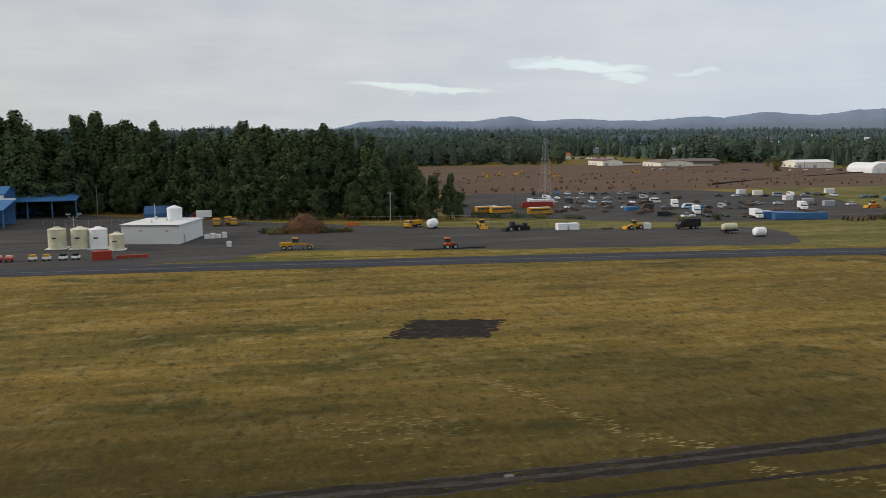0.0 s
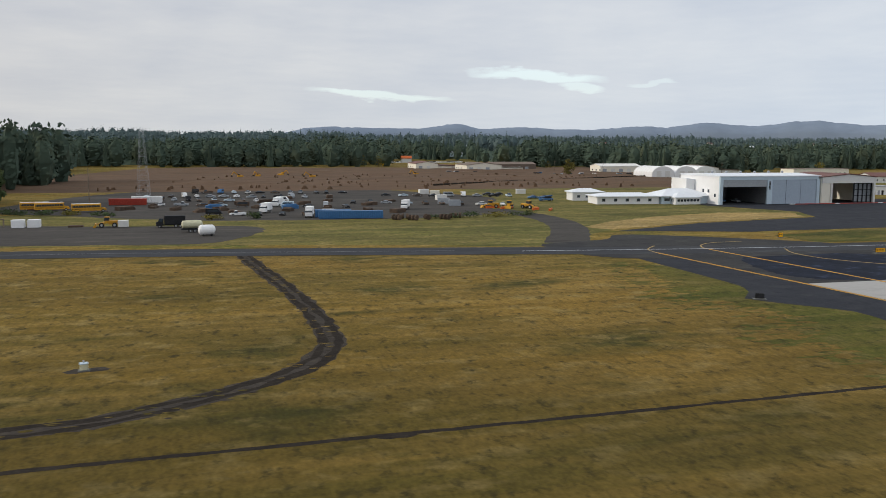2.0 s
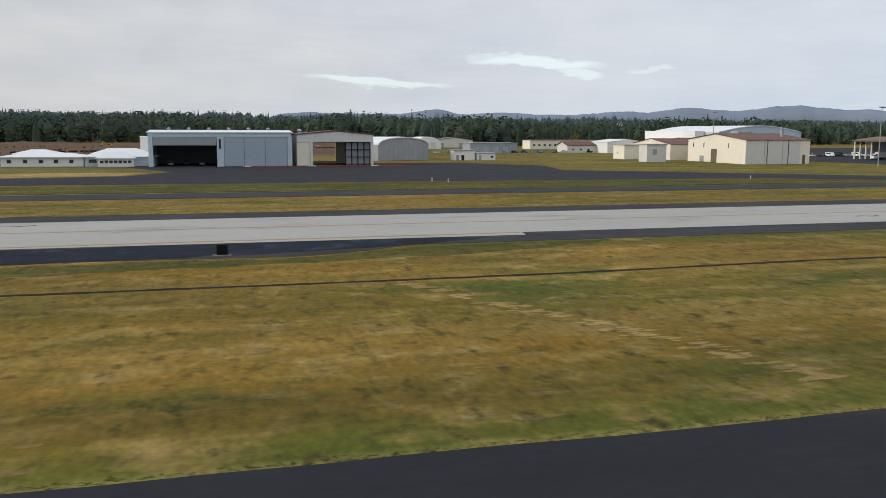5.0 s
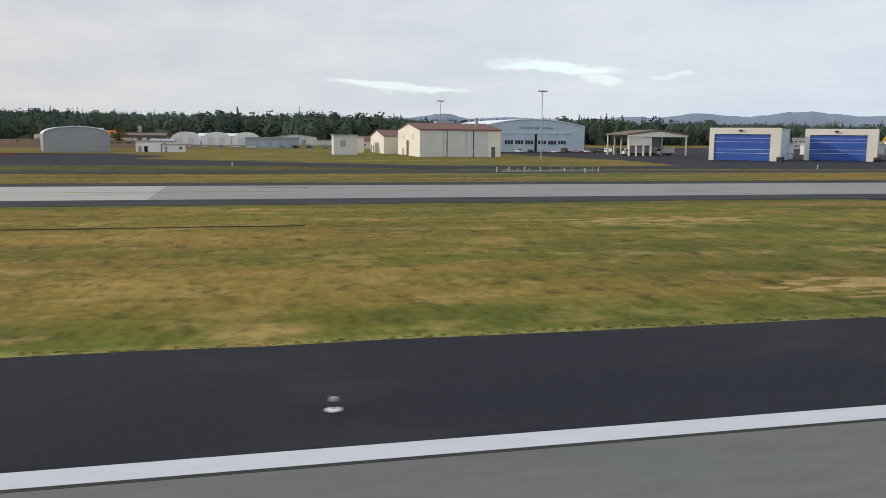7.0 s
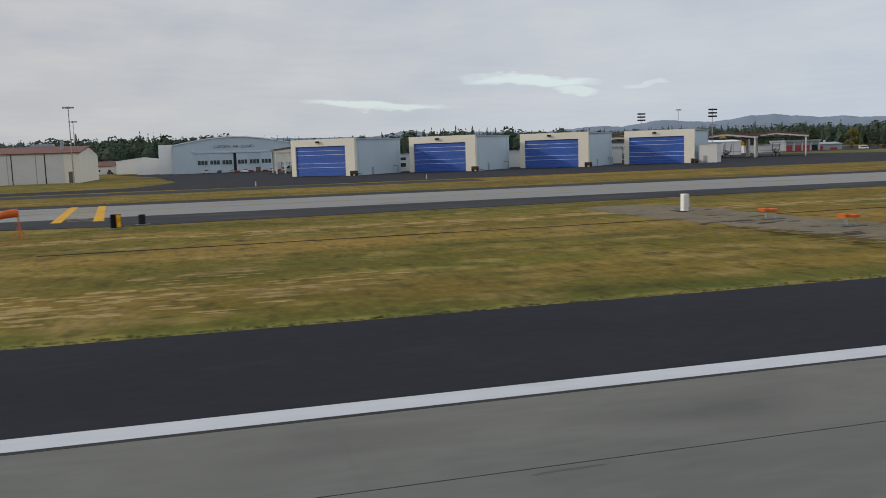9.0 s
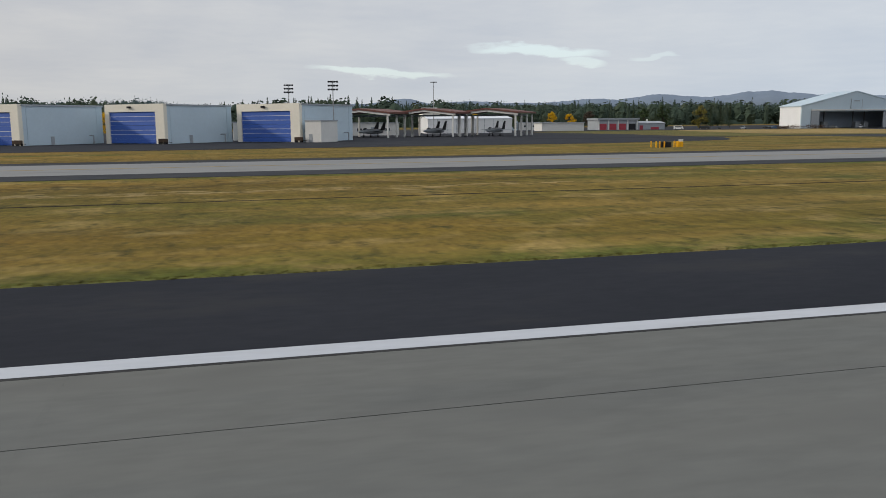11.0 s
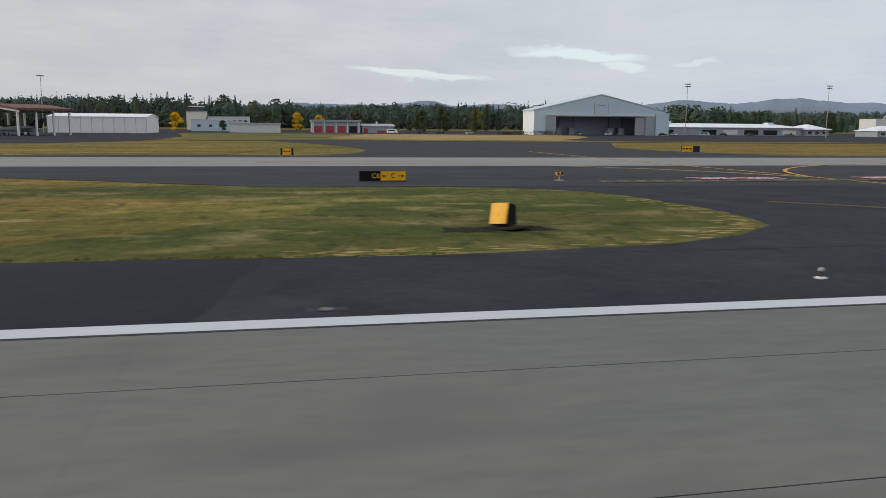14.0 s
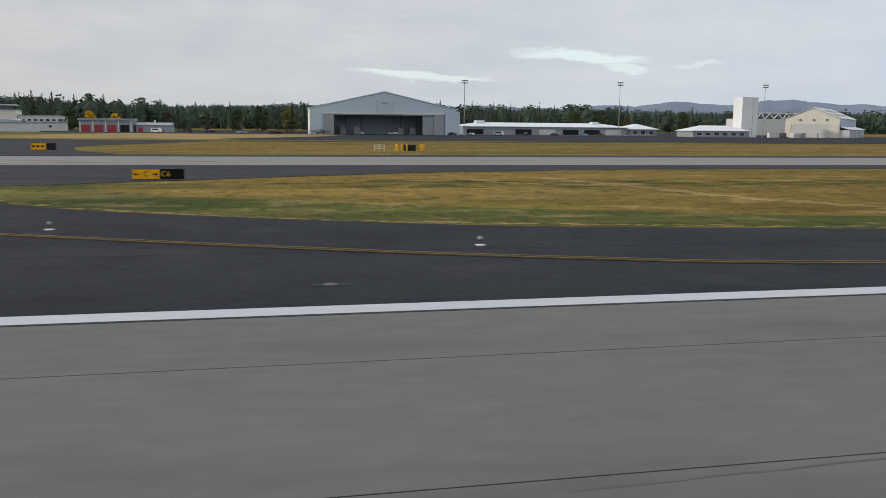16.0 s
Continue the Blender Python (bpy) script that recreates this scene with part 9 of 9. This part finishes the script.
for i in range(13000):
    y = 620 + 2000 * far.random() ** 1.7
    x = far.uniform(-350 - 0.5 * y, 1500 + 0.75 * y)
    if y < wood_front(x) or (300 < x < 620 and y < 660 + 0.2 * (620 - x)):
        continue
    if y > 1000 and (far.random() < 0.06 or noise.noise((x * 0.006, y * 0.004, 7.0)) > 0.42):
        continue
    spire = far.random() < (0.30 if x < 500 else 0.5)
    h = (11 if x < 350 else 7 if x < 680 else 3) + far.uniform(12, 20) + 16 * max(0.0, noise.noise((x * 0.004, y * 0.004, 2.0)))
    far_tree(x, y, h * (1.08 if spire else 1.0), h * (far.uniform(0.20, 0.28) if spire else far.uniform(0.34, 0.5)), spire)
for i in range(1500):
    h = far.uniform(18, 32)
    far_tree(far.uniform(-1500, 3200), far.uniform(2350, 3000), h, h * far.uniform(0.18, 0.4), far.random() < 0.5)
for i in range(620):
    # the wood's hinterland behind the near edge
    x, y = far.uniform(-420, 60), far.uniform(430, 720)
    if x > -40 and y > 560:
        continue
    h = far.uniform(28, 38)
    far_tree(x, y, h, h * far.uniform(0.2, 0.34), far.random() < 0.25)
# a lower storey that closes the wood between the stems
ux, uy = 280, 84
base = len(near_mass.v)
for j in range(uy + 1):
    for i in range(ux + 1):
        y = 640 + 1900 * (j / uy) ** 1.5
        x = -900 - 0.35 * y + (3300 + 0.9 * y) * i / ux
        z = -2.0 if y < max(wood_front(x), wood_front(x - 25), wood_front(x + 25)) + 80 else rise(y) + 5 + 5 * noise.noise((x * 0.02, y * 0.02, 3.0)) + far.uniform(-4, 3)
        near_mass.v.append((x + far.uniform(-6, 6), y + far.uniform(-5, 5), z))
for j in range(uy):
    for i in range(ux):
        a = base + j * (ux + 1) + i
        near_mass.f.append((a, a + 1, a + ux + 2, a + ux + 1))
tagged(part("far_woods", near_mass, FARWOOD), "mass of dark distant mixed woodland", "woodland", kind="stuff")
tagged(part("distant_woods", far_mass, HAZEWOOD), "mixed woodland towards the hills, blue haze in its colour", "woodland", kind="stuff")
# roofs of houses glimpsed in the far woods
hr = random.Random(8)
for i in range(84):
    y = hr.uniform(930, 1750)
    x = hr.uniform(120, 500 + 0.9 * y)
    x += 190 if 330 < x < 480 and y < 1115 else 0
    m = hr.choice([(OFFWHITE, GREYMETAL, "pale"), (CREAM, BROWNROOF, "cream"), (OFFWHITE, SILVER, "white"), (WHITE, SILVER, "white"), (BLUEGREY, GREYMETAL, "grey"), (CREAM, REDBROWN, "cream")])
    w = hr.uniform(9, 16) if i % 5 else hr.uniform(22, 40)
    hh = house("far_house", x, y, w, 12, hr.uniform(4.5, 7), hr.uniform(-20, 20), m[0], m[1], "gable_x" if i % 5 else "flat", 2.6, 0.5, f"{m[2]} house among far trees", "house", "far houses", rise(y) + hr.uniform(1, 7))
    for u in (2, 5.2, 8):
        window(hh, "f", u, 1.8, 1.6, 1.8)
# a far car park seen as a pale row
lot = random.Random(5)
for i in range(54):
    x, y = 340 + 4.6 * (i % 27) + lot.uniform(-0.8, 0.8), 1040 + 26 * (i // 27) + lot.uniform(-2, 2)
    c = thing("parked_car", x, y, lot.uniform(-8, 8) + 90, rise(y), "pale parked car in a far car park", "car", "far car park")
    part("body", Shape().profile_x([(-2.2, 0.3), (2.2, 0.3), (2.2, 0.85), (1.3, 0.95), (0.7, 1.45), (-1.2, 1.45), (-2.0, 0.95), (-2.2, 0.9)], -0.9, 0.9), lot.choice([WHITE, WHITE, OFFWHITE, SILVER, GREYMETAL, DARK]), c)
    part("glass", Shape().profile_x([(-1.7, 0.95), (1.1, 0.95), (0.65, 1.38), (-1.15, 1.38)], -0.92, 0.92), PANE, c)
for i, (x, y, h, m) in enumerate(((318, 900, 13, OLIVE), (326, 905, 12, GOLD), (300, 895, 14, OLIVE), (470, 800, 10, LEAF), (478, 806, 9, OLIVE), (360, 850, 9, LEAF), (460, 700, 10, OLIVE), (520, 672, 9, LEAF))):
    broadleaf(x, y, h, m, 210 + i, "rounded tree by the far warehouses", "far rounded trees", spread=0.4, count=500)
house("orange_roofed_store", 366, 1004, 12, 8, 5, 0, OFFWHITE, ORANGE, "gable_x", 3, 0.6, "far store with a bright orange roof", "building", z=2.5)
# hills along the horizon, the haze of distance in their colour
RIDGES = ((5, 60, 2.6), (9, 35, 3), (13.2, 130, 1.7), (17.5, 60, 2.2), (21.5, 25, 3), (25.8, 80, 2.4), (30.2, 150, 2.1), (33.4, 60, 2), (36.4, 170, 2.2), (40, 90, 3), (46, 80, 4))
hs = Shape()
cols = 420
for i in range(cols + 1):
    deg = -20 + 76 * i / cols
    a, d = radians(deg), 9300
    x, y = 520 + d * math.sin(a), d * math.cos(a)
    top = 322 + sum(p * math.exp(-((deg - c) / w) ** 2) for c, p, w in RIDGES)
    top += 22 * noise.noise((deg * 0.9, 1.7, 0)) + 12 * noise.noise((deg * 3.1, 5, 0)) + 6 * noise.noise((deg * 9.0, 8, 0))
    top *= 0.58 * min(1.0, max(0.0, (deg + 3) / 6))
    hs.v += [(x, y, -20), (x, y, top * 0.6), (x * 1.03, y * 1.03, top)]
for i in range(cols):
    for k in range(2):
        hs.f.append((i * 3 + k, i * 3 + 3 + k, i * 3 + 4 + k, i * 3 + 1 + k))
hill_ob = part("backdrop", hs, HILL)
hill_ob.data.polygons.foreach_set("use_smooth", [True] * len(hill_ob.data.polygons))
tagged(hill_ob, "forested hills along the horizon, distance haze in their blue-grey colour", kind="structure")

# tufts of dry grass along the pavement edges
tuft = random.Random(17)
gs_ = Shape()


def blades(x, y, h, n):
    for _ in range(n):
        a = tuft.uniform(0, 6.28)
        bx, by = x + tuft.uniform(-0.3, 0.3), y + tuft.uniform(-0.15, 0.15)
        lx, ly = 0.35 * h * math.cos(a), 0.35 * h * math.sin(a)
        w = 0.05
        gs_.v += [(bx - w, by, 0), (bx + w, by, 0), (bx + lx, by + ly, h * tuft.uniform(0.7, 1.2))]
        k = len(gs_.v)
        gs_.f.append((k - 3, k - 2, k - 1))


x = 358.0
while x < 1180:
    if not (896.5 < x < 904 or 870 < x < 894 or 960 < x < 1112):
        blades(x, verge_y(x) + tuft.uniform(0.0, 0.5), tuft.uniform(0.03, 0.10), 3)
    x += tuft.uniform(0.06, 0.4)
tagged(part("grass_tufts", gs_, LAWN), "dry pale grass tufts on the verge", "grass", kind="stuff")
